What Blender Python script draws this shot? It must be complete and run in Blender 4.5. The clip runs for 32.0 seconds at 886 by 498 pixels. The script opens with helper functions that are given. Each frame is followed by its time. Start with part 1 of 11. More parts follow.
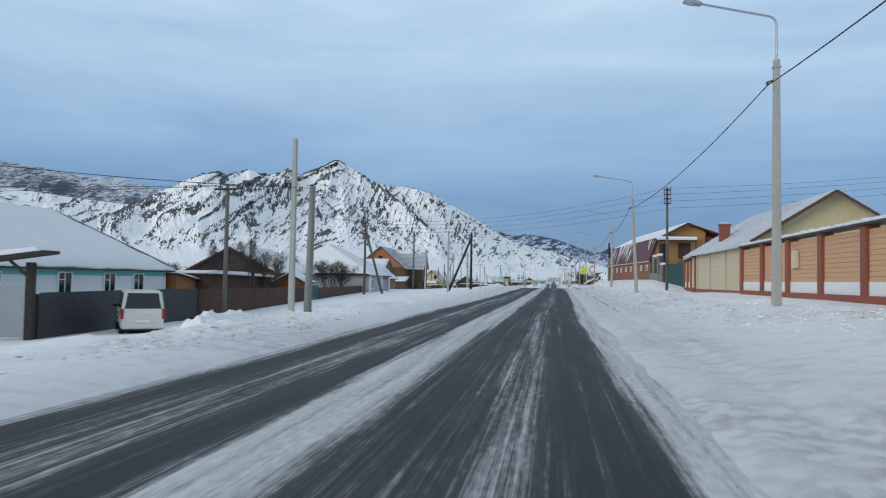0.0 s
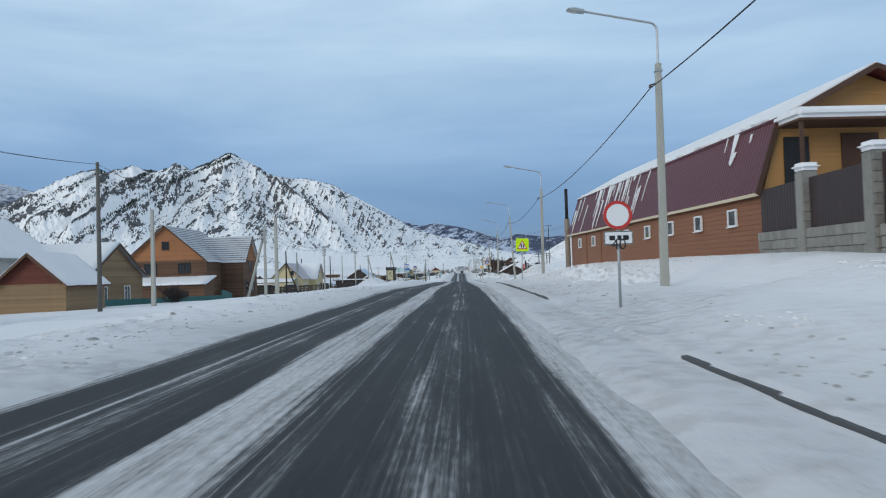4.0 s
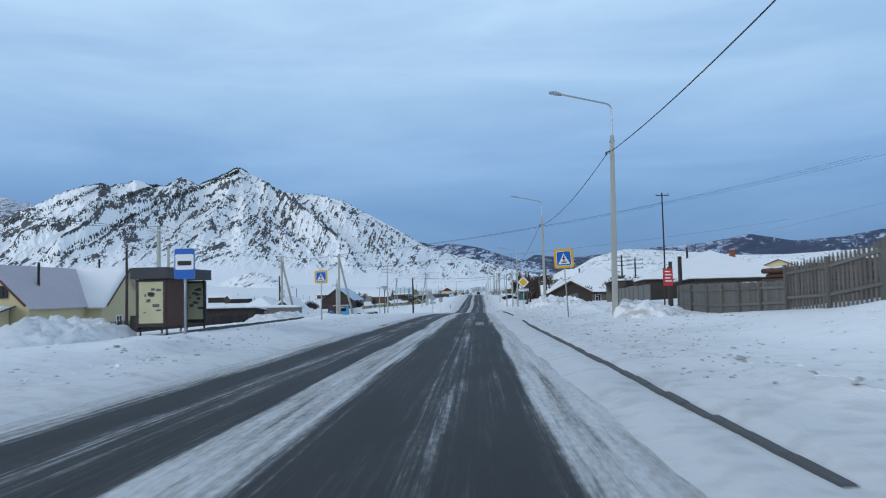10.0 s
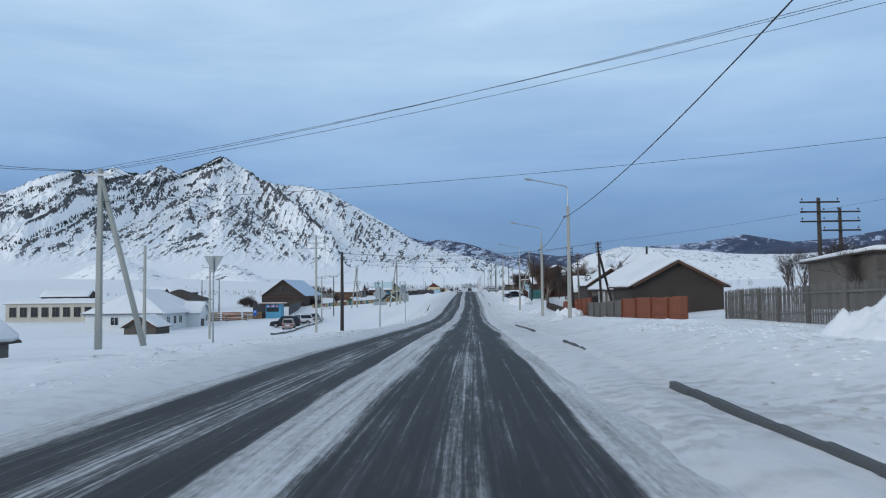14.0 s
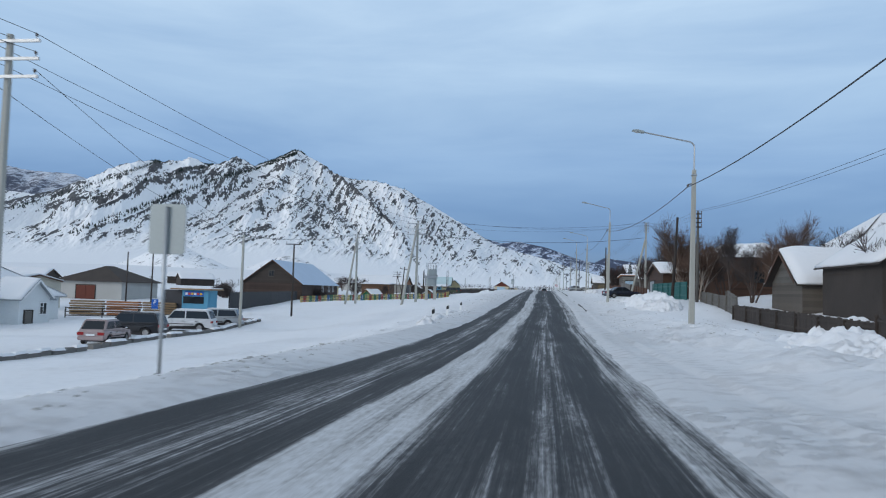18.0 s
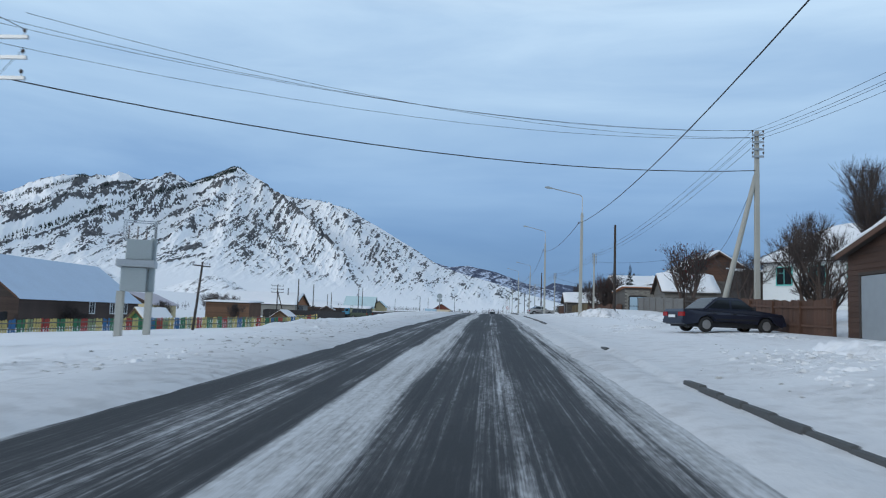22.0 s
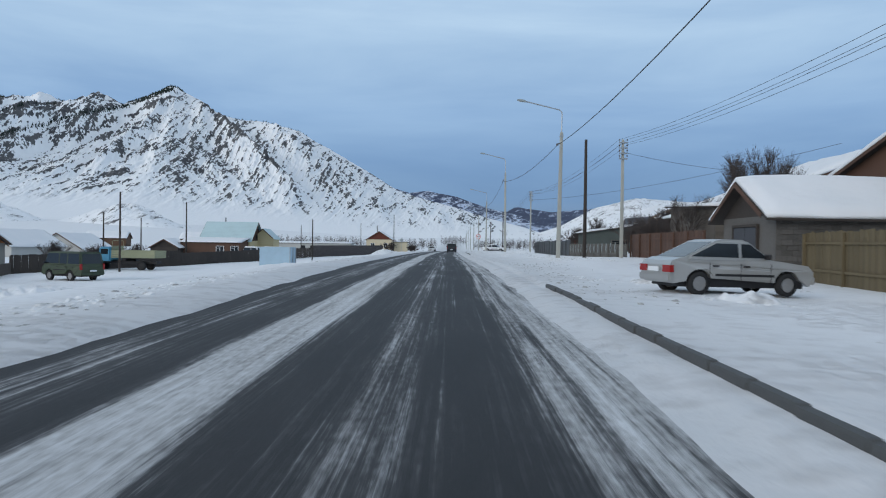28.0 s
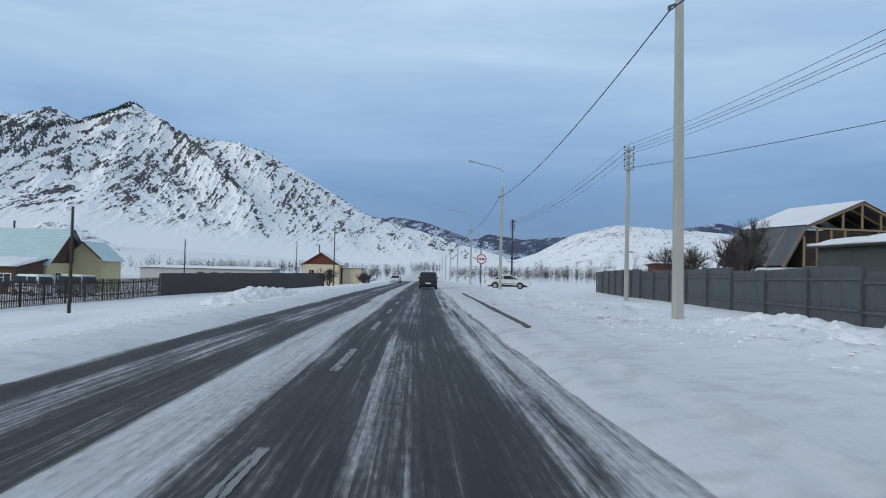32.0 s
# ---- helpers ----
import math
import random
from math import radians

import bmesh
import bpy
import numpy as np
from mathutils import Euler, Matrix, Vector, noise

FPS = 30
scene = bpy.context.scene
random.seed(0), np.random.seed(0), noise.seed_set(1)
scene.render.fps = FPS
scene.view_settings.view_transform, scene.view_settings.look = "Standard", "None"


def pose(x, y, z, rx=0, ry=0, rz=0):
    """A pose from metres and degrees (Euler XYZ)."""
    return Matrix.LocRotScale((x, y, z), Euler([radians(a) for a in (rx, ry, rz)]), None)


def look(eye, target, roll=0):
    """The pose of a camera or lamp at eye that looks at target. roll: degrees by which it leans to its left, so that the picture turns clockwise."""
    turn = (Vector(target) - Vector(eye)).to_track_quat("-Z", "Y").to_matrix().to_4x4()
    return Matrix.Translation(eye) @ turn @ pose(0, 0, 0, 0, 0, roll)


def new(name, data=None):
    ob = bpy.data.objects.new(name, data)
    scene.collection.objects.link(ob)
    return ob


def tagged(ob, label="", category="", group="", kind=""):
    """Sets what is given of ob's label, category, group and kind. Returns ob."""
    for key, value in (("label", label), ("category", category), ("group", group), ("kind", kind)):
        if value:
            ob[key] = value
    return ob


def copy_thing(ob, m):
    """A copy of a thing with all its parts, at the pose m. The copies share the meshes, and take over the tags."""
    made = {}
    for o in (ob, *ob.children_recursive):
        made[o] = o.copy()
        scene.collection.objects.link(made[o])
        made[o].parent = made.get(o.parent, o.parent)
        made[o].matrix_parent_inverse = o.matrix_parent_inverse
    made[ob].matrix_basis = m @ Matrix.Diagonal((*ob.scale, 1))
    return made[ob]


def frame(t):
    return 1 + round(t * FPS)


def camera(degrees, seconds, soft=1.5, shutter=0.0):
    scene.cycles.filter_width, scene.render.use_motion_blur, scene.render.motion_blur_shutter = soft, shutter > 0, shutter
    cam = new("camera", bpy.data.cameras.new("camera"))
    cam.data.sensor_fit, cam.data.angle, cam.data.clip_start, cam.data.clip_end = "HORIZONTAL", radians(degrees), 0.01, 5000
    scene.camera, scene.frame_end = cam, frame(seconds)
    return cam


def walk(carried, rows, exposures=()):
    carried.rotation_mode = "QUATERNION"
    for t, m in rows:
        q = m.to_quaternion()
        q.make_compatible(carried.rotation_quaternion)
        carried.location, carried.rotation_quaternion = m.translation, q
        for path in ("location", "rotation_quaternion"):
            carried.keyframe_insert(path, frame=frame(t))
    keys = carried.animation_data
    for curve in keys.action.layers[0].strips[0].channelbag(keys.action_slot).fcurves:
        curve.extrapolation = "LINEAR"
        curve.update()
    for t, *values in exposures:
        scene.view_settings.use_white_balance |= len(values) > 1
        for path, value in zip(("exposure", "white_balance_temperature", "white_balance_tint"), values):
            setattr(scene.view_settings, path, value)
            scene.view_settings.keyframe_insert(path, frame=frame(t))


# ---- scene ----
EXPOSURES = [(0, 0.05, 6900, 7), (6, 0.05, 6850, 7), (8, 0.0, 6450, 7), (12, 0.0, 6150, 5), (14, 0.0, 6480, 8), (17, 0.0, 6650, 9), (21, 0.0, 6450, 7), (28, 0.0, 6750, 8), (32, 0.0, 6700, 8)]
cam = camera(61.23, 32.0, soft=1.1, shutter=0.18)
# seconds, x, y, z, yaw to the left, pitch, roll
PATH = [
    (0, -0.386, 0.00, 2.287, 8.40, 2.35, 1.02),
    (0.5, -0.335, 8.25, 2.278, 8.46, 2.79, 1.43),
    (1, -0.291, 16.50, 2.301, 9.15, 2.07, 1.60),
    (1.5, -0.256, 24.74, 2.338, 6.54, 2.11, -1.69),
    (2, -0.244, 32.99, 2.359, 1.81, 1.82, -3.02),
    (2.5, -0.245, 41.24, 2.389, 2.34, 0.51, 0.76),
    (3, -0.213, 49.49, 2.411, -1.28, 1.48, -0.88),
    (3.5, -0.153, 57.74, 2.433, 0.02, 1.50, -1.45),
    (5.5, 0.415, 90.72, 2.612, 2.77, 2.42, -1.69),
    (6, 0.506, 98.96, 2.688, 1.70, 1.55, -0.76),
    (6.5, 0.544, 107.20, 2.783, 1.05, 1.72, 0.01),
    (7, 0.556, 115.43, 2.804, 3.02, 2.73, -1.17),
    (7.5, 0.516, 123.65, 2.696, 1.15, 2.57, -1.19),
    (8, 0.445, 131.86, 2.540, 1.40, 2.14, -1.53),
    (8.5, 0.374, 140.07, 2.399, 1.77, 2.05, -3.24),
    (9, 0.293, 148.29, 2.295, 1.82, 1.96, -3.02),
    (9.5, 0.251, 156.52, 2.229, 2.63, 2.65, -1.93),
    (10, 0.202, 164.76, 2.169, 2.65, 3.33, -1.36),
    (10.5, 0.132, 173.02, 2.098, 2.20, 3.73, -0.70),
    (11, 0.066, 181.29, 2.026, 1.53, 3.62, -1.80),
    (11.5, 0.036, 189.56, 1.939, 1.95, 3.96, -1.89),
    (12, 0.036, 197.84, 1.829, 2.02, 4.73, -0.31),
    (12.5, -0.017, 206.13, 1.745, 2.19, 4.23, 0.53),
    (13, -0.125, 214.42, 1.685, 2.23, 2.98, -0.55),
    (13.5, -0.301, 222.72, 1.634, 2.44, 2.96, -1.22),
    (14, -0.467, 231.02, 1.561, 1.94, 3.09, -0.56),
    (14.5, -0.562, 239.32, 1.438, 3.48, 3.69, 0.04),
    (16.5, -0.491, 272.52, 0.671, 9.46, 2.92, 0.02),
    (17, -0.521, 280.82, 0.394, 7.82, 2.05, 0.21),
    (17.5, -0.500, 289.12, 0.084, 8.15, 2.17, 1.34),
    (18, -0.347, 297.41, -0.193, 7.72, 3.20, 1.78),
    (18.5, -0.120, 305.70, -0.412, 6.38, 4.01, 1.56),
    (19, 0.099, 313.99, -0.561, 6.17, 4.60, 1.25),
    (19.5, 0.237, 322.29, -0.642, 5.90, 4.50, 2.13),
    (20, 0.284, 330.58, -0.645, 5.36, 4.71, 1.79),
    (20.5, 0.237, 338.86, -0.587, 5.28, 4.79, 1.64),
    (21, 0.118, 347.14, -0.478, 5.41, 5.41, 2.02),
    (21.5, 0.003, 355.40, -0.338, 6.55, 4.77, 1.89),
    (22, -0.082, 363.66, -0.192, 3.90, 5.20, 2.01),
    (22.5, -0.130, 371.90, -0.018, 2.74, 4.88, 3.02),
    (23, -0.117, 380.13, 0.194, 2.11, 5.44, 2.20),
    (23.5, -0.042, 388.35, 0.431, 1.83, 4.28, 2.14),
    (24, 0.022, 396.57, 0.647, 1.80, 2.01, 2.36),
    (24.5, 0.051, 404.78, 0.856, 0.91, 2.77, 1.23),
    (25, 0.116, 412.99, 1.040, 0.18, 2.56, 2.77),
    (25.5, 0.201, 421.21, 1.195, 0.72, 3.72, 3.00),
    (27.5, 0.440, 454.06, 1.699, -0.73, 1.59, 0.84),
    (28, 0.436, 462.27, 1.821, 0.84, -0.35, 0.82),
    (28.5, 0.418, 470.48, 1.966, 0.50, 0.74, 1.89),
    (29, 0.390, 478.68, 2.068, -0.05, 2.31, 2.28),
    (29.5, 0.383, 486.89, 2.136, 2.82, 2.46, 2.27),
    (30, 0.312, 495.09, 2.151, 2.37, 1.96, 0.50),
    (30.5, 0.191, 503.31, 2.127, -0.16, 1.75, 0.42),
    (31, 0.033, 511.53, 2.079, -0.50, 2.39, 0.18),
    (31.5, -0.151, 519.76, 2.042, -0.27, 1.96, 0.51),
    (32, -0.396, 528.00, 2.051, -1.38, 1.76, 1.38),
]


def aim(x, y, z, yaw, pitch, roll):
    a, b = radians(yaw), radians(pitch)
    ahead = Vector((-math.sin(a) * math.cos(b), math.cos(a) * math.cos(b), math.sin(b)))
    return look((x, y, z), Vector((x, y, z)) + ahead * 10, roll)


walk(cam, [(r[0], aim(*r[1:])) for r in PATH], exposures=EXPOSURES)

# ---- sky and light ----
world = bpy.data.worlds.new("sky")
scene.world = world
world.use_nodes = True
wn, wl = world.node_tree.nodes, world.node_tree.links
wn.clear()


def wnode(kind, **values):
    n = wn.new(kind)
    for key, value in values.items():
        n.inputs[key].default_value = value
    return n


SUN_AZ, SUN_EL = radians(-135), radians(17)
out, bg = wnode("ShaderNodeOutputWorld"), wnode("ShaderNodeBackground", Strength=1.0)
nishita = wnode("ShaderNodeTexSky")
nishita.sky_type, nishita.sun_disc = "NISHITA", False
nishita.sun_elevation, nishita.sun_rotation = SUN_EL, SUN_AZ
faint = wnode("ShaderNodeVectorMath")
faint.operation = "SCALE"
faint.inputs["Scale"].default_value = 0.07
coord, split = wnode("ShaderNodeTexCoord"), wnode("ShaderNodeSeparateXYZ")
rise = wnode("ShaderNodeValToRGB")
ramp = rise.color_ramp
SKY = [(0.0, (0.20, 0.30, 0.44)), (0.06, (0.155, 0.295, 0.55)), (0.115, (0.195, 0.355, 0.64)), (0.17, (0.285, 0.47, 0.77)), (0.24, (0.375, 0.57, 0.85)),
       (0.38, (0.50, 0.70, 0.96)), (0.6, (0.42, 0.52, 0.68)), (1.0, (0.42, 0.51, 0.64))]
ramp.elements[0].position, ramp.elements[0].color = SKY[0][0], (*SKY[0][1], 1)
ramp.elements[1].position, ramp.elements[1].color = SKY[-1][0], (*SKY[-1][1], 1)
for at, colour in SKY[1:-1]:
    ramp.elements.new(at).color = (*colour, 1)
# long flat cloud streaks, drawn out along the horizon
flat = wnode("ShaderNodeMapping")
flat.inputs["Scale"].default_value = (1.2, 1.2, 6.5)
puff = wnode("ShaderNodeTexNoise", Scale=1.6, Detail=6.0, Roughness=0.55, Distortion=0.4)
soft = wnode("ShaderNodeValToRGB")
soft.color_ramp.elements[0].position, soft.color_ramp.elements[0].color = 0.36, (0.86, 0.88, 0.91, 1)
soft.color_ramp.elements[1].position, soft.color_ramp.elements[1].color = 0.68, (1.22, 1.14, 1.06, 1)
times = wnode("ShaderNodeMix")
times.data_type, times.blend_type = "RGBA", "MULTIPLY"
times.inputs[0].default_value = 1.0
veil = wnode("ShaderNodeMix", Factor=0.93)
veil.data_type = "RGBA"
wl.new(coord.outputs["Generated"], split.inputs[0])
wl.new(split.outputs["Z"], rise.inputs[0])
wl.new(coord.outputs["Generated"], flat.inputs[0])
wl.new(flat.outputs[0], puff.inputs["Vector"])
wl.new(puff.outputs[0], soft.inputs[0])
wl.new(rise.outputs[0], times.inputs[6])
wl.new(soft.outputs[0], times.inputs[7])
wl.new(nishita.outputs[0], faint.inputs[0])
wl.new(faint.outputs[0], veil.inputs[6])
wl.new(times.outputs[2], veil.inputs[7])
wl.new(veil.outputs[2], bg.inputs[0])
wl.new(bg.outputs[0], out.inputs[0])

sun = new("sun", bpy.data.lights.new("sun", "SUN"))
sun.data.energy, sun.data.angle, sun.data.color = 1.08, radians(30), (1.0, 0.95, 0.90)
sun.matrix_world = look((0, 0, 0), (-math.sin(SUN_AZ) * math.cos(SUN_EL), -math.cos(SUN_AZ) * math.cos(SUN_EL), -math.sin(SUN_EL)))


# ---- materials ----
def shader(name, rough=0.8, metal=0.0):
    m = bpy.data.materials.new(name)
    m.use_nodes = True
    b = m.node_tree.nodes["Principled BSDF"]
    b.inputs["Roughness"].default_value, b.inputs["Metallic"].default_value = rough, metal
    return m, m.node_tree.nodes, m.node_tree.links, b


def ramp_node(nodes, stops):
    r = nodes.new("ShaderNodeValToRGB")
    e = r.color_ramp.elements
    e[0].position, e[0].color = stops[0][0], (*stops[0][1], 1)
    e[1].position, e[1].color = stops[-1][0], (*stops[-1][1], 1)
    for p, c in stops[1:-1]:
        e.new(p).color = (*c, 1)
    return r


def paint(name, colour, rough=0.75, metal=0.0, vary=0.22, grain=6.0, stretch=(1, 1, 1), bump=0.25, tint=0.10, coarse=0.5):
    """A worn surface: grain and stains at two scales, a small change from piece to piece, fine relief."""
    m, nodes, links, b = shader(name, rough, metal)
    tc, mp = nodes.new("ShaderNodeTexCoord"), nodes.new("ShaderNodeMapping")
    mp.inputs["Scale"].default_value = stretch
    links.new(tc.outputs["Object"], mp.inputs[0])
    fine, wide = nodes.new("ShaderNodeTexNoise"), nodes.new("ShaderNodeTexNoise")
    fine.inputs["Scale"].default_value, fine.inputs["Detail"].default_value = grain * 3, 5
    wide.inputs["Scale"].default_value, wide.inputs["Detail"].default_value = coarse, 4
    links.new(mp.outputs[0], fine.inputs["Vector"])
    links.new(tc.outputs["Object"], wide.inputs["Vector"])
    info = nodes.new("ShaderNodeObjectInfo")
    mean, both = nodes.new("ShaderNodeMath"), nodes.new("ShaderNodeMath")
    mean.operation = "ADD"
    links.new(fine.outputs[0], mean.inputs[0])
    links.new(wide.outputs[0], mean.inputs[1])
    both.operation = "MULTIPLY_ADD"
    both.inputs[1].default_value = tint * 2
    links.new(info.outputs["Random"], both.inputs[0])
    links.new(mean.outputs[0], both.inputs[2])
    lo = tuple(c * (1 - vary) for c in colour)
    hi = tuple(min(1, c * (1 + vary)) for c in colour)
    r = ramp_node(nodes, [(0.25, lo), (0.5, colour), (0.8, hi)])
    half = nodes.new("ShaderNodeMath")
    half.operation = "MULTIPLY_ADD"
    half.inputs[1].default_value, half.inputs[2].default_value = 0.5, -tint * 0.5
    links.new(both.outputs[0], half.inputs[0])
    links.new(half.outputs[0], r.inputs[0])
    links.new(r.outputs[0], b.inputs["Base Color"])
    bp = nodes.new("ShaderNodeBump")
    bp.inputs["Strength"].default_value, bp.inputs["Distance"].default_value = bump, 0.02
    links.new(fine.outputs[0], bp.inputs["Height"])
    links.new(bp.outputs[0], b.inputs["Normal"])
    return m


def snow_material(name, grit=0.0, colour=0.86, verge=False):
    m, nodes, links, b = shader(name, 0.75)
    tc = nodes.new("ShaderNodeTexCoord")
    big, mid, small = (nodes.new("ShaderNodeTexNoise") for _ in range(3))
    for n, s, d in ((big, 0.35, 3), (mid, 2.2, 5), (small, 14.0, 5)):
        n.inputs["Scale"].default_value, n.inputs["Detail"].default_value = s, d
        links.new(tc.outputs["Object"], n.inputs["Vector"])
    clean = ramp_node(nodes, [(0.3, (colour * 0.93, colour * 0.955, colour * 0.975)), (0.7, (colour, colour * 1.0, colour * 1.01))])
    links.new(big.outputs[0], clean.inputs[0])
    last = clean.outputs[0]
    clear = None
    if verge:
        # road dirt thins out away from the traffic
        pos, far_x = nodes.new("ShaderNodeSeparateXYZ"), nodes.new("ShaderNodeMath")
        links.new(tc.outputs["Object"], pos.inputs[0])
        far_x.operation = "ABSOLUTE"
        mid_x = nodes.new("ShaderNodeMath")
        mid_x.operation = "ADD"
        mid_x.inputs[1].default_value = 1.3
        links.new(pos.outputs["X"], mid_x.inputs[0])
        links.new(mid_x.outputs[0], far_x.inputs[0])
        clear = nodes.new("ShaderNodeMapRange")
        clear.inputs["From Min"].default_value, clear.inputs["From Max"].default_value = 3.8, 8.6
        links.new(far_x.outputs[0], clear.inputs[0])
        fresh = nodes.new("ShaderNodeMix")
        fresh.data_type = "RGBA"
        fresh.inputs[7].default_value = (0.88, 0.892, 0.905, 1)
        links.new(clear.outputs[0], fresh.inputs[0])
        links.new(last, fresh.inputs[6])
        last = fresh.outputs[2]
    if grit:
        spots = ramp_node(nodes, [(0.57, (0, 0, 0)), (0.70, (1, 1, 1))])
        add = nodes.new("ShaderNodeMath")
        add.operation = "MULTIPLY_ADD"
        add.inputs[1].default_value = 0.35
        links.new(big.outputs[0], add.inputs[0])
        scaled = nodes.new("ShaderNodeMath")
        scaled.operation = "MULTIPLY"
        scaled.inputs[1].default_value = 0.80
        links.new(mid.outputs[0], scaled.inputs[0])
        links.new(scaled.outputs[0], add.inputs[2])
        links.new(add.outputs[0], spots.inputs[0])
        fac = nodes.new("ShaderNodeMath")
        fac.operation = "MULTIPLY"
        fac.inputs[1].default_value = grit
        if clear:
            less = nodes.new("ShaderNodeMapRange")
            less.inputs["To Min"].default_value, less.inputs["To Max"].default_value = grit, grit * 0.2
            links.new(clear.outputs[0], less.inputs[0])
            links.new(less.outputs[0], fac.inputs[1])
        links.new(spots.outputs[0], fac.inputs[0])
        mix = nodes.new("ShaderNodeMix")
        mix.data_type = "RGBA"
        mix.inputs[7].default_value = (0.33, 0.32, 0.31, 1)
        links.new(fac.outputs[0], mix.inputs[0])
        links.new(last, mix.inputs[6])
        last = mix.outputs[2]
    links.new(last, b.inputs["Base Color"])
    sumh = nodes.new("ShaderNodeMath")
    sumh.operation = "MULTIPLY_ADD"
    sumh.inputs[1].default_value = 0.3
    links.new(small.outputs[0], sumh.inputs[0])
    links.new(mid.outputs[0], sumh.inputs[2])
    if verge:
        rough_n, where = nodes.new("ShaderNodeTexNoise"), nodes.new("ShaderNodeTexNoise")
        for n, sc, d, ro in ((rough_n, 3.2, 6, 0.72), (where, 0.16, 3, 0.5)):
            n.inputs["Scale"].default_value, n.inputs["Detail"].default_value, n.inputs["Roughness"].default_value = sc, d, ro
            links.new(tc.outputs["Object"], n.inputs["Vector"])
        lumps, patch = nodes.new("ShaderNodeMapRange"), nodes.new("ShaderNodeMapRange")
        lumps.inputs["From Min"].default_value, lumps.inputs["From Max"].default_value, lumps.inputs["To Max"].default_value = 0.50, 0.66, 1.1
        patch.inputs["From Min"].default_value, patch.inputs["From Max"].default_value = 0.50, 0.60
        links.new(rough_n.outputs[0], lumps.inputs[0])
        links.new(where.outputs[0], patch.inputs[0])
        only, more = nodes.new("ShaderNodeMath"), nodes.new("ShaderNodeMath")
        only.operation, more.operation = "MULTIPLY", "ADD"
        links.new(lumps.outputs[0], only.inputs[0])
        links.new(patch.outputs[0], only.inputs[1])
        links.new(only.outputs[0], more.inputs[0])
        links.new(sumh.outputs[0], more.inputs[1])
        sumh = more
    bp = nodes.new("ShaderNodeBump")
    bp.inputs["Strength"].default_value, bp.inputs["Distance"].default_value = 0.7, 0.06
    links.new(sumh.outputs[0], bp.inputs["Height"])
    links.new(bp.outputs[0], b.inputs["Normal"])
    b.inputs["Subsurface Weight"].default_value = 0.0
    return m


def road_material():
    """Grey asphalt under a film of driven snow: a packed strip on the centre line, streaks between the wheel tracks."""
    m, nodes, links, b = shader("snowy_asphalt", 0.7)
    b.inputs["Specular IOR Level"].default_value = 0.22
    uv = nodes.new("ShaderNodeTexCoord")
    sep = nodes.new("ShaderNodeSeparateXYZ")
    links.new(uv.outputs["UV"], sep.inputs[0])

    def streak(sx, sy, detail, rough=0.6, distort=0.0):
        mp, n = nodes.new("ShaderNodeMapping"), nodes.new("ShaderNodeTexNoise")
        mp.inputs["Scale"].default_value = (sx, sy, 1)
        n.inputs["Scale"].default_value, n.inputs["Detail"].default_value, n.inputs["Roughness"].default_value = 1.0, detail, rough
        n.inputs["Distortion"].default_value = distort
        links.new(uv.outputs["UV"], mp.inputs[0])
        links.new(mp.outputs[0], n.inputs["Vector"])
        return n.outputs[0]

    def calc(op, a, c=None, d=None):
        n = nodes.new("ShaderNodeMath")
        n.operation = op
        for k, v in enumerate((a, c, d)):
            if v is not None:
                if isinstance(v, (int, float)):
                    n.inputs[k].default_value = v
                else:
                    links.new(v, n.inputs[k])
        return n.outputs[0]

    long_, fine, patch, wob = streak(6.5, 0.07, 5, 0.65), streak(24, 1.0, 5, 0.75), streak(1.3, 0.22, 5, 0.6, 0.6), streak(0.6, 0.045, 2)
    line = streak(17, 0.03, 4, 0.6)
    grit, scuff = streak(13, 4.5, 5, 0.75), streak(4.2, 0.15, 6, 0.7, 0.2)
    # the place across the road, a little unsteady, from 8 m left of the kerb side to 4 m right of it
    across = calc("ADD", sep.outputs["X"], calc("MULTIPLY_ADD", wob, 0.7, -0.35))
    pos = calc("MULTIPLY_ADD", across, 1 / 12, 8 / 12)

    def lane(x):
        return (x + 8) / 12

    g = lambda v: (v, v, v)
    prof = ramp_node(nodes, [(0.0, g(1)), (lane(-5.6), g(0.95)), (lane(-5.0), g(0.60)), (lane(-4.75), g(0.18)), (lane(-4.35), g(0.20)), (lane(-3.95), g(0.46)), (lane(-3.45), g(0.40)),
                             (lane(-3.0), g(0.22)), (lane(-2.66), g(0.30)), (lane(-2.50), g(0.80)), (lane(-1.80), g(0.80)), (lane(-1.58), g(0.36)), (lane(-1.2), g(0.20)),
                             (lane(-0.75), g(0.27)), (lane(-0.45), g(0.43)), (lane(-0.10), g(0.40)), (lane(0.18), g(0.22)), (lane(0.70), g(0.20)), (lane(0.98), g(0.32)), (lane(1.15), g(0.64)), (lane(1.35), g(0.44)), (lane(1.6), g(0.76)), (lane(1.85), g(0.60)), (lane(2.2), g(0.88)), (1.0, g(1))])
    links.new(pos, prof.inputs[0])
    n1 = calc("ADD", calc("MULTIPLY_ADD", long_, 0.80, -0.40), calc("MULTIPLY_ADD", grit, 0.34, -0.17))
    n2 = calc("ADD", calc("MULTIPLY_ADD", fine, 0.42, -0.21), calc("MULTIPLY_ADD", line, 0.70, -0.35))
    n3 = calc("ADD", calc("MULTIPLY_ADD", patch, 0.5, -0.25), calc("MULTIPLY_ADD", scuff, 0.55, -0.275))
    # some stretches are swept cleaner than others
    swept = ramp_node(nodes, [(0.0, g(0.10)), (0.09, g(0.09)), (0.13, g(0.02)), (0.27, g(0.02)), (0.32, g(0.08)), (0.55, g(0.09)), (0.63, g(0.04)), (0.685, g(0.04)), (0.73, g(0.11)), (1.0, g(0.11))])
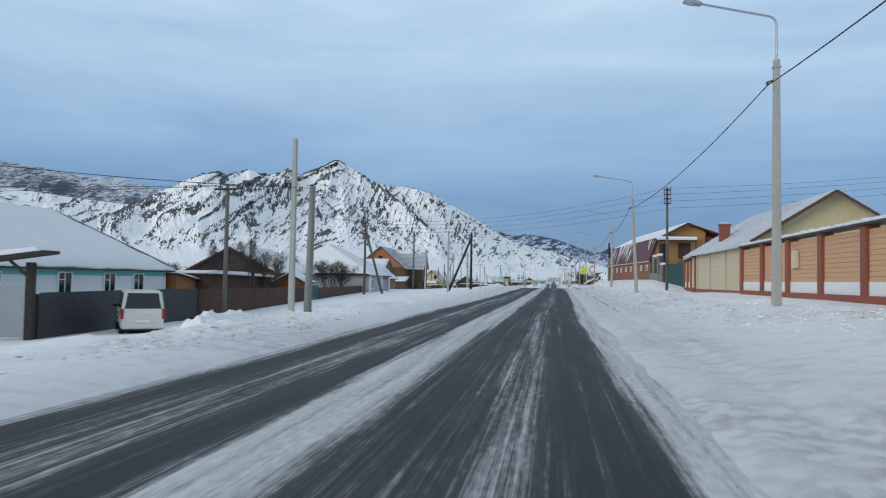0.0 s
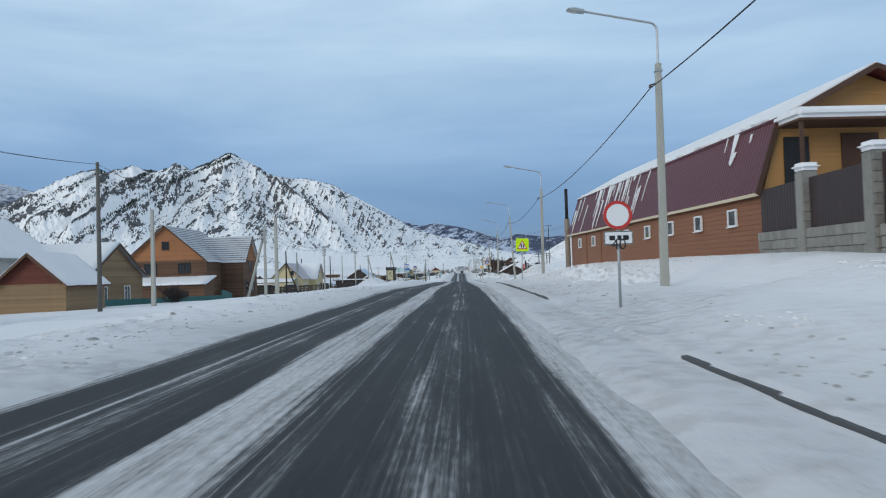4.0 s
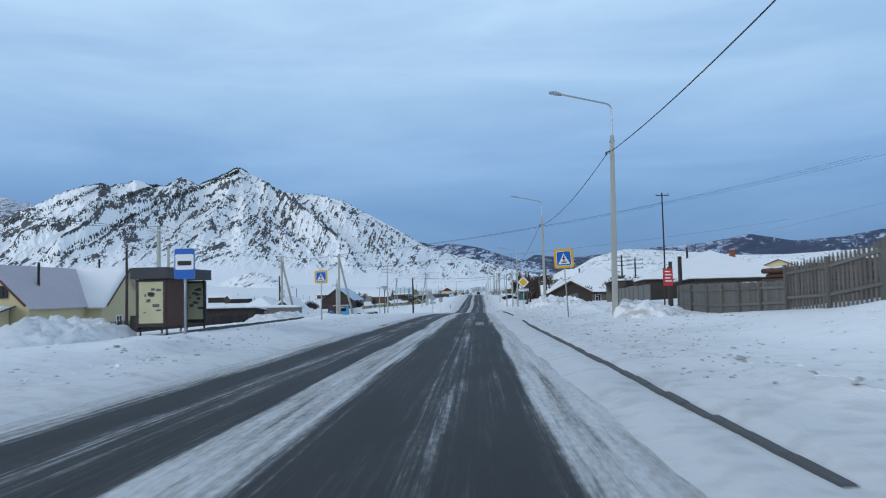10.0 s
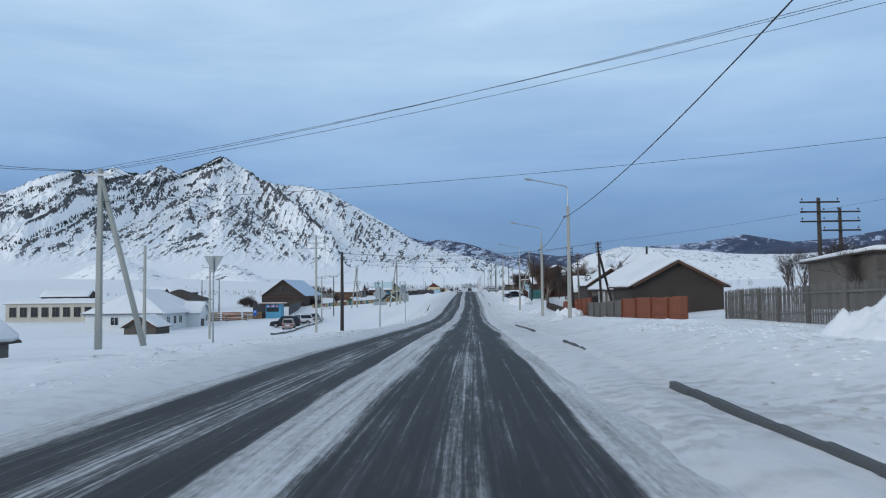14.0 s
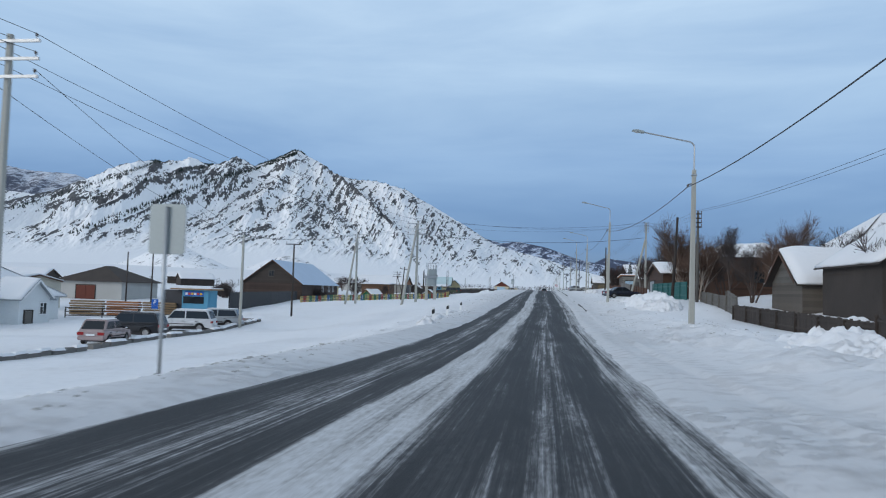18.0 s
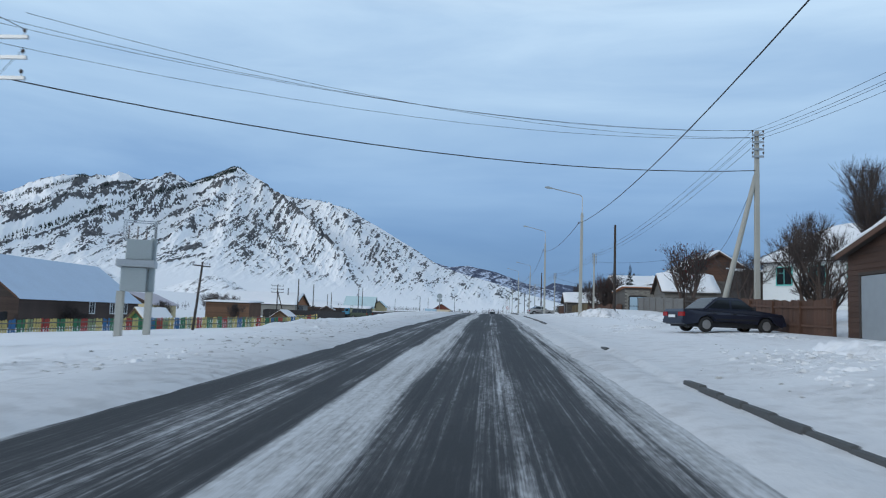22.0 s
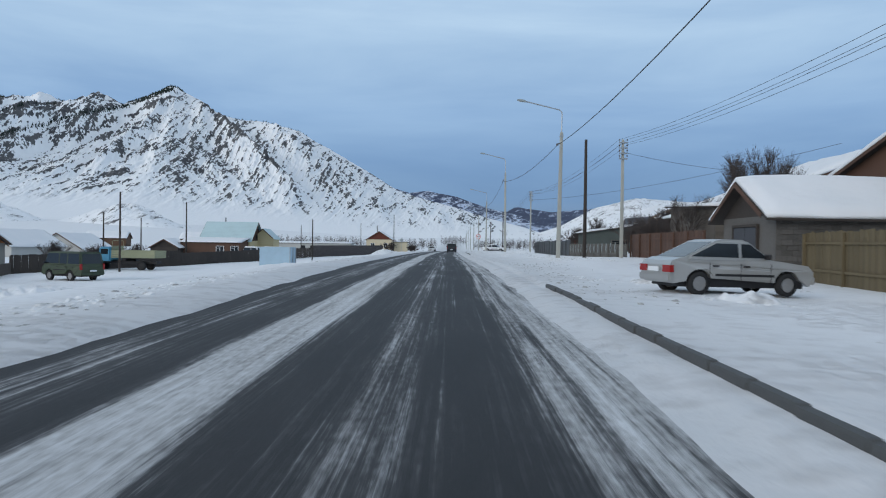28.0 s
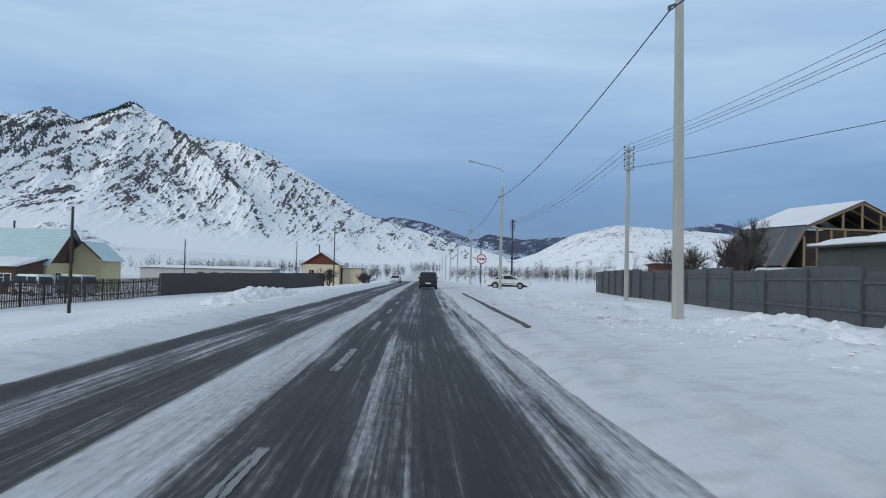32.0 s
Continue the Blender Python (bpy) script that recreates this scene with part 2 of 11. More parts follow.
    links.new(calc("MULTIPLY", sep.outputs["Y"], 1 / 700), swept.inputs[0])
    noisy = calc("ADD", calc("ADD", n1, n2), n3)
    # the shoulder is packed white over the first half of the road, rutted after that
    packed = ramp_node(nodes, [(0.0, g(0.30)), (0.34, g(0.30)), (0.42, g(0.0)), (1.0, g(0.0))])
    links.new(calc("MULTIPLY", sep.outputs["Y"], 1 / 700), packed.inputs[0])
    beyond = nodes.new("ShaderNodeMapRange")
    beyond.inputs["From Min"].default_value, beyond.inputs["From Max"].default_value = 1.02, 1.2
    links.new(across, beyond.inputs[0])
    noisy = calc("ADD", noisy, calc("MULTIPLY", packed.outputs[0], beyond.outputs[0]))
    total = calc("ADD", calc("ADD", prof.outputs[0], noisy), calc("SUBTRACT", swept.outputs[0], 0.09))
    mask = ramp_node(nodes, [(0.20, g(0)), (0.36, g(0.055)), (0.46, g(0.26)), (0.60, g(0.70)), (0.80, g(1))])
    links.new(total, mask.inputs[0])
    pebble = nodes.new("ShaderNodeTexNoise")
    pebble.inputs["Scale"].default_value, pebble.inputs["Detail"].default_value = 38, 4
    tc2 = uv.outputs["Object"]
    links.new(tc2, pebble.inputs["Vector"])
    asphalt = ramp_node(nodes, [(0.3, (0.018, 0.019, 0.021)), (0.7, (0.040, 0.040, 0.042))])
    mixed = calc("ADD", calc("MULTIPLY", pebble.outputs[0], 0.5), calc("MULTIPLY", patch, 0.5))
    links.new(mixed, asphalt.inputs[0])
    # a dull brown wash of grit along the packed snow
    white = ramp_node(nodes, [(0.36, (0.34, 0.34, 0.335)), (0.50, (0.54, 0.55, 0.555)), (0.64, (0.70, 0.72, 0.74))])
    links.new(calc("ADD", calc("MULTIPLY", grit, 0.5), calc("MULTIPLY", scuff, 0.5)), white.inputs[0])
    mix = nodes.new("ShaderNodeMix")
    mix.data_type = "RGBA"
    links.new(mask.outputs[0], mix.inputs[0])
    links.new(asphalt.outputs[0], mix.inputs[6])
    links.new(white.outputs[0], mix.inputs[7])
    links.new(mix.outputs[2], b.inputs["Base Color"])
    links.new(calc("MULTIPLY_ADD", mask.outputs[0], 0.16, 0.66), b.inputs["Roughness"])
    bp = nodes.new("ShaderNodeBump")
    bp.inputs["Strength"].default_value, bp.inputs["Distance"].default_value = 0.5, 0.02
    links.new(calc("ADD", mask.outputs[0], calc("MULTIPLY", pebble.outputs[0], 0.35)), bp.inputs["Height"])
    links.new(bp.outputs[0], b.inputs["Normal"])
    return m


def mountain_material(name, snow=(0.95, 0.96, 0.97), rock=(0.075, 0.072, 0.072), lean=0.0, scale=1.0):
    """Snow that lies on all but the steep and rough ground; rock ribs and scrub show through in slanting lines."""
    m, nodes, links, b = shader(name, 0.85)
    tc, geo = nodes.new("ShaderNodeTexCoord"), nodes.new("ShaderNodeNewGeometry")

    def noise_of(sc, detail, rough, stretch, turn=0.0, distort=0.0):
        mp, n = nodes.new("ShaderNodeMapping"), nodes.new("ShaderNodeTexNoise")
        mp.vector_type = "TEXTURE"
        mp.inputs["Scale"].default_value, mp.inputs["Rotation"].default_value = stretch, (0, turn, 0)
        n.inputs["Scale"].default_value, n.inputs["Detail"].default_value, n.inputs["Roughness"].default_value, n.inputs["Distortion"].default_value = sc, detail, rough, distort
        links.new(tc.outputs["Object"], mp.inputs[0])
        links.new(mp.outputs[0], n.inputs["Vector"])
        return n.outputs[0]

    def calc(op, a, c=None, d=None):
        n = nodes.new("ShaderNodeMath")
        n.operation = op
        for k, v in enumerate((a, c, d)):
            if v is not None:
                if isinstance(v, (int, float)):
                    n.inputs[k].default_value = v
                else:
                    links.new(v, n.inputs[k])
        return n.outputs[0]

    ribs = noise_of(0.050 * scale, 9, 0.68, (2.0, 2.0, 0.5), radians(-38), 0.5)
    speck = noise_of(0.19 * scale, 7, 0.72, (2.4, 2.4, 0.5), radians(-44))
    zones = noise_of(0.0045 * scale, 3, 0.5, (1, 1, 1))
    sep = nodes.new("ShaderNodeSeparateXYZ")
    links.new(geo.outputs["Normal"], sep.inputs[0])
    steep = calc("SUBTRACT", 1.0, sep.outputs["Z"])
    total = calc("ADD", calc("MULTIPLY", ribs, 0.85), calc("MULTIPLY", speck, 0.55))
    total = calc("ADD", total, calc("MULTIPLY", zones, 0.50))
    total = calc("ADD", total, calc("MULTIPLY", steep, 0.42))
    hgt = nodes.new("ShaderNodeSeparateXYZ")
    links.new(tc.outputs["Object"], hgt.inputs[0])
    up = nodes.new("ShaderNodeMapRange")
    up.inputs["From Min"].default_value, up.inputs["From Max"].default_value = 5.0, 120.0
    up.inputs["To Min"].default_value, up.inputs["To Max"].default_value = -0.16, 0.0
    links.new(hgt.outputs["Z"], up.inputs[0])
    total = calc("ADD", total, up.outputs[0])
    mask = ramp_node(nodes, [(0.0, (0, 0, 0)), (1.0, (1, 1, 1))])
    mask.color_ramp.elements[0].position, mask.color_ramp.elements[1].position = 0.465, 0.50
    links.new(calc("MULTIPLY_ADD", total, 0.5, lean), mask.inputs[0])
    # thin broken lines of bare rock, slanting both ways
    dark = mask.outputs[0]
    for sc, turn_, cut in ((0.016, -40, 0.46), (0.021, 36, 0.50), (0.045, -48, 0.48)):
        n1 = noise_of(sc * scale, 6, 0.62, (3.4, 3.4, 0.5), radians(turn_), 0.25)
        gap = noise_of(sc * 2.1 * scale, 4, 0.6, (1.6, 1.6, 0.7), radians(turn_))
        thin = calc("SUBTRACT", 1.0, calc("MINIMUM", calc("MULTIPLY", calc("ABSOLUTE", calc("SUBTRACT", n1, 0.5)), 30.0), 1.0))
        broken = nodes.new("ShaderNodeMapRange")
        broken.inputs["From Min"].default_value, broken.inputs["From Max"].default_value = cut, cut + 0.06
        links.new(calc("ADD", gap, calc("MULTIPLY", up.outputs[0], 0.7)), broken.inputs[0])
        dark = calc("MAXIMUM", dark, calc("MULTIPLY", thin, broken.outputs[0]))
    mix = nodes.new("ShaderNodeMix")
    mix.data_type = "RGBA"
    mix.inputs[6].default_value, mix.inputs[7].default_value = (*snow, 1), (*rock, 1)
    links.new(dark, mix.inputs[0])
    links.new(mix.outputs[2], b.inputs["Base Color"])
    bp = nodes.new("ShaderNodeBump")
    bp.inputs["Strength"].default_value, bp.inputs["Distance"].default_value = 0.16, 6.0
    links.new(ribs, bp.inputs["Height"])
    links.new(bp.outputs[0], b.inputs["Normal"])
    return m


def slope_material(name, snow, rock, scrub):
    """Snow on a mountain side where bare rock and scrub break through, as told by the ground's own cover."""
    m, nodes, links, b = shader(name, 0.85)
    tc, cover = nodes.new("ShaderNodeTexCoord"), nodes.new("ShaderNodeAttribute")
    cover.attribute_name = "bare_rock"

    def noise_of(sc, detail, rough):
        n = nodes.new("ShaderNodeTexNoise")
        n.inputs["Scale"].default_value, n.inputs["Detail"].default_value, n.inputs["Roughness"].default_value = sc, detail, rough
        links.new(tc.outputs["Object"], n.inputs["Vector"])
        return n.outputs[0]

    fine, wide = noise_of(0.30, 6, 0.75), noise_of(0.03, 4, 0.6)
    add = nodes.new("ShaderNodeMath")
    add.operation = "MULTIPLY_ADD"
    add.inputs[1].default_value = 0.9
    links.new(fine, add.inputs[0])
    links.new(cover.outputs["Fac"], add.inputs[2])
    edge = nodes.new("ShaderNodeMapRange")
    edge.inputs["From Min"].default_value, edge.inputs["From Max"].default_value = 0.66, 1.16
    links.new(add.outputs[0], edge.inputs[0])
    tone = ramp_node(nodes, [(0.40, rock), (0.62, scrub)])
    links.new(wide, tone.inputs[0])
    mix = nodes.new("ShaderNodeMix")
    mix.data_type = "RGBA"
    mix.inputs[6].default_value = (*snow, 1)
    links.new(edge.outputs[0], mix.inputs[0])
    links.new(tone.outputs[0], mix.inputs[7])
    links.new(mix.outputs[2], b.inputs["Base Color"])
    bp = nodes.new("ShaderNodeBump")
    bp.inputs["Strength"].default_value, bp.inputs["Distance"].default_value = 0.2, 3.0
    links.new(fine, bp.inputs["Height"])
    links.new(bp.outputs[0], b.inputs["Normal"])
    return m


SNOW = snow_material("roadside_snow", grit=0.30, colour=0.69, verge=True)
ROOF_SNOW = snow_material("roof_snow", colour=0.88)
PILE_SNOW = snow_material("ploughed_snow", grit=0.6, colour=0.85)
ASPHALT = road_material()
ROCKY = slope_material("snowy_rock", (0.95, 0.96, 0.97), (0.050, 0.052, 0.058), (0.105, 0.104, 0.106))
# next three carry painted haze: snow and rock bluer, greyer than up close
HAZED_ROCKY_FAR = mountain_material("far_hazed_rock", snow=(0.66, 0.70, 0.77), rock=(0.11, 0.12, 0.16), lean=-0.03, scale=0.6)
HAZED_FOREST = mountain_material("far_hazed_forest", snow=(0.62, 0.70, 0.84), rock=(0.035, 0.052, 0.105), lean=-0.005, scale=0.32)
HAZED_NAVY_FOREST = mountain_material("far_hazed_navy_forest", snow=(0.50, 0.58, 0.74), rock=(0.035, 0.052, 0.105), lean=0.035, scale=0.32)
KNOLL = mountain_material("knoll_rock", rock=(0.075, 0.07, 0.07), lean=-0.05, scale=2.6)
HILL = mountain_material("snowy_hill", rock=(0.12, 0.105, 0.10), lean=-0.03, scale=2.2)
CONCRETE_OLD = paint("grey_aged_concrete", (0.21, 0.215, 0.20), 0.85, vary=0.2, grain=5, bump=0.15)
CONCRETE = paint("weathered_concrete", (0.40, 0.40, 0.36), 0.85, vary=0.16, grain=5, bump=0.15)
GALVANISED = paint("galvanised_steel", (0.42, 0.44, 0.45), 0.45, 0.7, vary=0.12, bump=0.05)
KERB = paint("wet_kerb_stone", (0.075, 0.078, 0.078), 0.7, vary=0.25)
WIRE = paint("black_wire", (0.022, 0.022, 0.025), 0.6, vary=0.1)


# ---- the lie of the land ----
def table(*pairs):
    ks, vs = [p[0] for p in pairs], [p[1] for p in pairs]
    return lambda y: np.interp(y, ks, vs)


ROAD_Z = table((-80, 0.85), (0, 0.86), (48, 0.98), (96, 1.23), (122, 1.28), (144, 0.94), (168, 0.71), (192, 0.48), (216, 0.25), (240, -0.03), (264, -0.56), (288, -1.30), (312, -1.90),
               (330, -2.07), (348, -1.92), (366, -1.57), (384, -1.12), (408, -0.52), (432, -0.07), (456, 0.30), (480, 0.60), (504, 0.69), (528, 0.62), (580, 0.45), (700, -0.3), (900, -2.5), (1400, -8))
CENTRE = table((-80, -0.5), (30, -0.5), (60, -0.12), (100, 0.08), (150, 0.0), (215, -0.18), (240, -0.2), (280, 0.0), (340, 0.1), (368, 0.42), (400, 0.25), (470, 0.2), (500, 0.0), (545, -0.6), (900, -0.6))
LEFT_EDGE = table((-80, -4.8), (30, -5.1), (99, -5.0), (120, -5.6), (140, -6.1), (165, -5.6), (231, -5.7), (265, -5.1), (300, -5.0), (340, -4.6), (364, -5.0), (413, -4.35), (462, -4.1), (500, -4.9), (900, -4.7))


def road_z(y):
    y = np.asarray(y, float)
    return (ROAD_Z(y - 9) + ROAD_Z(y - 3) + ROAD_Z(y + 3) + ROAD_Z(y + 9)) / 4


# heights over the road at set distances from it, along the road
R6 = table((-40, 0.6), (60, 0.6), (95, 0.5), (125, 0.75), (146, 0.35), (165, 0.18), (182, 0.3), (200, 0.4), (235, 0.75), (260, 0.6), (300, 0.55), (335, 0.5), (355, 0.6), (370, 0.7), (382, 0.45), (392, 0.3), (402, 0.35), (410, 0.5), (430, 0.5), (455, 0.35), (470, 0.05), (496, 0.05), (510, 0.35), (560, 0.3), (600, 0.3))
R11 = table((-40, 0.85), (45, 0.8), (58, 0.6), (67, 0.62), (75, 1.0), (90, 1.45), (110, 1.55), (130, 1.6), (145, 1.5), (158, 1.7), (168, 2.2), (174, 2.3), (186, 1.0), (200, 0.5), (235, 0.6), (260, 0.6), (300, 0.6), (322, 0.25), (346, 0.45), (356, 0.95), (370, 1.1), (382, 0.6), (396, 0.4), (410, 0.6), (425, 1.0), (440, 1.1), (452, 0.40), (470, -0.12), (494, -0.12), (510, 0.35), (530, 0.2), (560, 0.1), (600, 0.1))
R24 = table((-40, 1.0), (60, 1.2), (95, 2.2), (140, 2.2), (158, 2.3), (168, 3.5), (180, 4.1), (200, 1.6), (235, 1.0), (300, 1.6), (345, 2.0), (400, 1.8), (452, 1.0), (600, 0.6))
L9 = table((-40, -0.05), (50, -0.05), (100, 0.15), (150, 0.1), (180, 0.35), (215, 0.45), (240, 0.1), (280, -0.1), (300, -0.45), (330, -0.7), (360, -0.35), (385, 0.0), (430, 0.0), (480, -0.1), (520, -0.3), (600, -0.15))
L14 = table((-40, -0.7), (15, -1.05), (40, -1.05), (62, -0.5), (100, -0.15), (160, -0.3), (180, 0.3), (215, 0.3), (240, -0.1), (268, -0.3), (297, -0.9), (330, -1.5), (355, -1.2), (384, -0.4), (400, -0.6), (430, -0.85), (470, -0.8), (515, -1.0), (600, -0.7))
L22 = table((-40, -1.3), (42, -1.35), (64, -0.75), (100, -0.5), (150, -0.8), (178, -1.1), (215, -0.6), (240, -0.6), (268, -0.9), (300, -1.4), (330, -2.0), (360, -2.1), (394, -1.3), (425, -1.75), (455, -1.8), (480, -1.7), (520, -1.75), (600, -1.2))
SHOULDER = table((-80, 1.6), (60, 1.6), (95, 1.75), (130, 2.0), (200, 1.7), (235, 1.9), (262, 1.35), (300, 1.35), (330, 1.7), (360, 1.9), (430, 1.75), (462, 2.2), (500, 2.2), (560, 2.0), (900, 1.5))
PLAIN = table((-200, 0.0), (100, 0.2), (200, -1.0), (270, -2.4), (350, -4.7), (420, -2.9), (520, -1.3), (620, -1.1), (900, 0.5), (1100, 4.0), (1500, 12))


def smooth(a, b, v):
    v = np.clip((v - a) / (b - a), 0, 1)
    return v * v * (3 - 2 * v)


class Bumps:
    """Smooth random relief from a few layers of value noise."""

    def __init__(self, seed):
        self.grid = np.random.RandomState(seed).rand(256, 256)

    def layer(self, x, y):
        xi, yi = np.floor(x).astype(int), np.floor(y).astype(int)
        fx, fy = x - xi, y - yi
        fx, fy = fx * fx * (3 - 2 * fx), fy * fy * (3 - 2 * fy)
        at = lambda a, c: self.grid[a % 256, c % 256]
        return (at(xi, yi) * (1 - fx) + at(xi + 1, yi) * fx) * (1 - fy) + (at(xi, yi + 1) * (1 - fx) + at(xi + 1, yi + 1) * fx) * fy

    def __call__(self, x, y, octaves=4, gain=0.5):
        x, y = np.asarray(x, float), np.asarray(y, float)
        total, amp, norm = 0, 1.0, 0.0
        for k in range(octaves):
            total = total + amp * self.layer(x * 2**k + 17 * k, y * 2**k + 31 * k)
            norm, amp = norm + amp, amp * gain
        return total / norm

    def ridged(self, x, y, octaves=5, gain=0.5):
        total, amp, norm = 0, 1.0, 0.0
        for k in range(octaves):
            total = total + amp * (1 - np.abs(2 * self.layer(x * 2**k + 11 * k, y * 2**k + 23 * k) - 1))
            norm, amp = norm + amp, amp * gain
        return total / norm


bumps, bumps2 = Bumps(3), Bumps(8)


def ground_z(x, y):
    """The height of the snow."""
    x, y = np.asarray(x, float), np.asarray(y, float)
    u, rz = x - CENTRE(y), road_z(y)
    ledge = LEFT_EDGE(y)
    # right of the road: a driven shoulder, the kerb, a walkway, the bank
    kr = np.stack([np.full_like(y, 0.0), np.full_like(y, 0.065), np.full_like(y, 0.15), R6(y), R11(y), R24(y)])
    stops = [1.15, 2.84, 3.0, 6.5, 11.0, 24.0]
    right = np.full_like(u, 0.0)
    for k in range(5):
        right = np.where(u > stops[k], kr[k] + (kr[k + 1] - kr[k]) * smooth(stops[k], stops[k + 1], u), right)
    # left: a low ploughed edge, then down to the plain
    v = -u
    kl = np.stack([np.full_like(y, 0.0), np.full_like(y, 0.10), L9(y), L14(y), L22(y)])
    stops = [-ledge, -ledge + 1.4, 9.0, 14.0, 22.0]
    left = np.full_like(u, 0.0)
    for k in range(4):
        left = np.where(v > stops[k], kl[k] + (kl[k + 1] - kl[k]) * smooth(stops[k], stops[k + 1], v), left)
    h = rz + np.where(u > 0, right, left)
    far = PLAIN(y) + 0.024 * np.maximum(np.hypot(x, y - 300) - 260, 0) * np.where(x < 0, 1, 0.6) * smooth(30, 400, np.abs(x))
    far_r = np.where(x > 0, np.maximum(far, rz + R24(y)), far)
    h = h + (far_r - h) * smooth(22, 48, np.abs(x))
    h = h + (far - h) * smooth(640, 900, y)
    # relief: lumps on the banks, faint ruts on the shoulders
    off = smooth(0.2, 2.5, np.where(u > 0, u - 1.1, v + ledge))
    bank = np.maximum(smooth(3.0, 4.5, u) * (1 - smooth(8, 10.5, u)), 0.9 * smooth(-ledge + 2.0, -ledge + 3.4, v) * (1 - smooth(9.5, 12, v)))
    near = 1 - smooth(40, 90, np.abs(x))
    h = h + near * off * 0.13 * (bumps(x * 0.3, y * 0.12, 2) - 0.5) + near * bank * 0.75 * smooth(0.42, 0.66, bumps(x * 0.1 + 5, y * 0.045, 2)) * (np.maximum(bumps2(x * 0.9, y * 0.7, 4, 0.66), 0.40) - 0.45)
    h = h + 0.03 * off * near * (bumps(x * 4, y * 1.2, 2) - 0.5)
    rut = (1 - smooth(2.4, 2.9, u)) * smooth(1.0, 1.4, u)
    h = h + rut * 0.05 * (bumps2(u * 5, y * 0.05, 2) - 0.35)
    # under the asphalt
    edge = 0.22 * (bumps(y * 0.5, x * 0.0 + 7, 4) - 0.5)
    on = smooth(-0.25, 0.45, np.where(u > 0, u - SHOULDER(y), v + ledge) + 1.6 * edge)
    return h - 0.07 + 0.10 * on


def grounded(x, y):
    return float(ground_z(np.array([x]), np.array([y]))[0])


def sheet(name, xs, ys, zs, mat, uv=None):
    """A grid of quads as one object."""
    ny, nx = zs.shape
    co = np.empty((ny, nx, 3))
    co[..., 0], co[..., 1], co[..., 2] = xs, ys, zs
    me = bpy.data.meshes.new(name)
    i = np.arange(ny * nx).reshape(ny, nx)
    quads = np.stack([i[:-1, :-1], i[:-1, 1:], i[1:, 1:], i[1:, :-1]], -1).reshape(-1, 4)
    me.vertices.add(ny * nx)
    me.vertices.foreach_set("co", co.ravel())
    me.loops.add(quads.size)
    me.loops.foreach_set("vertex_index", quads.ravel().astype(np.int32))
    me.polygons.add(len(quads))
    me.polygons.foreach_set("loop_start", np.arange(0, quads.size, 4, dtype=np.int32))
    me.polygons.foreach_set("use_smooth", np.ones(len(quads), bool))
    me.update(calc_edges=True)
    if uv is not None:
        layer = me.uv_layers.new(name="UVMap")
        layer.data.foreach_set("uv", uv.reshape(-1, 2)[quads.ravel()].ravel())
    me.materials.append(mat)
    return new(name, me)


def stretch_axis(dense, lo, hi, grow=1.16):
    out, step = list(dense), dense[1] - dense[0]
    while out[0] > lo:
        step *= grow
        out.insert(0, out[0] - step)
    step = dense[-1] - dense[-2]
    while out[-1] < hi:
        step *= grow
        out.append(out[-1] + step)
    return np.array(out)


gx = stretch_axis(np.concatenate([np.arange(-13, -7.5, 0.3), np.arange(-7.5, -3.6, 0.16), np.arange(-3.6, 0.6, 1.0), np.arange(0.6, 4.6, 0.13), np.arange(4.6, 13, 0.28)]), -4800, 4800)
gy = stretch_axis(np.arange(-12, 600, 0.5), -600, 4800, 1.10)
GX, GY = np.meshgrid(gx, gy)
ground = tagged(sheet("ground", GX, GY, ground_z(GX, GY), SNOW), "snow-covered ground of the village and valley", "ground", kind="structure")

ru = np.array([-8, -6.5, -5, -3.5, -2, -0.5, 1, 2.2, 2.75])
ry = np.concatenate([np.arange(-40, 640, 2.0), np.arange(640, 1400, 20.0)])
RU, RY = np.meshgrid(ru, ry)
RU = np.where(RU < -3.5, -3.5 + (RU + 3.5) / 4.5 * (-3.5 - LEFT_EDGE(RY) + 0.55), RU)
road = tagged(sheet("road", RU + CENTRE(RY), RY, road_z(RY) - 0.02 * np.abs(RU + 1.8) / 4, ASPHALT, np.stack([RU, RY], -1)), "straight asphalt village road with packed snow on its centre line", "road", kind="structure")


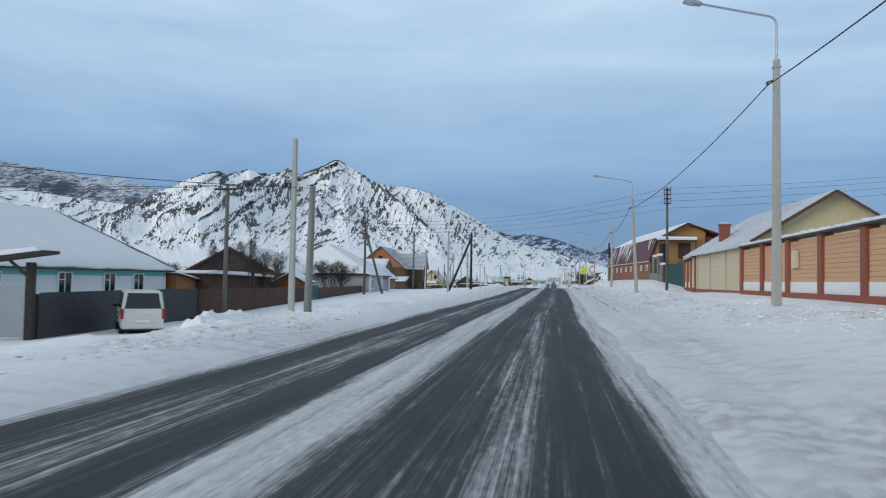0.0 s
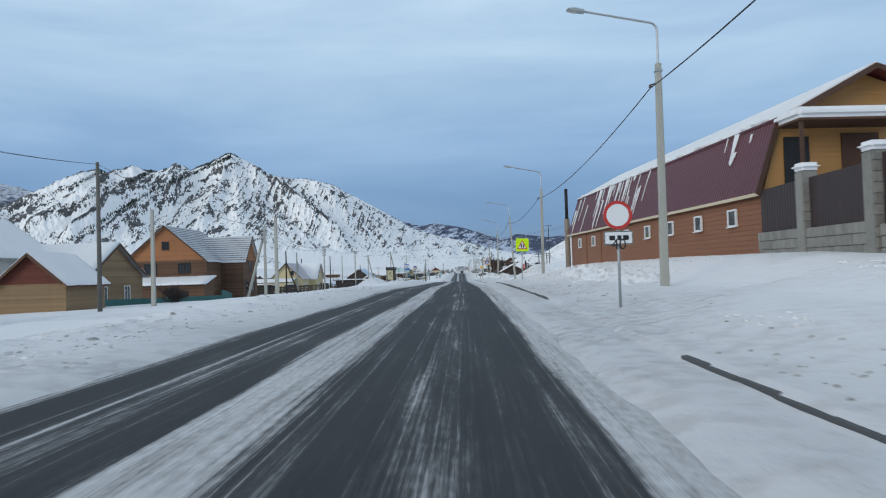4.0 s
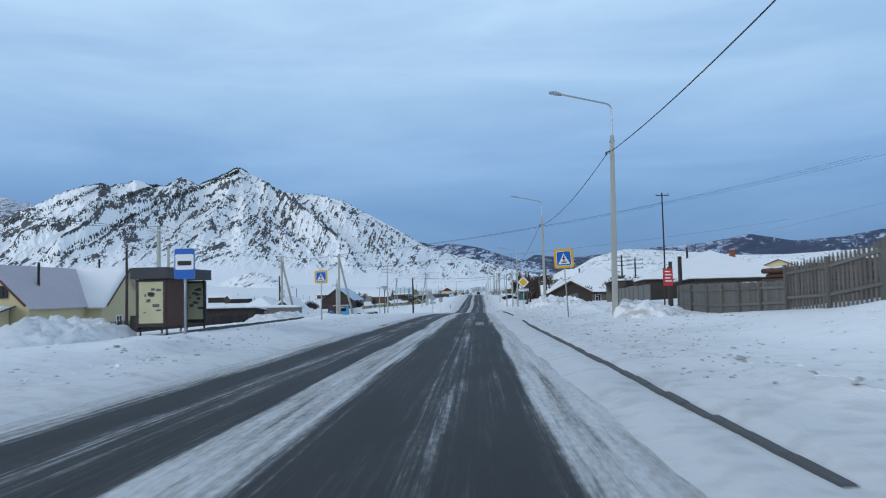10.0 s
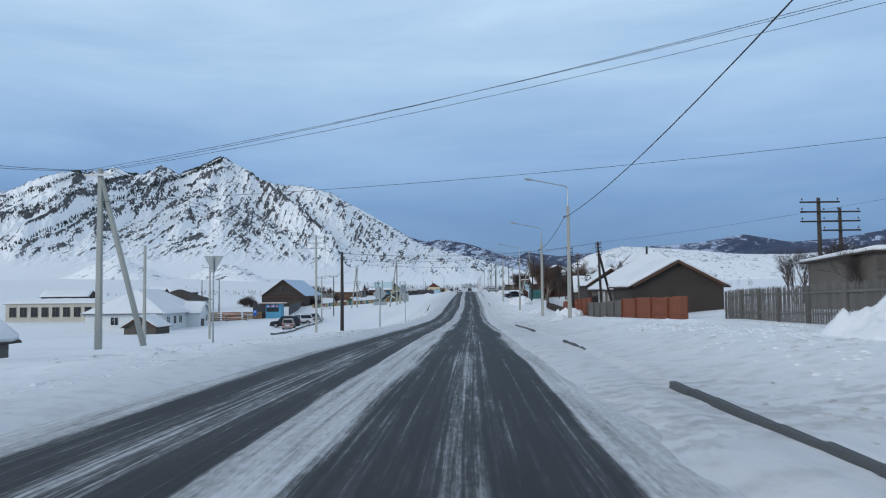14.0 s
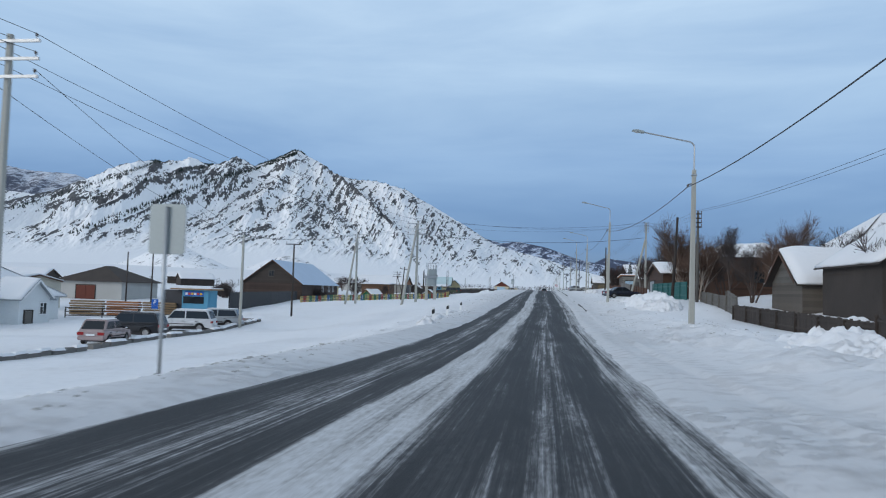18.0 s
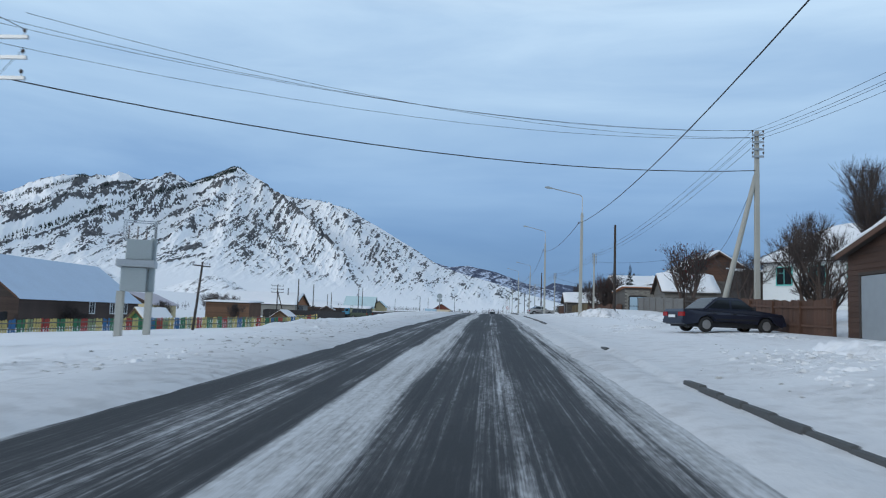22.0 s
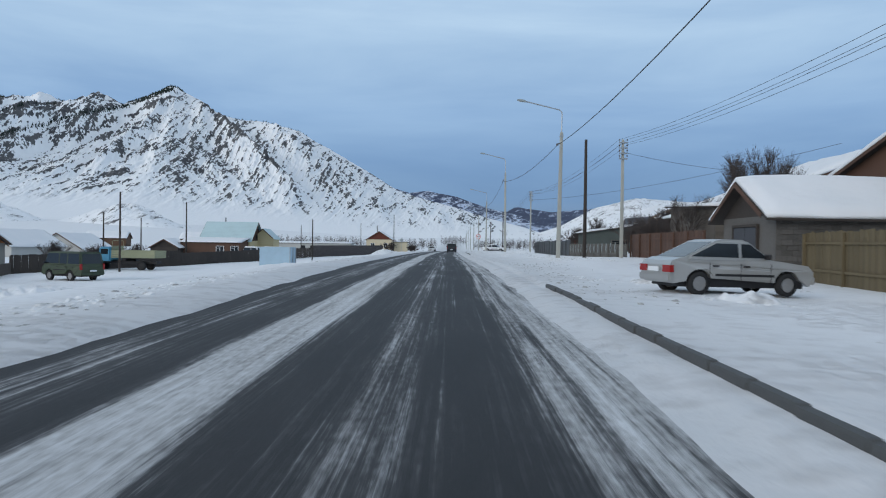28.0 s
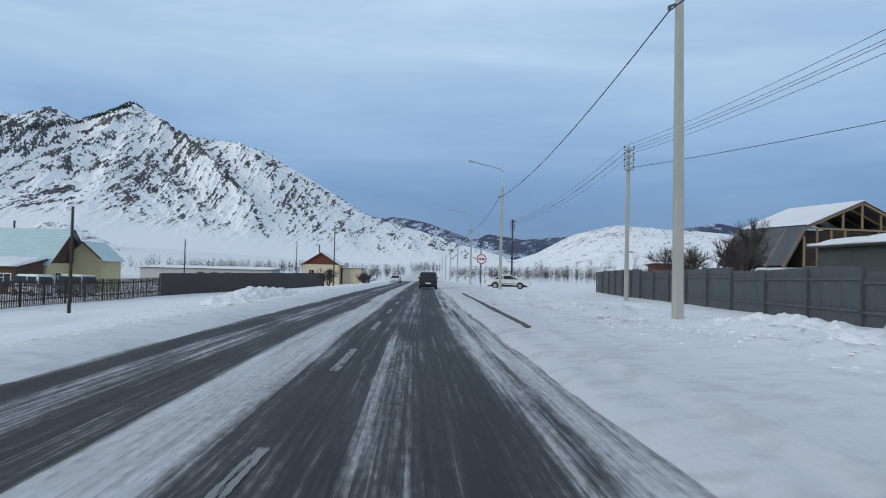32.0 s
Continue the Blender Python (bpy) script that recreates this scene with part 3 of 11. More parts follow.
# ---- mountains ----
def massif(name, az0, az1, crest, r_crest, foot, mat, label, seed, nr=150, na=420, rough=1.0, power=1.5, origin=165.0, base=0.0, ribs=34.0):
    """A mountain side seen from the road: rises from its foot to a crest whose height over the horizon, in degrees, is given by bearing."""
    rel = Bumps(seed)
    a = np.radians(np.linspace(az0, az1, na))
    s = np.concatenate([np.linspace(-0.05, 1, nr), 1 + np.linspace(0.03, 0.5, 14)])
    A, S = np.meshgrid(a, s)
    AD = np.degrees(A)
    rc, rf = r_crest(AD), foot(AD)
    R = rf + (rc - rf) * S
    top = np.tan(np.radians(crest(AD))) * rc + 2.2
    up = np.where(S <= 1, np.clip(S, 0, 1) ** power, 1 - 1.1 * (S - 1))
    X, Y = R * np.sin(A), origin + R * np.cos(A)
    low = ground_z(X * 1.0, np.minimum(Y, 4000)) if base is None else base
    Z = low + (top - low) * up
    # spurs and gullies that run down the side, slanting
    slant = A * ribs - 4.6 * S + 0.9 * rel(A * 9, S * 3, 3)
    gully = rel.ridged(slant, S * 2.5 + 5, 5, 0.55) - 0.62
    knob = rel(A * 130, S * 26, 5, 0.6) - 0.5
    body = np.sin(np.pi * np.clip(S, 0, 1)) ** 0.7
    Z = Z + rough * (0.30 * top * gully * body * np.clip(S * 2.2, 0, 1) + 0.10 * top * knob * np.clip(S * 3, 0, 1) * (0.25 + 0.75 * (1 - smooth(0.8, 1.0, S))))
    Z = np.where(S < 0, Z - 12, Z)
    return tagged(sheet(name, X, Y, Z, mat), label, "mountain", kind="structure")


CREST = table((-64, 6.0), (-45, 6.2), (-36, 5.4), (-33.3, 5.2), (-31.4, 6.2), (-28.3, 7.95), (-26.5, 7.9), (-25, 8.4), (-23.9, 7.85), (-22.4, 8.3), (-20.8, 7.9), (-19.3, 8.5), (-17.6, 9.4), (-16.3, 8.7), (-15.1, 7.95),
       (-13.5, 7.6), (-12.2, 7.6), (-10.1, 7.1), (-8, 5.85), (-5.4, 4.45), (-3.7, 3.4), (-2, 2.9), (0.2, 2.35), (2.3, 1.7), (4.4, 1.2), (6, 0.7), (9, 0.2))


# spurs that come down the mountain side: bearings and heights in degrees, how high they stand out, in metres
SPURS = ((24, ((-17.9, 9.3), (-20.4, 8.1), (-22.5, 7.3), (-25.3, 5.9), (-28.5, 4.0), (-31, 2.6))),
         (16, ((-23.6, 8.1), (-26.6, 6.9), (-29.5, 5.6), (-33, 3.6))),
         (14, ((-27.0, 8.0), (-30.5, 6.3), (-34, 4.6), (-37, 3.4))),
         (15, ((-17.0, 9.0), (-14.2, 6.6), (-11.5, 4.4), (-9.5, 2.9))),
         (12, ((-18.2, 8.6), (-18.9, 6.4), (-20.6, 4.2), (-21.5, 3.0))),
         (13, ((-12.6, 7.6), (-9.6, 5.4), (-6.6, 3.6), (-4.4, 2.6))),
         (10, ((-9.2, 6.4), (-6.0, 4.3), (-2.8, 2.7), (-0.6, 1.7))))


MROWS = np.concatenate([np.linspace(-0.05, 0, 4)[:-1], np.linspace(0, 1, 300) ** 0.85, 1 + np.linspace(0.03, 0.4, 8)])


def relief(crest, origin, seed, floor):
    rel, rel2 = Bumps(seed), Bumps(seed + 50)
    a = np.concatenate([np.linspace(-64, -40.5, 50), np.linspace(-40.4, 9, 1180)])
    A, S = np.meshgrid(a, MROWS)
    rc = np.interp(A, (-64, -20, -10, -4, 9), (2000, 2130, 2000, 1900, 2000))
    rf = np.interp(A, (-64, -33, -18, -8, 9), (700, 900, 1050, 1150, 1300))
    R = rf + (rc - rf) * S
    X, Y = R * np.sin(np.radians(A)), origin + R * np.cos(np.radians(A))
    low = floor(X, np.minimum(Y, 4000))
    top = np.tan(np.radians(crest(A))) * rc + 2.2
    C = np.clip(S, 0, 1)
    Z = low + (top - low) * np.where(S <= 1, C**1.5, 1 - 1.1 * (S - 1))
    E = np.degrees(np.arctan2(Z, R))
    fade = np.clip(C * 2.4 - 0.25, 0, 1)
    near_top = 1 - smooth(0.86, 1.0, S)
    tall = np.clip(top / 250, 0.12, 1.1)
    left = 1 - smooth(-19.5, -15.5, A)
    wob = 1.6 * (rel(A * 0.35, E * 0.35, 3) - 0.5)
    # spurs
    up, wooded = np.zeros_like(Z), np.zeros_like(Z)
    for h, line in SPURS:
        la, le = np.array(sorted(line)).T
        inside = smooth(la[0], la[0] + 1.2, A) * (1 - smooth(la[-1] - 0.2, la[-1] + 0.5, A))
        d = E - np.interp(A, la, le) - 0.35 * wob
        wooded = np.maximum(wooded, inside * (h > 13.5) * np.exp(-(((d - 0.05) / 0.20) ** 2)))
        up = np.maximum(up, 1.7 * h * inside * np.where(d > 0, np.clip(1 - d / 0.55, 0, 1), np.clip(1 + d / 1.5, 0, 1)))
    # ribs: down to the left of the summit and down to the right of it
    def ribs(angle, width, length, k, octaves=4):
        t = math.radians(angle)
        c, d = A * math.cos(t) + E * math.sin(t), -A * math.sin(t) + E * math.cos(t)
        return rel.ridged((c + 0.5 * wob) / width + 9.1 * k, d / length + 3.7 * k, octaves, 0.55) - 0.6
    lean_l, lean_r = ribs(-60, 1.4, 5.0, 1), ribs(50, 1.6, 4.0, 2)
    line_l, line_r, dash = ribs(-61, 0.34, 2.4, 4, 3), ribs(46, 0.34, 1.4, 5, 3), ribs(-38, 0.22, 0.80, 3, 3)
    knob = rel2(A * 2.2, E * 2.2, 5, 0.62) - 0.5
    strata = left * (line_l + 0.45 * dash) + (1 - left) * (0.55 * line_r + 0.8 * dash)
    shape = up * (0.3 + 0.7 * near_top) + near_top * (22 * left * lean_l + 13 * (1 - left) * lean_r + 9 * strata) + (5 + 7 * near_top) * knob
    Z = Z + tall * fade * shape
    Z = np.where(S < 0, Z - 12, Z)
    # rock breaks through on the lower sides of ribs and on the outcrops
    fall = np.gradient(shape, axis=1) / np.maximum(np.gradient(A, axis=1), 0.01) * 0.6 - np.gradient(shape, axis=0) / np.maximum(np.gradient(E, axis=0), 0.004) * 0.8
    grain = rel2(A * 4.0 + E * 2, E * 6.5 - A * 2, 4, 0.65) - 0.5
    mottle = rel(A * 12.0 + E * 8, E * 18 - A * 6, 3, 0.75) - 0.5
    zone = rel(A * 0.30 + 4, E * 0.5, 2) - 0.5
    bare = 1.5 * strata + 0.55 * grain + 1.0 * mottle + 0.25 * zone - 0.002 * np.clip(fall, -60, 60) + 0.40 * wooded
    seen = (A > -40) & (C > 0.15) & (C < 1)
    level = np.interp(bare, np.quantile(bare[seen], np.linspace(0, 1, 101)), np.linspace(0, 1, 101))
    share = np.interp(E, (1.0, 2.4, 4.5, 9.0), (0.07, 0.25, 0.31, 0.27)) * (1 - 0.32 * left)
    rock = smooth(-0.09, 0.09, level - (1 - share)) * smooth(0.10, 0.30, C)
    return X, Y, Z, rock


MX, MY, MZ, bare_rock = relief(CREST, 165.0, 5, ground_z)
mountain = tagged(sheet("mountain", MX, MY, MZ, ROCKY), "snow-covered rocky mountain with dark ribs of rock", "mountain", kind="structure")
mountain.data.attributes.new("bare_rock", "FLOAT", "POINT").data.foreach_set("value", bare_rock.ravel().astype(np.float32))
# the far ranges have air haze mixed into their base colours
massif("mountain_far_left", -62, -24, table((-62, 9), (-50, 8.2), (-44, 7.8), (-40, 7.5), (-38, 7.3), (-35.7, 6.95), (-33, 6.95), (-31, 6.4), (-28, 6.0), (-24, 5)), table((-62, 3600), (-24, 3600)), table((-62, 2300), (-24, 2300)), HAZED_ROCKY_FAR,
       "distant rocky mountain with thin snow, greyed for haze", 12, nr=60, na=200, base=20.0)
massif("mountain_far", -9, 9, table((-9, 3.0), (-6, 3.9), (-4.3, 3.9), (-3.2, 3.6), (-1.9, 3.75), (0.2, 3.35), (2.3, 2.6), (4.0, 2.2), (6.6, 1.85), (9, 1.5)), table((-9, 3900), (9, 3900)), table((-9, 2700), (9, 2700)), HAZED_FOREST,
       "distant forested mountain with snowy slopes, tinted blue for haze", 14, nr=60, na=160, rough=0.7, base=0.0)
massif("mountain_far_right", 2, 62, table((2, 1.4), (4.4, 2.75), (7, 2.4), (13.5, 3.0), (17, 3.2), (20, 3.7), (23, 3.05), (26, 3.2), (28.5, 3.6), (33, 5.0), (40, 6.0), (62, 6.0)), table((2, 4100), (62, 4100)), table((2, 2600), (62, 2600)), HAZED_NAVY_FOREST,
       "distant forested mountain range, tinted blue for haze", 15, nr=50, na=260, rough=0.6, origin=231.0)
massif("hill", 4, 60, table((4, 0.3), (7, 1.3), (9, 2.45), (11.5, 3.05), (15.5, 2.75), (19.4, 2.3), (23, 2.2), (30, 2.4), (60, 3.0)), table((4, 1900), (10, 1500), (60, 1300)), table((4, 1150), (10, 900), (60, 700)), HILL,
       "low rounded snowy hill with brown scrub", 16, nr=70, na=240, rough=0.8, origin=231.0, power=1.1, base=None, ribs=14)


# ---- building kit ----
def thing(name, x, y, z, turn=0.0, label="", category="", group="", lean=(0, 0)):
    ob = new(name)
    ob.empty_display_size = 0.3
    ob.matrix_world = pose(x, y, z, lean[0], lean[1], turn)
    return tagged(ob, label, category, group)


def part(name, bm, mat, parent, label="", smooth_faces=False):
    me = bpy.data.meshes.new(name)
    bm.normal_update()
    bm.to_mesh(me)
    bm.free()
    me.materials.append(mat)
    if smooth_faces:
        me.polygons.foreach_set("use_smooth", np.ones(len(me.polygons), bool))
    ob = new(name, me)
    ob.parent = parent
    if label:
        ob["label"] = label
    return ob


def piece(name, me, parent, m):
    """One more object on a mesh that others share."""
    ob = new(name, me)
    ob.parent = parent
    ob.matrix_basis = m
    return ob


def raw(name, verts, faces, mat):
    me = bpy.data.meshes.new(name)
    me.from_pydata(verts, [], faces)
    me.materials.append(mat)
    me.update()
    return me


def box(bm, x0, x1, y0, y1, z0, z1):
    vs = [bm.verts.new((x, y, z)) for x in (x0, x1) for y in (y0, y1) for z in (z0, z1)]
    for f in ((0, 1, 3, 2), (4, 6, 7, 5), (0, 4, 5, 1), (2, 3, 7, 6), (0, 2, 6, 4), (1, 5, 7, 3)):
        bm.faces.new([vs[i] for i in f])
    return vs


def prism(bm, poly, a, b, axis=0):
    """A flat outline drawn out between a and b along an axis (0: x, 1: y, 2: z)."""
    def at(p, t):
        return ((t, p[0], p[1]), (p[0], t, p[1]), (p[0], p[1], t))[axis]
    va, vb = [bm.verts.new(at(p, a)) for p in poly], [bm.verts.new(at(p, b)) for p in poly]
    n = len(poly)
    bm.faces.new(va)
    bm.faces.new(vb[::-1])
    for i in range(n):
        bm.faces.new((va[i], vb[i], vb[(i + 1) % n], va[(i + 1) % n]))
    bmesh.ops.recalc_face_normals(bm, faces=bm.faces)


def tube(bm, path, radii, sides=8, caps=True):
    """A round bar along a path."""
    rings = []
    path = [Vector(p) for p in path]
    for i, p in enumerate(path):
        d = (path[min(i + 1, len(path) - 1)] - path[max(i - 1, 0)]).normalized()
        ref = Vector((0, 0, 1)) if abs(d.z) < 0.9 else Vector((1, 0, 0))
        u = d.cross(ref).normalized()
        v = d.cross(u)
        r = radii[i] if isinstance(radii, (list, tuple)) else radii
        rings.append([bm.verts.new(p + r * (math.cos(2 * math.pi * k / sides) * u + math.sin(2 * math.pi * k / sides) * v)) for k in range(sides)])
    for a, c in zip(rings, rings[1:]):
        for k in range(sides):
            bm.faces.new((a[k], a[(k + 1) % sides], c[(k + 1) % sides], c[k]))
    if caps:
        bm.faces.new(rings[0][::-1])
        bm.faces.new(rings[-1])


def bar(bm, a, c, w, h):
    """A square bar from a to c."""
    a, c = Vector(a), Vector(c)
    d = (c - a).normalized()
    ref = Vector((0, 0, 1)) if abs(d.z) < 0.95 else Vector((1, 0, 0))
    u, v = d.cross(ref).normalized() * w / 2, None
    v = d.cross(u).normalized() * h / 2
    vs = [bm.verts.new(p + s * u + t * v) for p in (a, c) for s, t in ((-1, -1), (1, -1), (1, 1), (-1, 1))]
    for i in range(4):
        bm.faces.new((vs[i], vs[(i + 1) % 4], vs[4 + (i + 1) % 4], vs[4 + i]))
    bm.faces.new(vs[:4][::-1])
    bm.faces.new(vs[4:])


def ball(bm, x, y, z, r, squash=1.0, seg=8):
    m = Matrix.Translation((x, y, z)) @ Matrix.Diagonal((r, r, r * squash, 1))
    bmesh.ops.create_uvsphere(bm, u_segments=seg, v_segments=max(4, seg // 2), radius=1.0, matrix=m)


# colours
WOOD_DARK = paint("dark_weathered_wood", (0.050, 0.040, 0.034), 0.9, vary=0.45, grain=3, stretch=(6, 6, 0.6), tint=0.25)
WOOD_GREY = paint("grey_weathered_wood", (0.135, 0.128, 0.115), 0.9, vary=0.35, grain=3, stretch=(6, 6, 0.6), tint=0.25)
WOOD_BROWN = paint("brown_stained_boards", (0.095, 0.048, 0.030), 0.8, vary=0.38, grain=3, stretch=(6, 6, 0.6), tint=0.25)
WOOD_RED = paint("red_brown_boards", (0.135, 0.036, 0.022), 0.8, vary=0.32, grain=3, stretch=(6, 6, 0.6), tint=0.2)
WOOD_ORANGE = paint("orange_varnished_boards", (0.34, 0.135, 0.05), 0.65, vary=0.25, grain=3, stretch=(0.6, 0.6, 6), tint=0.18)
WOOD_TAN = paint("bare_tan_timber", (0.27, 0.18, 0.10), 0.85, vary=0.3, grain=3, stretch=(0.6, 0.6, 6), tint=0.25)
LOG = paint("old_log_wall", (0.125, 0.070, 0.042), 0.9, vary=0.45, grain=2.5, stretch=(0.5, 0.5, 7), tint=0.25)
LOG_DARK = paint("dark_brown_log_wall", (0.062, 0.042, 0.034), 0.9, vary=0.45, grain=2.5, stretch=(0.5, 0.5, 7), tint=0.25)
LOG_GREY = paint("grey_log_wall", (0.12, 0.105, 0.09), 0.9, vary=0.4, grain=2.5, stretch=(0.5, 0.5, 7), tint=0.25)
SIDING_TAN = paint("ochre_wall_siding", (0.46, 0.235, 0.075), 0.6, vary=0.10, grain=2, stretch=(0.5, 0.5, 4), tint=0.06, bump=0.08)
SIDING_BROWN = paint("brown_block_siding", (0.25, 0.105, 0.052), 0.65, vary=0.16, grain=2, stretch=(0.5, 0.5, 4), tint=0.08, bump=0.1)
SIDING_CREAM = paint("cream_siding", (0.62, 0.53, 0.37), 0.6, vary=0.08, grain=2, stretch=(0.5, 0.5, 4), tint=0.05, bump=0.06)
PEACH = paint("peach_brick_panel", (0.62, 0.36, 0.21), 0.8, vary=0.13, grain=3, tint=0.1)
BRICK_RED = paint("red_brown_brick", (0.27, 0.085, 0.052), 0.85, vary=0.25, grain=4, tint=0.15)
STONE = paint("grey_rubble_stone", (0.24, 0.235, 0.215), 0.9, vary=0.3, grain=3, tint=0.25)
BLOCK = paint("grey_concrete_block", (0.235, 0.228, 0.205), 0.9, vary=0.3, grain=4, tint=0.3)
GARAGE_BROWN = paint("dark_brown_boards", (0.062, 0.033, 0.022), 0.8, vary=0.38, grain=3, stretch=(0.6, 0.6, 6), tint=0.25)
OLIVE_BOARDS = paint("olive_brown_boards", (0.135, 0.105, 0.058), 0.85, vary=0.35, grain=3, stretch=(6, 6, 0.6), tint=0.25)
DARK_BLOCK = paint("sooty_concrete_block", (0.105, 0.098, 0.09), 0.9, vary=0.3, grain=4, tint=0.35)
CONCRETE_PANEL = paint("grey_concrete_panel", (0.17, 0.165, 0.155), 0.9, vary=0.22, grain=2, tint=0.15)
WHITEWASH = paint("whitewashed_wall", (0.70, 0.73, 0.73), 0.85, vary=0.08, grain=2, bump=0.08)
YELLOW_WALL = paint("pale_yellow_render", (0.58, 0.49, 0.29), 0.85, vary=0.1, grain=2, bump=0.08)
GREY_WALL = paint("pale_grey_render", (0.45, 0.45, 0.43), 0.85, vary=0.14, grain=2, bump=0.08)
TEAL = paint("teal_sheet_metal", (0.02, 0.115, 0.11), 0.55, vary=0.14, grain=1, bump=0.05)
TEAL_TRIM = paint("turquoise_paint", (0.13, 0.50, 0.46), 0.7, vary=0.1, bump=0.05)
GREEN_SHEET = paint("dark_green_sheet_metal", (0.008, 0.062, 0.048), 0.5, vary=0.14, grain=1, bump=0.04)
BROWN_SHEET = paint("dark_brown_sheet_metal", (0.042, 0.028, 0.026), 0.5, vary=0.14, grain=1, bump=0.04)
BLACK_SHEET = paint("dark_grey_sheet_metal", (0.040, 0.040, 0.046), 0.55, vary=0.18, grain=1, bump=0.05)
RUST = paint("rust_brown_sheet_metal", (0.21, 0.062, 0.028), 0.75, vary=0.28, grain=1.5, tint=0.2, bump=0.1)
MAROON = paint("maroon_metal_roof", (0.105, 0.020, 0.026), 0.42, vary=0.12, grain=1, bump=0.04)
BLUE_ROOF = paint("pale_blue_frosted_roof", (0.50, 0.62, 0.76), 0.55, vary=0.08, grain=1.5, bump=0.05)
TEAL_ROOF = paint("frosted_turquoise_roof", (0.50, 0.64, 0.66), 0.55, vary=0.12, grain=1.5, bump=0.05)
LILAC_ROOF = paint("frosted_lilac_grey_roof", (0.50, 0.46, 0.50), 0.6, vary=0.1, grain=1.5, bump=0.05)
GREY_SHEET = paint("grey_sheet_metal", (0.33, 0.36, 0.38), 0.5, 0.3, vary=0.12, grain=1, bump=0.05)
PALE_BLUE = paint("pale_blue_sheet_metal", (0.36, 0.50, 0.60), 0.55, vary=0.10, grain=1, bump=0.05)
BLUE_PAINT = paint("bright_blue_paint", (0.085, 0.31, 0.46), 0.6, vary=0.15, grain=1, bump=0.05)
WHITE_PAINT = paint("white_paint", (0.78, 0.79, 0.79), 0.55, vary=0.06, grain=2, bump=0.04)
BLACK = paint("black_paint", (0.012, 0.012, 0.014), 0.6, vary=0.2, bump=0.05)
RED_PAINT = paint("red_paint", (0.55, 0.035, 0.03), 0.55, vary=0.08, bump=0.03)
YELLOW_PAINT = paint("yellow_paint", (0.80, 0.46, 0.015), 0.5, vary=0.06, bump=0.03)
ORANGE_FRAME = paint("amber_sign_border", (0.80, 0.42, 0.01), 0.5, vary=0.05, bump=0.02)
LIME = paint("fluorescent_lime_sign", (0.60, 0.92, 0.0), 0.45, vary=0.04, bump=0.02)
SIGN_BLUE = paint("sign_blue", (0.005, 0.11, 0.47), 0.45, vary=0.05, bump=0.02)
SIGN_BACK = paint("bare_grey_sign_back", (0.36, 0.40, 0.40), 0.5, 0.4, vary=0.1, bump=0.03)
SIGN_WHITE = paint("sign_white", (0.80, 0.82, 0.83), 0.5, vary=0.04, bump=0.02)
BARK = paint("bare_bark", (0.085, 0.062, 0.052), 0.95, vary=0.35, grain=6)
TWIG = paint("bare_twigs", (0.064, 0.051, 0.047), 0.95, vary=0.35, grain=6)
BIRCH = paint("pale_birch_bark", (0.30, 0.25, 0.21), 0.9, vary=0.45, grain=3, stretch=(1, 1, 4))
BIRCH_TWIG = paint("brown_birch_twigs", (0.12, 0.075, 0.055), 0.95, vary=0.3)
BERRY = paint("dried_rowan_berries", (0.10, 0.022, 0.018), 0.8, vary=0.35)
NEEDLE = paint("dark_spruce_needles", (0.018, 0.030, 0.024), 0.95, vary=0.4)
RUBBER = paint("tyre_rubber", (0.016, 0.016, 0.017), 0.85, vary=0.25)
RIM = paint("dull_alloy", (0.34, 0.34, 0.34), 0.45, 0.6, vary=0.15)
LAMP_RED = paint("red_lamp_lens", (0.30, 0.012, 0.012), 0.25, vary=0.1, bump=0)
LAMP_CLEAR = paint("clear_lamp_lens", (0.50, 0.50, 0.48), 0.2, vary=0.1, bump=0)
PORCELAIN = paint("insulator_porcelain", (0.09, 0.07, 0.06), 0.35, vary=0.2, bump=0)
GREEN_GLASS = paint("green_insulator", (0.015, 0.12, 0.07), 0.3, vary=0.2, bump=0)


def glass_material():
    m, nodes, links, b = shader("dark_window_glass", 0.06)
    b.inputs["Base Color"].default_value = (0.018, 0.022, 0.026, 1)
    b.inputs["IOR"].default_value = 1.5
    tc, n, bp = nodes.new("ShaderNodeTexCoord"), nodes.new("ShaderNodeTexNoise"), nodes.new("ShaderNodeBump")
    n.inputs["Scale"].default_value = 1.2
    bp.inputs["Strength"].default_value, bp.inputs["Distance"].default_value = 0.06, 0.05
    links.new(tc.outputs["Object"], n.inputs["Vector"])
    links.new(n.outputs[0], bp.inputs["Height"])
    links.new(bp.outputs[0], b.inputs["Normal"])
    return m


GLASS = glass_material()


def car_paint(name, colour, metal=0.3, dirt=0.35):
    m = paint(name, colour, 0.32, metal, vary=0.10, grain=0.6, bump=0.0)
    m.node_tree.nodes["Principled BSDF"].inputs["Coat Weight"].default_value = 0.4
    return m


# ---- poles, lamps, wires ----
def cable(a, c, sag, r=0.014, name="wire", label="black wire sagging between poles", group="overhead wires", n=14):
    bm = bmesh.new()
    a, c = Vector(a), Vector(c)
    pts = [a.lerp(c, k / n) - Vector((0, 0, 4 * sag * (k / n) * (1 - k / n))) for k in range(n + 1)]
    tube(bm, [p - a for p in pts], r, 5)
    ob = part(name, bm, WIRE, None)
    ob.location = a
    return tagged(ob, label, "wire", group)


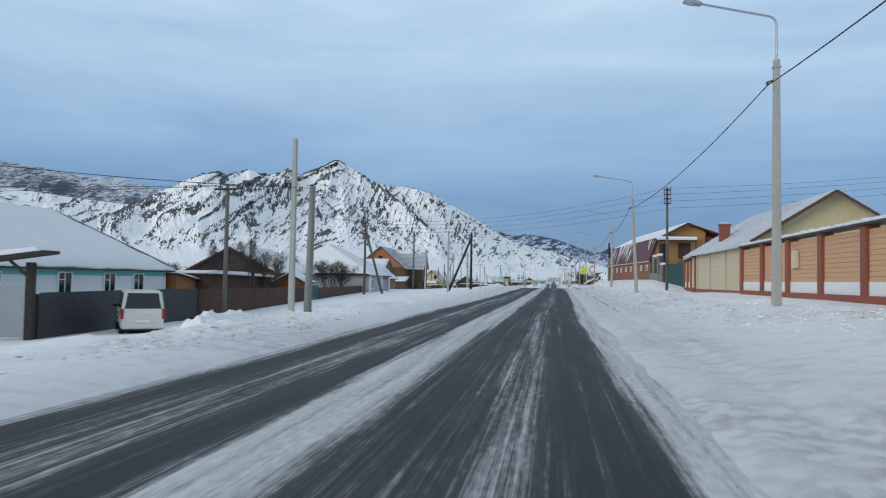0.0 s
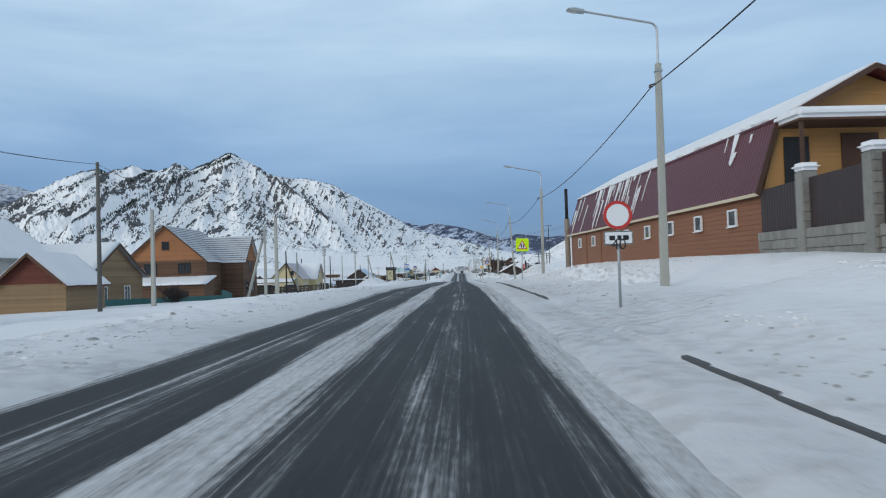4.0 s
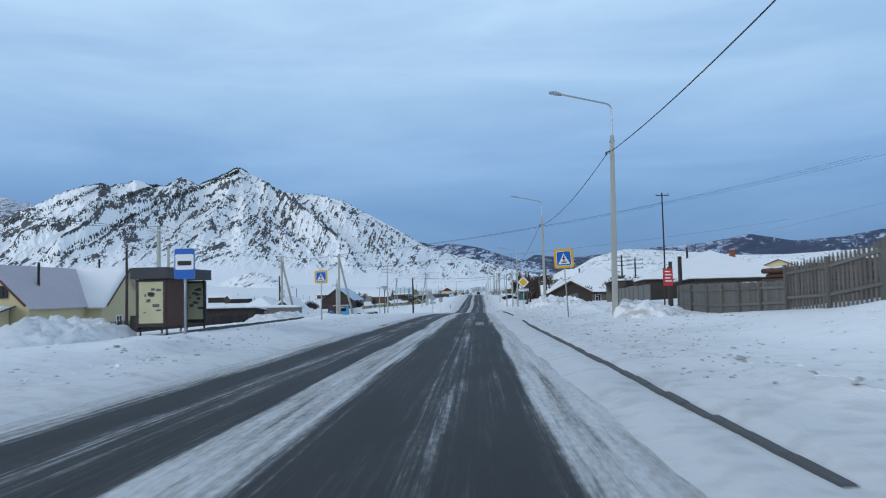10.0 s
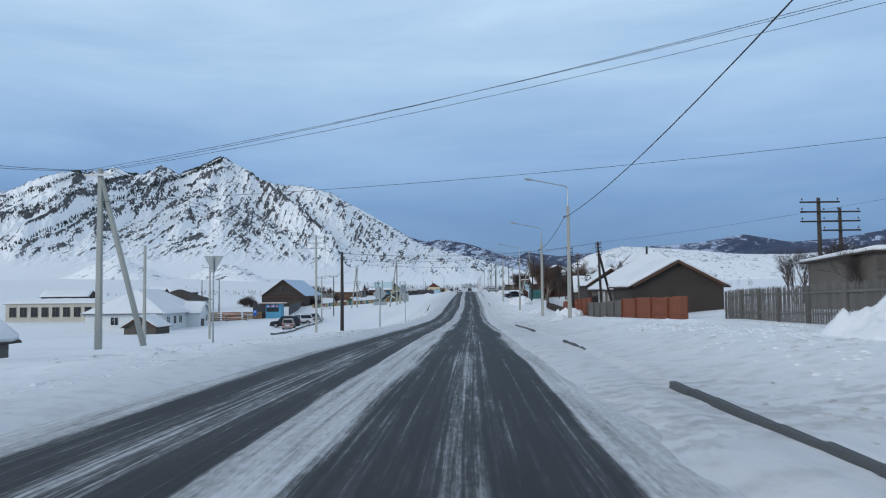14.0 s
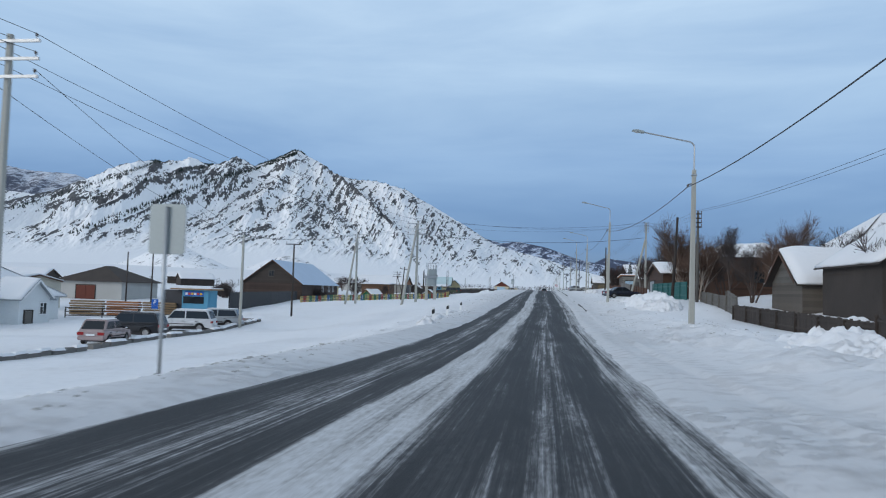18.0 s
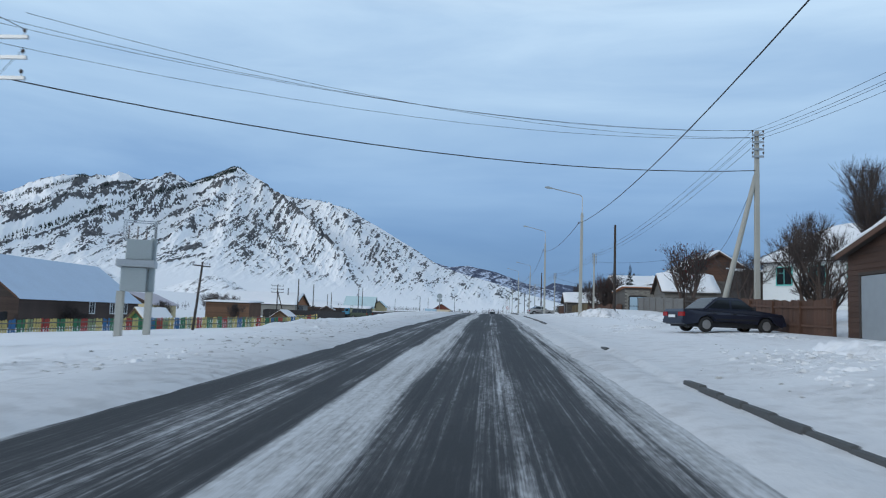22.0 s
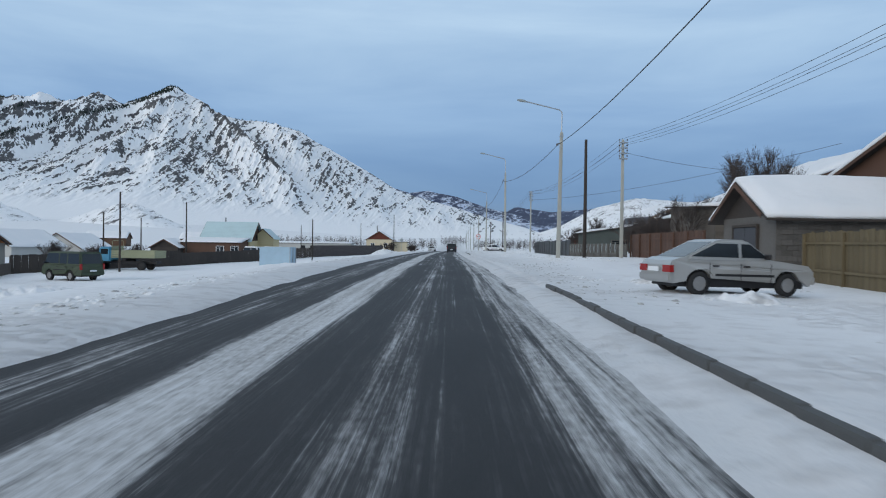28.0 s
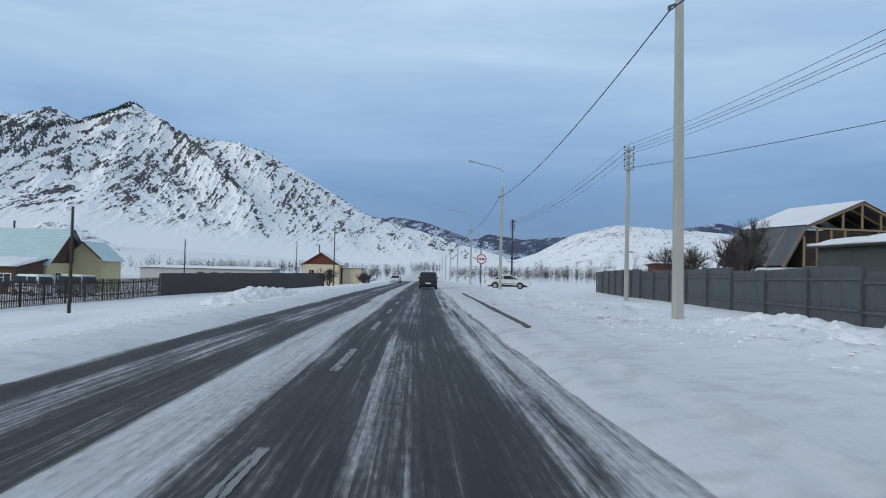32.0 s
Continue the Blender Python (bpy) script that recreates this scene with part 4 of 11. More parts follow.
def lamp_post_model():
    root = thing("street_lamp", 0, 0, -50, 0, "grey concrete street lamp post with a bent steel arm", "street lamp", "street lamps along the road")
    bm = bmesh.new()
    prism(bm, [(-0.13, -0.13), (0.13, -0.13), (0.13, 0.13), (-0.13, 0.13)], -0.6, 0.0, 2)
    for v in bm.verts:
        if v.co.z > -0.1:
            v.co.z = 7.5
            v.co.x *= 0.68
            v.co.y *= 0.68
    bmesh.ops.bevel(bm, geom=list(bm.edges), offset=0.022, segments=1, affect="EDGES")
    part("pole", bm, CONCRETE, root)
    bm = bmesh.new()
    curve = [(0, 0, 7.1), (0, 0, 8.55)]
    for k in range(1, 7):
        a = k / 6 * radians(78)
        curve.append((-0.28 * (1 - math.cos(a)), 0, 8.55 + 0.28 * math.sin(a)))
    curve.append((-2.35, 0, 9.26))
    tube(bm, curve, 0.036, 8)
    part("arm", bm, GALVANISED, root, "galvanised bent steel arm")
    bm = bmesh.new()
    prism(bm, [(-2.30, 9.20), (-2.30, 9.30), (-2.62, 9.38), (-2.86, 9.36), (-2.88, 9.30), (-2.55, 9.23)], -0.11, 0.11, 1)
    bmesh.ops.bevel(bm, geom=list(bm.edges), offset=0.02, segments=2, affect="EDGES")
    head = part("lamp_head", bm, SIGN_BACK, root, "flat grey lamp head")
    bm = bmesh.new()
    prism(bm, [(-2.58, 9.235), (-2.58, 9.215), (-2.84, 9.285), (-2.85, 9.305)], -0.08, 0.08, 1)
    part("lens", bm, LAMP_CLEAR, head, "clear lamp lens")
    bm = bmesh.new()
    box(bm, -0.115, 0.115, -0.115, 0.115, 7.22, 7.28)
    part("clamp", bm, GALVANISED, root)
    bm = bmesh.new()
    bar(bm, (-0.1, 0, 6.85), (-0.26, 0, 6.80), 0.05, 0.05)
    ball(bm, -0.27, 0, 6.76, 0.055, 1.3)
    part("insulator", bm, PORCELAIN, root, "dark insulator on a hook")
    return root


# x, y and the height of the concrete post's top
LAMPS = [(6.5, 24.6, 9.42), (5.8, 57.5, 8.65), (6.4, 90.0, 8.9), (6.25, 124.2, 8.6), (6.75, 161.8, 9.2), (6.4, 199.4, 9.25), (6.4, 235.5, 9.1), (6.2, 281.0, 7.05), (6.3, 300.5, 5.85), (6.45, 333.3, 5.8),
         (6.05, 374.0, 7.2), (6.5, 420.6, 8.05), (6.6, 460.6, 9.75), (7.0, 509.6, 9.0), (6.23, 547.4, 10.05), (5.85, 589.7, 9.2), (5.9, 630, 8.6), (5.9, 671, 8.2), (5.9, 712, 7.8), (5.9, 753, 7.4), (5.9, 795, 7.0)]
lamp_model = lamp_post_model()
LAMP_TILT = [0, -2.8, 0.5, 0.6, -3.4, 1.0, -0.4, 0, 0, 0.3, 0.5, 0.2, -0.5, 0.8, -0.5, 0.3, 0, 0, 0, 0, 0]
hooks = []
for (lx, ly, top_), tilt in zip(LAMPS, LAMP_TILT):
    z0 = min(top_ - 7.5, grounded(lx, ly) - 0.05)
    m = pose(lx, ly, z0, 0, tilt, random.uniform(-3, 3)) @ Matrix.Diagonal((1, 1, (top_ - z0) / 7.5, 1))
    copy_thing(lamp_model, m)
    hooks.append(m @ Vector((-0.27, 0, 6.7)))
hooks.insert(0, Vector((6.6, -12, hooks[0].z)))
for a, c in zip(hooks, hooks[1:]):
    cable(a, c, 0.016 * (c - a).length, 0.019, "lamp_cable", "thick twisted black cable from lamp post to lamp post", "lamp cable")


def remove_model(root):
    for o in (*root.children_recursive, root):
        bpy.data.objects.remove(o)


remove_model(lamp_model)


def power_pole(x, y, top, mat, kind="plain", base=None, r=0.11, turn=0.0, brace=None, label=None, lean=(0, 0), square=False):
    """kind: plain, arms (one cross-arm), ladder (several short arms), six (long arms), tee."""
    z = grounded(x, y) - 0.5 if base is None else base - 0.5
    h = top - z
    wooden = mat in (WOOD_DARK, WOOD_GREY)
    root = thing("power_pole", x, y, z, turn, label or (("dark tarred wooden" if mat is WOOD_DARK else "grey wooden" if wooden else "pale concrete") + " power pole standing in roadside snow"), "power pole", "power poles", lean)
    bm = bmesh.new()
    if square:
        prism(bm, [(-r, -r), (r, -r), (r, r), (-r, r)], 0, h, 2)
        for v in bm.verts:
            if v.co.z > h / 2:
                v.co.x *= 0.7
                v.co.y *= 0.7
        bmesh.ops.bevel(bm, geom=list(bm.edges), offset=0.02, segments=1, affect="EDGES")
    else:
        tube(bm, [(0, 0, 0), (0.01, 0.01, h * 0.5), (0, 0, h)], [r * 1.15, r, r * 0.8], 10)
    part("pole", bm, mat, root, smooth_faces=not square)
    tops = [Vector((0, 0, h - 0.1))]

    def arm(zz, half, name="cross_arm"):
        b2 = bmesh.new()
        box(b2, -half, half, -r - 0.09, -r, zz - 0.05, zz + 0.05)
        part(name, b2, WOOD_DARK if wooden else GALVANISED, root)
        for s in (-1, 1):
            b3 = bmesh.new()
            tube(b3, [(s * half * 0.9, -r - 0.045, zz + 0.05), (s * half * 0.9, -r - 0.045, zz + 0.14)], 0.012, 5)
            ball(b3, s * half * 0.9, -r - 0.045, zz + 0.2, 0.055, 1.3, 8)
            part("insulator", b3, PORCELAIN, root)
            tops.append(Vector((s * half * 0.9, -r - 0.045, zz + 0.24)))

    if kind == "arms":
        arm(h - 0.35, 0.75)
    elif kind == "tee":
        arm(h - 0.06, 0.85)
    elif kind == "ladder":
        for k in range(4):
            arm(h - 0.25 - 0.38 * k, 0.30)
    elif kind == "six":
        for k in range(3):
            arm(h - 0.3 - 0.62 * k, 1.25)
    if brace:
        bm = bmesh.new()
        tube(bm, [(brace[0], brace[1], 0.0), (0.05 * (1 if brace[0] > 0 else -1), 0, h * brace[2])], [r * 1.1, r * 0.9], 8)
        part("brace", bm, mat, root, "slanting brace leg", True)
    return root, [root.matrix_world @ t for t in tops]


# ---- fences ----
def fence(pts, height, mat, style="boards", width=0.16, label="", top=None, name="fence", sink=0.25, gap=None, thick=0.025, rail_mat=None, drop=0.0):
    """A run of fence through the points (x, y). style: boards, picket, sheet, rails."""
    gap = {"boards": 0.008, "picket": width * 0.8, "sheet": 0.0, "rails": 0}[style] if gap is None else gap
    x0, y0 = pts[0]
    root = thing(name, x0, y0, grounded(x0, y0), 0, label, "fence")
    inv = root.matrix_world.inverted()
    rail_mat = rail_mat or mat
    prof = [(-width / 2, 0), (width / 2, 0), (width / 2, 1), (-width / 2, 1)]
    if style == "picket":
        prof = [(-width / 2, 0), (width / 2, 0), (width / 2, 0.93), (0, 1), (-width / 2, 0.93)]
    verts = [(p[0], s * thick / 2, p[1]) for s in (-1, 1) for p in prof]
    n = len(prof)
    faces = [tuple(range(n)), tuple(range(2 * n - 1, n - 1, -1))] + [(i + n, (i + 1) % n + n, (i + 1) % n, i) for i in range(n)]
    if style == "sheet":
        # one profiled metal sheet with trapezoid ribs
        verts, faces, k = [], [], 0
        ribs = max(3, int(width / 0.18))
        for i in range(ribs * 4 + 1):
            u = -width / 2 + width * i / (ribs * 4)
            d = (0.0, 0.0, 0.022, 0.022)[i % 4]
            verts += [(u, d, 0), (u, d, 1)]
        for i in range(ribs * 4):
            faces.append((2 * i, 2 * i + 2, 2 * i + 3, 2 * i + 1))
    me = raw({"sheet": "sheet"}.get(style, "board"), verts, faces, mat)
    far_off = style != "sheet" and min(abs(p[0]) for p in pts) > 20.4
    fv, ff = [], []
    for (ax, ay), (bx, by) in zip(pts, pts[1:]):
        run, turn = math.hypot(bx - ax, by - ay), math.degrees(math.atan2(by - ay, bx - ax))
        step = width + gap
        num = max(1, int(run / step)) if style != "rails" else 0
        for k in range(num):
            f = (k + 0.5) / num
            x, y = ax + (bx - ax) * f, ay + (by - ay) * f
            g = grounded(x, y)
            t = (top(f) if callable(top) else top) if top is not None else g + height
            wob = 0 if style == "sheet" else random.uniform(-0.035, 0.035)
            lean = 0 if style == "sheet" else random.uniform(-1.2, 1.2)
            m = inv @ pose(x, y, g - sink, 0, lean, turn) @ Matrix.Diagonal((run / num / step, 1, max(0.3, t + wob - g + sink), 1))
            if far_off:
                o = len(fv)
                fv += [m @ Vector(v) for v in verts]
                ff += [tuple(i + o for i in f_) for f_ in faces]
            else:
                piece("sheet" if style == "sheet" else "board", me, root, m)
        posts = max(1, int(run / 2.6))
        pm = raw("post", [(sx * 0.05, sy * 0.05 + 0.08, z) for z in (0, 1) for sx, sy in ((-1, -1), (1, -1), (1, 1), (-1, 1))], [(0, 1, 5, 4), (1, 2, 6, 5), (2, 3, 7, 6), (3, 0, 4, 7), (4, 5, 6, 7)], rail_mat)
        for k in range(posts + 1):
            f = k / posts
            x, y = ax + (bx - ax) * f, ay + (by - ay) * f
            g = grounded(x, y)
            t = (top(f) if callable(top) else top) if top is not None else g + height
            piece("post", pm, root, inv @ pose(x, y, g - 0.4, 0, 0, turn) @ Matrix.Diagonal((1, 1, t - g + 0.4 - (0.06 if style != "rails" else 0), 1)))
        levels = (0.25, 0.78) if style != "rails" else (0.22, 0.58, 0.94)
        for lv in levels:
            for k in range(posts):
                pa, pb = [], []
                for f in (k / posts, (k + 1) / posts):
                    x, y = ax + (bx - ax) * f, ay + (by - ay) * f
                    g = grounded(x, y)
                    t = (top(f) if callable(top) else top) if top is not None else g + height
                    pa.append(Vector((x, y, g + (t - g) * lv)))
                bm = bmesh.new()
                off = Vector((math.sin(radians(turn)), -math.cos(radians(turn)), 0)) * (-0.045 if style != "rails" else 0.07)
                bar(bm, inv @ (pa[0] + off), inv @ (pa[1] + off), 0.04 if style == "rails" else 0.05, 0.09)
                part("rail", bm, rail_mat, root)
    if fv:
        boards = new("boarding", raw("boarding", fv, ff, mat))
        boards.parent = root
        boards["kind"] = "stuff"
    return root


# ---- houses ----
def window(parent, x, y, z, w, h, face, frame=WHITE_PAINT, cross=True, sill=True):
    """A framed window proud of a wall. face: the side, in the house's own axes, that it looks to: -y, +y, -x, +x."""
    turn = {"-y": 0, "+x": 90, "+y": 180, "-x": -90}[face]
    root = new("window")
    root.parent, root.matrix_basis = parent, pose(x, y, z, 0, 0, turn)
    bm = bmesh.new()
    t = 0.07
    for a in ((-w / 2 - t, -w / 2, -t, h + t), (w / 2, w / 2 + t, -t, h + t)):
        box(bm, a[0], a[1], -0.07, 0.02, a[2], a[3])
    for a in ((-t, 0), (h, h + t)):
        box(bm, -w / 2, w / 2, -0.07, 0.02, a[0], a[1])
    if cross:
        box(bm, -0.025, 0.025, -0.055, 0.02, 0, h)
        box(bm, -w / 2, -0.025, -0.05, 0.02, h * 0.66, h * 0.66 + 0.04)
    if sill:
        box(bm, -w / 2 - 0.1, w / 2 + 0.1, -0.14, -0.07, -t - 0.03, -t)
    part("frame", bm, frame, root)
    bm = bmesh.new()
    box(bm, -w / 2, w / 2, -0.02, 0.0, 0, h)
    part("pane", bm, GLASS, root, "dark glass pane")
    return root


def house(name, label, cx, cy, turn, length, span, eave, ridge, walls, roof, base=None, gable=None, over=0.45, snow=0.14, courses=0.0, windows=(), doors=(), chimneys=(), hip=0.0, knee=None,
          category="house", group="", ridge_at=0.0, snow_mat=None, plank=None, roof_step=0.0, rib_mat=None):
    """A house with its ridge along its own x. eave and ridge are heights in the world. hip: how far the ridge ends stand in; knee: (reach, height) of a broken slope."""
    g = min(grounded(cx + sx, cy + sy) for sx in (-span / 3, span / 3) for sy in (-span / 3, span / 3)) if base is None else base
    root = thing(name, cx, cy, g, turn, label, category, group)
    L, W, E, R = length / 2, span / 2, eave - g, ridge - g
    ry = ridge_at * W
    th = 0.2
    # walls, as four slabs butted at the corners
    for nm, b in (("wall", (-L, L, -W, -W + th)), ("wall", (-L, L, W - th, W)), ("wall", (-L, -L + th, -W + th, W - th)), ("wall", (L - th, L, -W + th, W - th))):
        bm = bmesh.new()
        box(bm, *b, -0.6, E)
        part(nm, bm, walls, root)
    slope_l, slope_r = [(-W, E), (ry, R)], [(ry, R), (W, E)]
    if knee:
        kx, kz = knee
        slope_l, slope_r = [(-W, E), (ry - kx, kz - g), (ry, R)], [(ry, R), (W, E)]
    outline = slope_l + slope_r[1:]
    if not hip:
        for s in (-1, 1):
            bm = bmesh.new()
            prism(bm, outline, s * (L - th), s * L, 0)
            part("gable", bm, gable or walls, root)
    # cladding: one plank after another on each long or gable wall
    if courses:
        mat = plank or walls
        rows = int(E / courses)
        for face, half, off in (("-y", L, W), ("+y", L, W), ("-x", W, L), ("+x", W, L)):
            me = raw("plank", [(-half, -0.025, 0.0), (half, -0.025, 0.0), (half, -0.012, courses * 0.96), (-half, -0.012, courses * 0.96), (-half, 0, 0.0), (half, 0, 0.0), (half, 0, courses * 0.96), (-half, 0, courses * 0.96)],
                     [(0, 1, 2, 3), (0, 4, 5, 1), (3, 2, 6, 7), (0, 3, 7, 4), (1, 5, 6, 2)], mat)
            turn_ = {"-y": 0, "+x": 90, "+y": 180, "-x": -90}[face]
            for k in range(rows):
                piece("plank", me, root, pose(0, 0, 0, 0, 0, turn_) @ Matrix.Translation((0, -off - 0.002, k * courses)))
        if not hip:
            # the gable boards, cut to the slope
            for s in (-1, 1):
                z = E
                while z < R - 0.05:
                    bm = bmesh.new()
                    z1 = min(z + courses * 0.95, R - 0.02)

                    def reach(zz, side):
                        o = outline if side < 0 else outline[::-1]
                        for (a, za), (c, zc) in zip(o, o[1:]):
                            if za <= zz <= zc:
                                return a + (c - a) * (zz - za) / max(zc - za, 1e-6)
                        return ry
                    a0, a1, c0, c1 = reach(z, -1), reach(z1, -1), reach(z, 1), reach(z1, 1)
                    x0, x1 = s * (L + 0.003), s * (L + 0.024)
                    vs = [bm.verts.new((xx, yy, zz)) for xx in (x0, x1) for yy, zz in ((a0, z), (c0, z), (c1, z1), (a1, z1))]
                    for f in ((4, 5, 6, 7), (0, 1, 5, 4), (3, 7, 6, 2), (0, 4, 7, 3), (1, 2, 6, 5)):
                        bm.faces.new([vs[i] for i in f])
                    z += courses
                    bmesh.ops.recalc_face_normals(bm, faces=bm.faces)
                    part("gable_board", bm, gable or mat, root)

    # roof: two slabs (or four faces of a hip), the snow on it, barge boards
    def lay(name_, lift, depth, mat, grow, parent, jag=0.0):
        bm = bmesh.new()
        Lo = L + over + grow

        def slab(sec):
            # sec: points from eave to ridge (y, z)
            ext = list(sec)
            (a, za), (c, zc) = ext[0], ext[1]
            d = math.hypot(c - a, zc - za)
            k = (over + grow) / max(d, 1e-6)
            ext[0] = (a - (c - a) * k, za - (zc - za) * k)
            n = max(8, int(Lo * 2 / 0.7)) if jag else 1
            pts_ = []
            for yy, zz in ext:
                pts_.append((yy, zz))
            if hip:
                ends = [1.0, (Lo - hip) / Lo]
            else:
                ends = [1.0] * len(pts_)
            grid = []
            if jag:
                # finer rows for a soft uneven blanket
                fine, fe = [], []
                for i in range(len(pts_) - 1):
                    for t in range(6):
                        f = t / 6
                        fine.append((pts_[i][0] + (pts_[i + 1][0] - pts_[i][0]) * f, pts_[i][1] + (pts_[i + 1][1] - pts_[i][1]) * f))
                        fe.append(ends[min(i, len(ends) - 1)] + (ends[min(i + 1, len(ends) - 1)] - ends[min(i, len(ends) - 1)]) * f)
                fine.append(pts_[-1])
                fe.append(ends[-1])
                pts2, ends2 = fine, fe
            else:
                pts2, ends2 = pts_, ends
            for i, (yy, zz) in enumerate(pts2):
                row = []
                for j in range(n + 1):
                    x = (-1 + 2 * j / n) * Lo * ends2[i]
                    row.append((x, yy, zz))
                grid.append(row)
            up, low = [], []
            for i, row in enumerate(grid):
                ur, lr = [], []
                for j, (x, yy, zz) in enumerate(row):
                    q = jag * (noise.noise(Vector((x * 0.9 + cx, yy * 0.9 + cy, 3.1))) + 0.5 * noise.noise(Vector((x * 2.3, yy * 2.3 + cx, 7.7))))
                    edge = i == 0 or j in (0, n)
                    dz = depth + q - (depth * 0.45 if edge and jag else 0)
                    dy = (q * 1.2 if i == 0 else 0) * (1 if yy < ry else -1)
                    ur.append(bm.verts.new((x, yy + dy, zz + lift + max(0.02, dz))))
                    lr.append(bm.verts.new((x, yy + dy, zz + lift)))
                up.append(ur)
                low.append(lr)
            for i in range(len(up) - 1):
                for j in range(n):
                    bm.faces.new((up[i][j], up[i][j + 1], up[i + 1][j + 1], up[i + 1][j]))
                    bm.faces.new((low[i][j], low[i + 1][j], low[i + 1][j + 1], low[i][j + 1]))
            for i in range(len(up) - 1):
                bm.faces.new((up[i][0], up[i + 1][0], low[i + 1][0], low[i][0]))
                bm.faces.new((up[i][n], low[i][n], low[i + 1][n], up[i + 1][n]))
            for j in range(n):
                bm.faces.new((up[0][j], low[0][j], low[0][j + 1], up[0][j + 1]))

        slab(slope_l)
        slab([(y_, z_) for y_, z_ in slope_r[::-1]])
        if hip:
            for s in (-1, 1):
                pr = [(s * (Lo - hip), ry, R + lift + depth), (s * Lo, -W - over - grow, E + lift + depth - (R - E) / W * (over + grow)), (s * Lo, W + over + grow, E + lift + depth - (R - E) / W * (over + grow))]
                vs = [bm.verts.new(p) for p in pr]
                bm.faces.new(vs if s < 0 else vs[::-1])
        bmesh.ops.recalc_face_normals(bm, faces=bm.faces)
        return part(name_, bm, mat, parent, smooth_faces=bool(jag))

    rf = lay("roof", 0.02, 0.07, roof, 0.0, root)
    if snow:
        ob = lay("snow_cover", 0.094, snow, snow_mat or ROOF_SNOW, -0.04, rf, jag=0.05 + snow * 0.22)
        ob["label"] = "thick blanket of snow"
    if roof_step:
        # standing seams or tile rows along the slope
        for sec in (slope_l, slope_r):
            (a, za), (c, zc) = (sec[0], sec[1]) if sec is slope_l else (sec[-1], sec[-2])
            n = int(math.hypot(c - a, zc - za) / roof_step)
            for k in range(n):
                f = k / n
                yy, zz = a + (c - a) * f, za + (zc - za) * f
                bm = bmesh.new()
                box(bm, -L - over, L + over, yy - 0.03, yy + 0.03, zz + 0.05, zz + 0.125)
                part("roof_rib", bm, rib_mat or roof, rf)
    for s in (-1, 1):
        if hip:
            break
        bm = bmesh.new()
        for (a, za), (c, zc) in zip(outline, outline[1:]):
            bar(bm, (s * (L + over + 0.02), a, za - 0.03), (s * (L + over + 0.02), c, zc - 0.03), 0.03, 0.17)
        part("barge_board", bm, WOOD_BROWN if walls is not WHITEWASH else WHITE_PAINT, rf)
    for wx, wz, ww, wh, face, *more in windows:
        fx, fy = {"-y": (wx, -W - 0.03), "+y": (wx, W + 0.03), "-x": (-L - 0.03, wx), "+x": (L + 0.03, wx)}[face]
        window(root, fx, fy, wz - g, ww, wh, face, *more)
    for dx, dw, dh, face, mat in doors:
        turn_ = {"-y": 0, "+x": 90, "+y": 180, "-x": -90}[face]
        fx, fy = {"-y": (dx, -W - 0.03), "+y": (dx, W + 0.03), "-x": (-L - 0.03, dx), "+x": (L + 0.03, dx)}[face]
        d = new("door")
        d.parent, d.matrix_basis = root, pose(fx, fy, 0.0, 0, 0, turn_)
        bm = bmesh.new()
        n = 2 if dw > 1.6 else 1
        for k in range(n):
            box(bm, -dw / 2 + k * dw / n + 0.02, -dw / 2 + (k + 1) * dw / n - 0.02, -0.06, 0.02, 0.02, dh - 0.03)
        part("leaf", bm, mat, d)
        bm = bmesh.new()
        for a in ((-dw / 2 - 0.1, -dw / 2, 0, dh + 0.1), (dw / 2, dw / 2 + 0.1, 0, dh + 0.1), (-dw / 2, dw / 2, dh, dh + 0.1)):
            box(bm, a[0], a[1], -0.09, 0.02, a[2], a[3])
        part("door_frame", bm, WOOD_DARK if mat is not PALE_BLUE else BLACK, d)
    for hx, hy, top, r, mat in chimneys:
        bm = bmesh.new()
        frac = 1 - abs(hy - ry) / W
        z0 = E + (R - E) * frac - 0.3
        if r > 0.2:
            box(bm, hx - r, hx + r, hy - r, hy + r, z0, top - g - 0.12)
            box(bm, hx - r - 0.05, hx + r + 0.05, hy - r - 0.05, hy + r + 0.05, top - g - 0.12, top - g)
        else:
            tube(bm, [(hx, hy, z0), (hx, hy, top - g)], r, 10)
        ch = part("chimney", bm, mat, root, "brick chimney" if r > 0.2 else "stove pipe")
        if r > 0.2:
            bm = bmesh.new()
            box(bm, hx - r, hx + r, hy - r, hy + r, top - g + 0.003, top - g + 0.1)
            bmesh.ops.bevel(bm, geom=list(bm.edges), offset=0.04, segments=2, affect="EDGES")
            part("snow_cap", bm, ROOF_SNOW, ch)
    return root


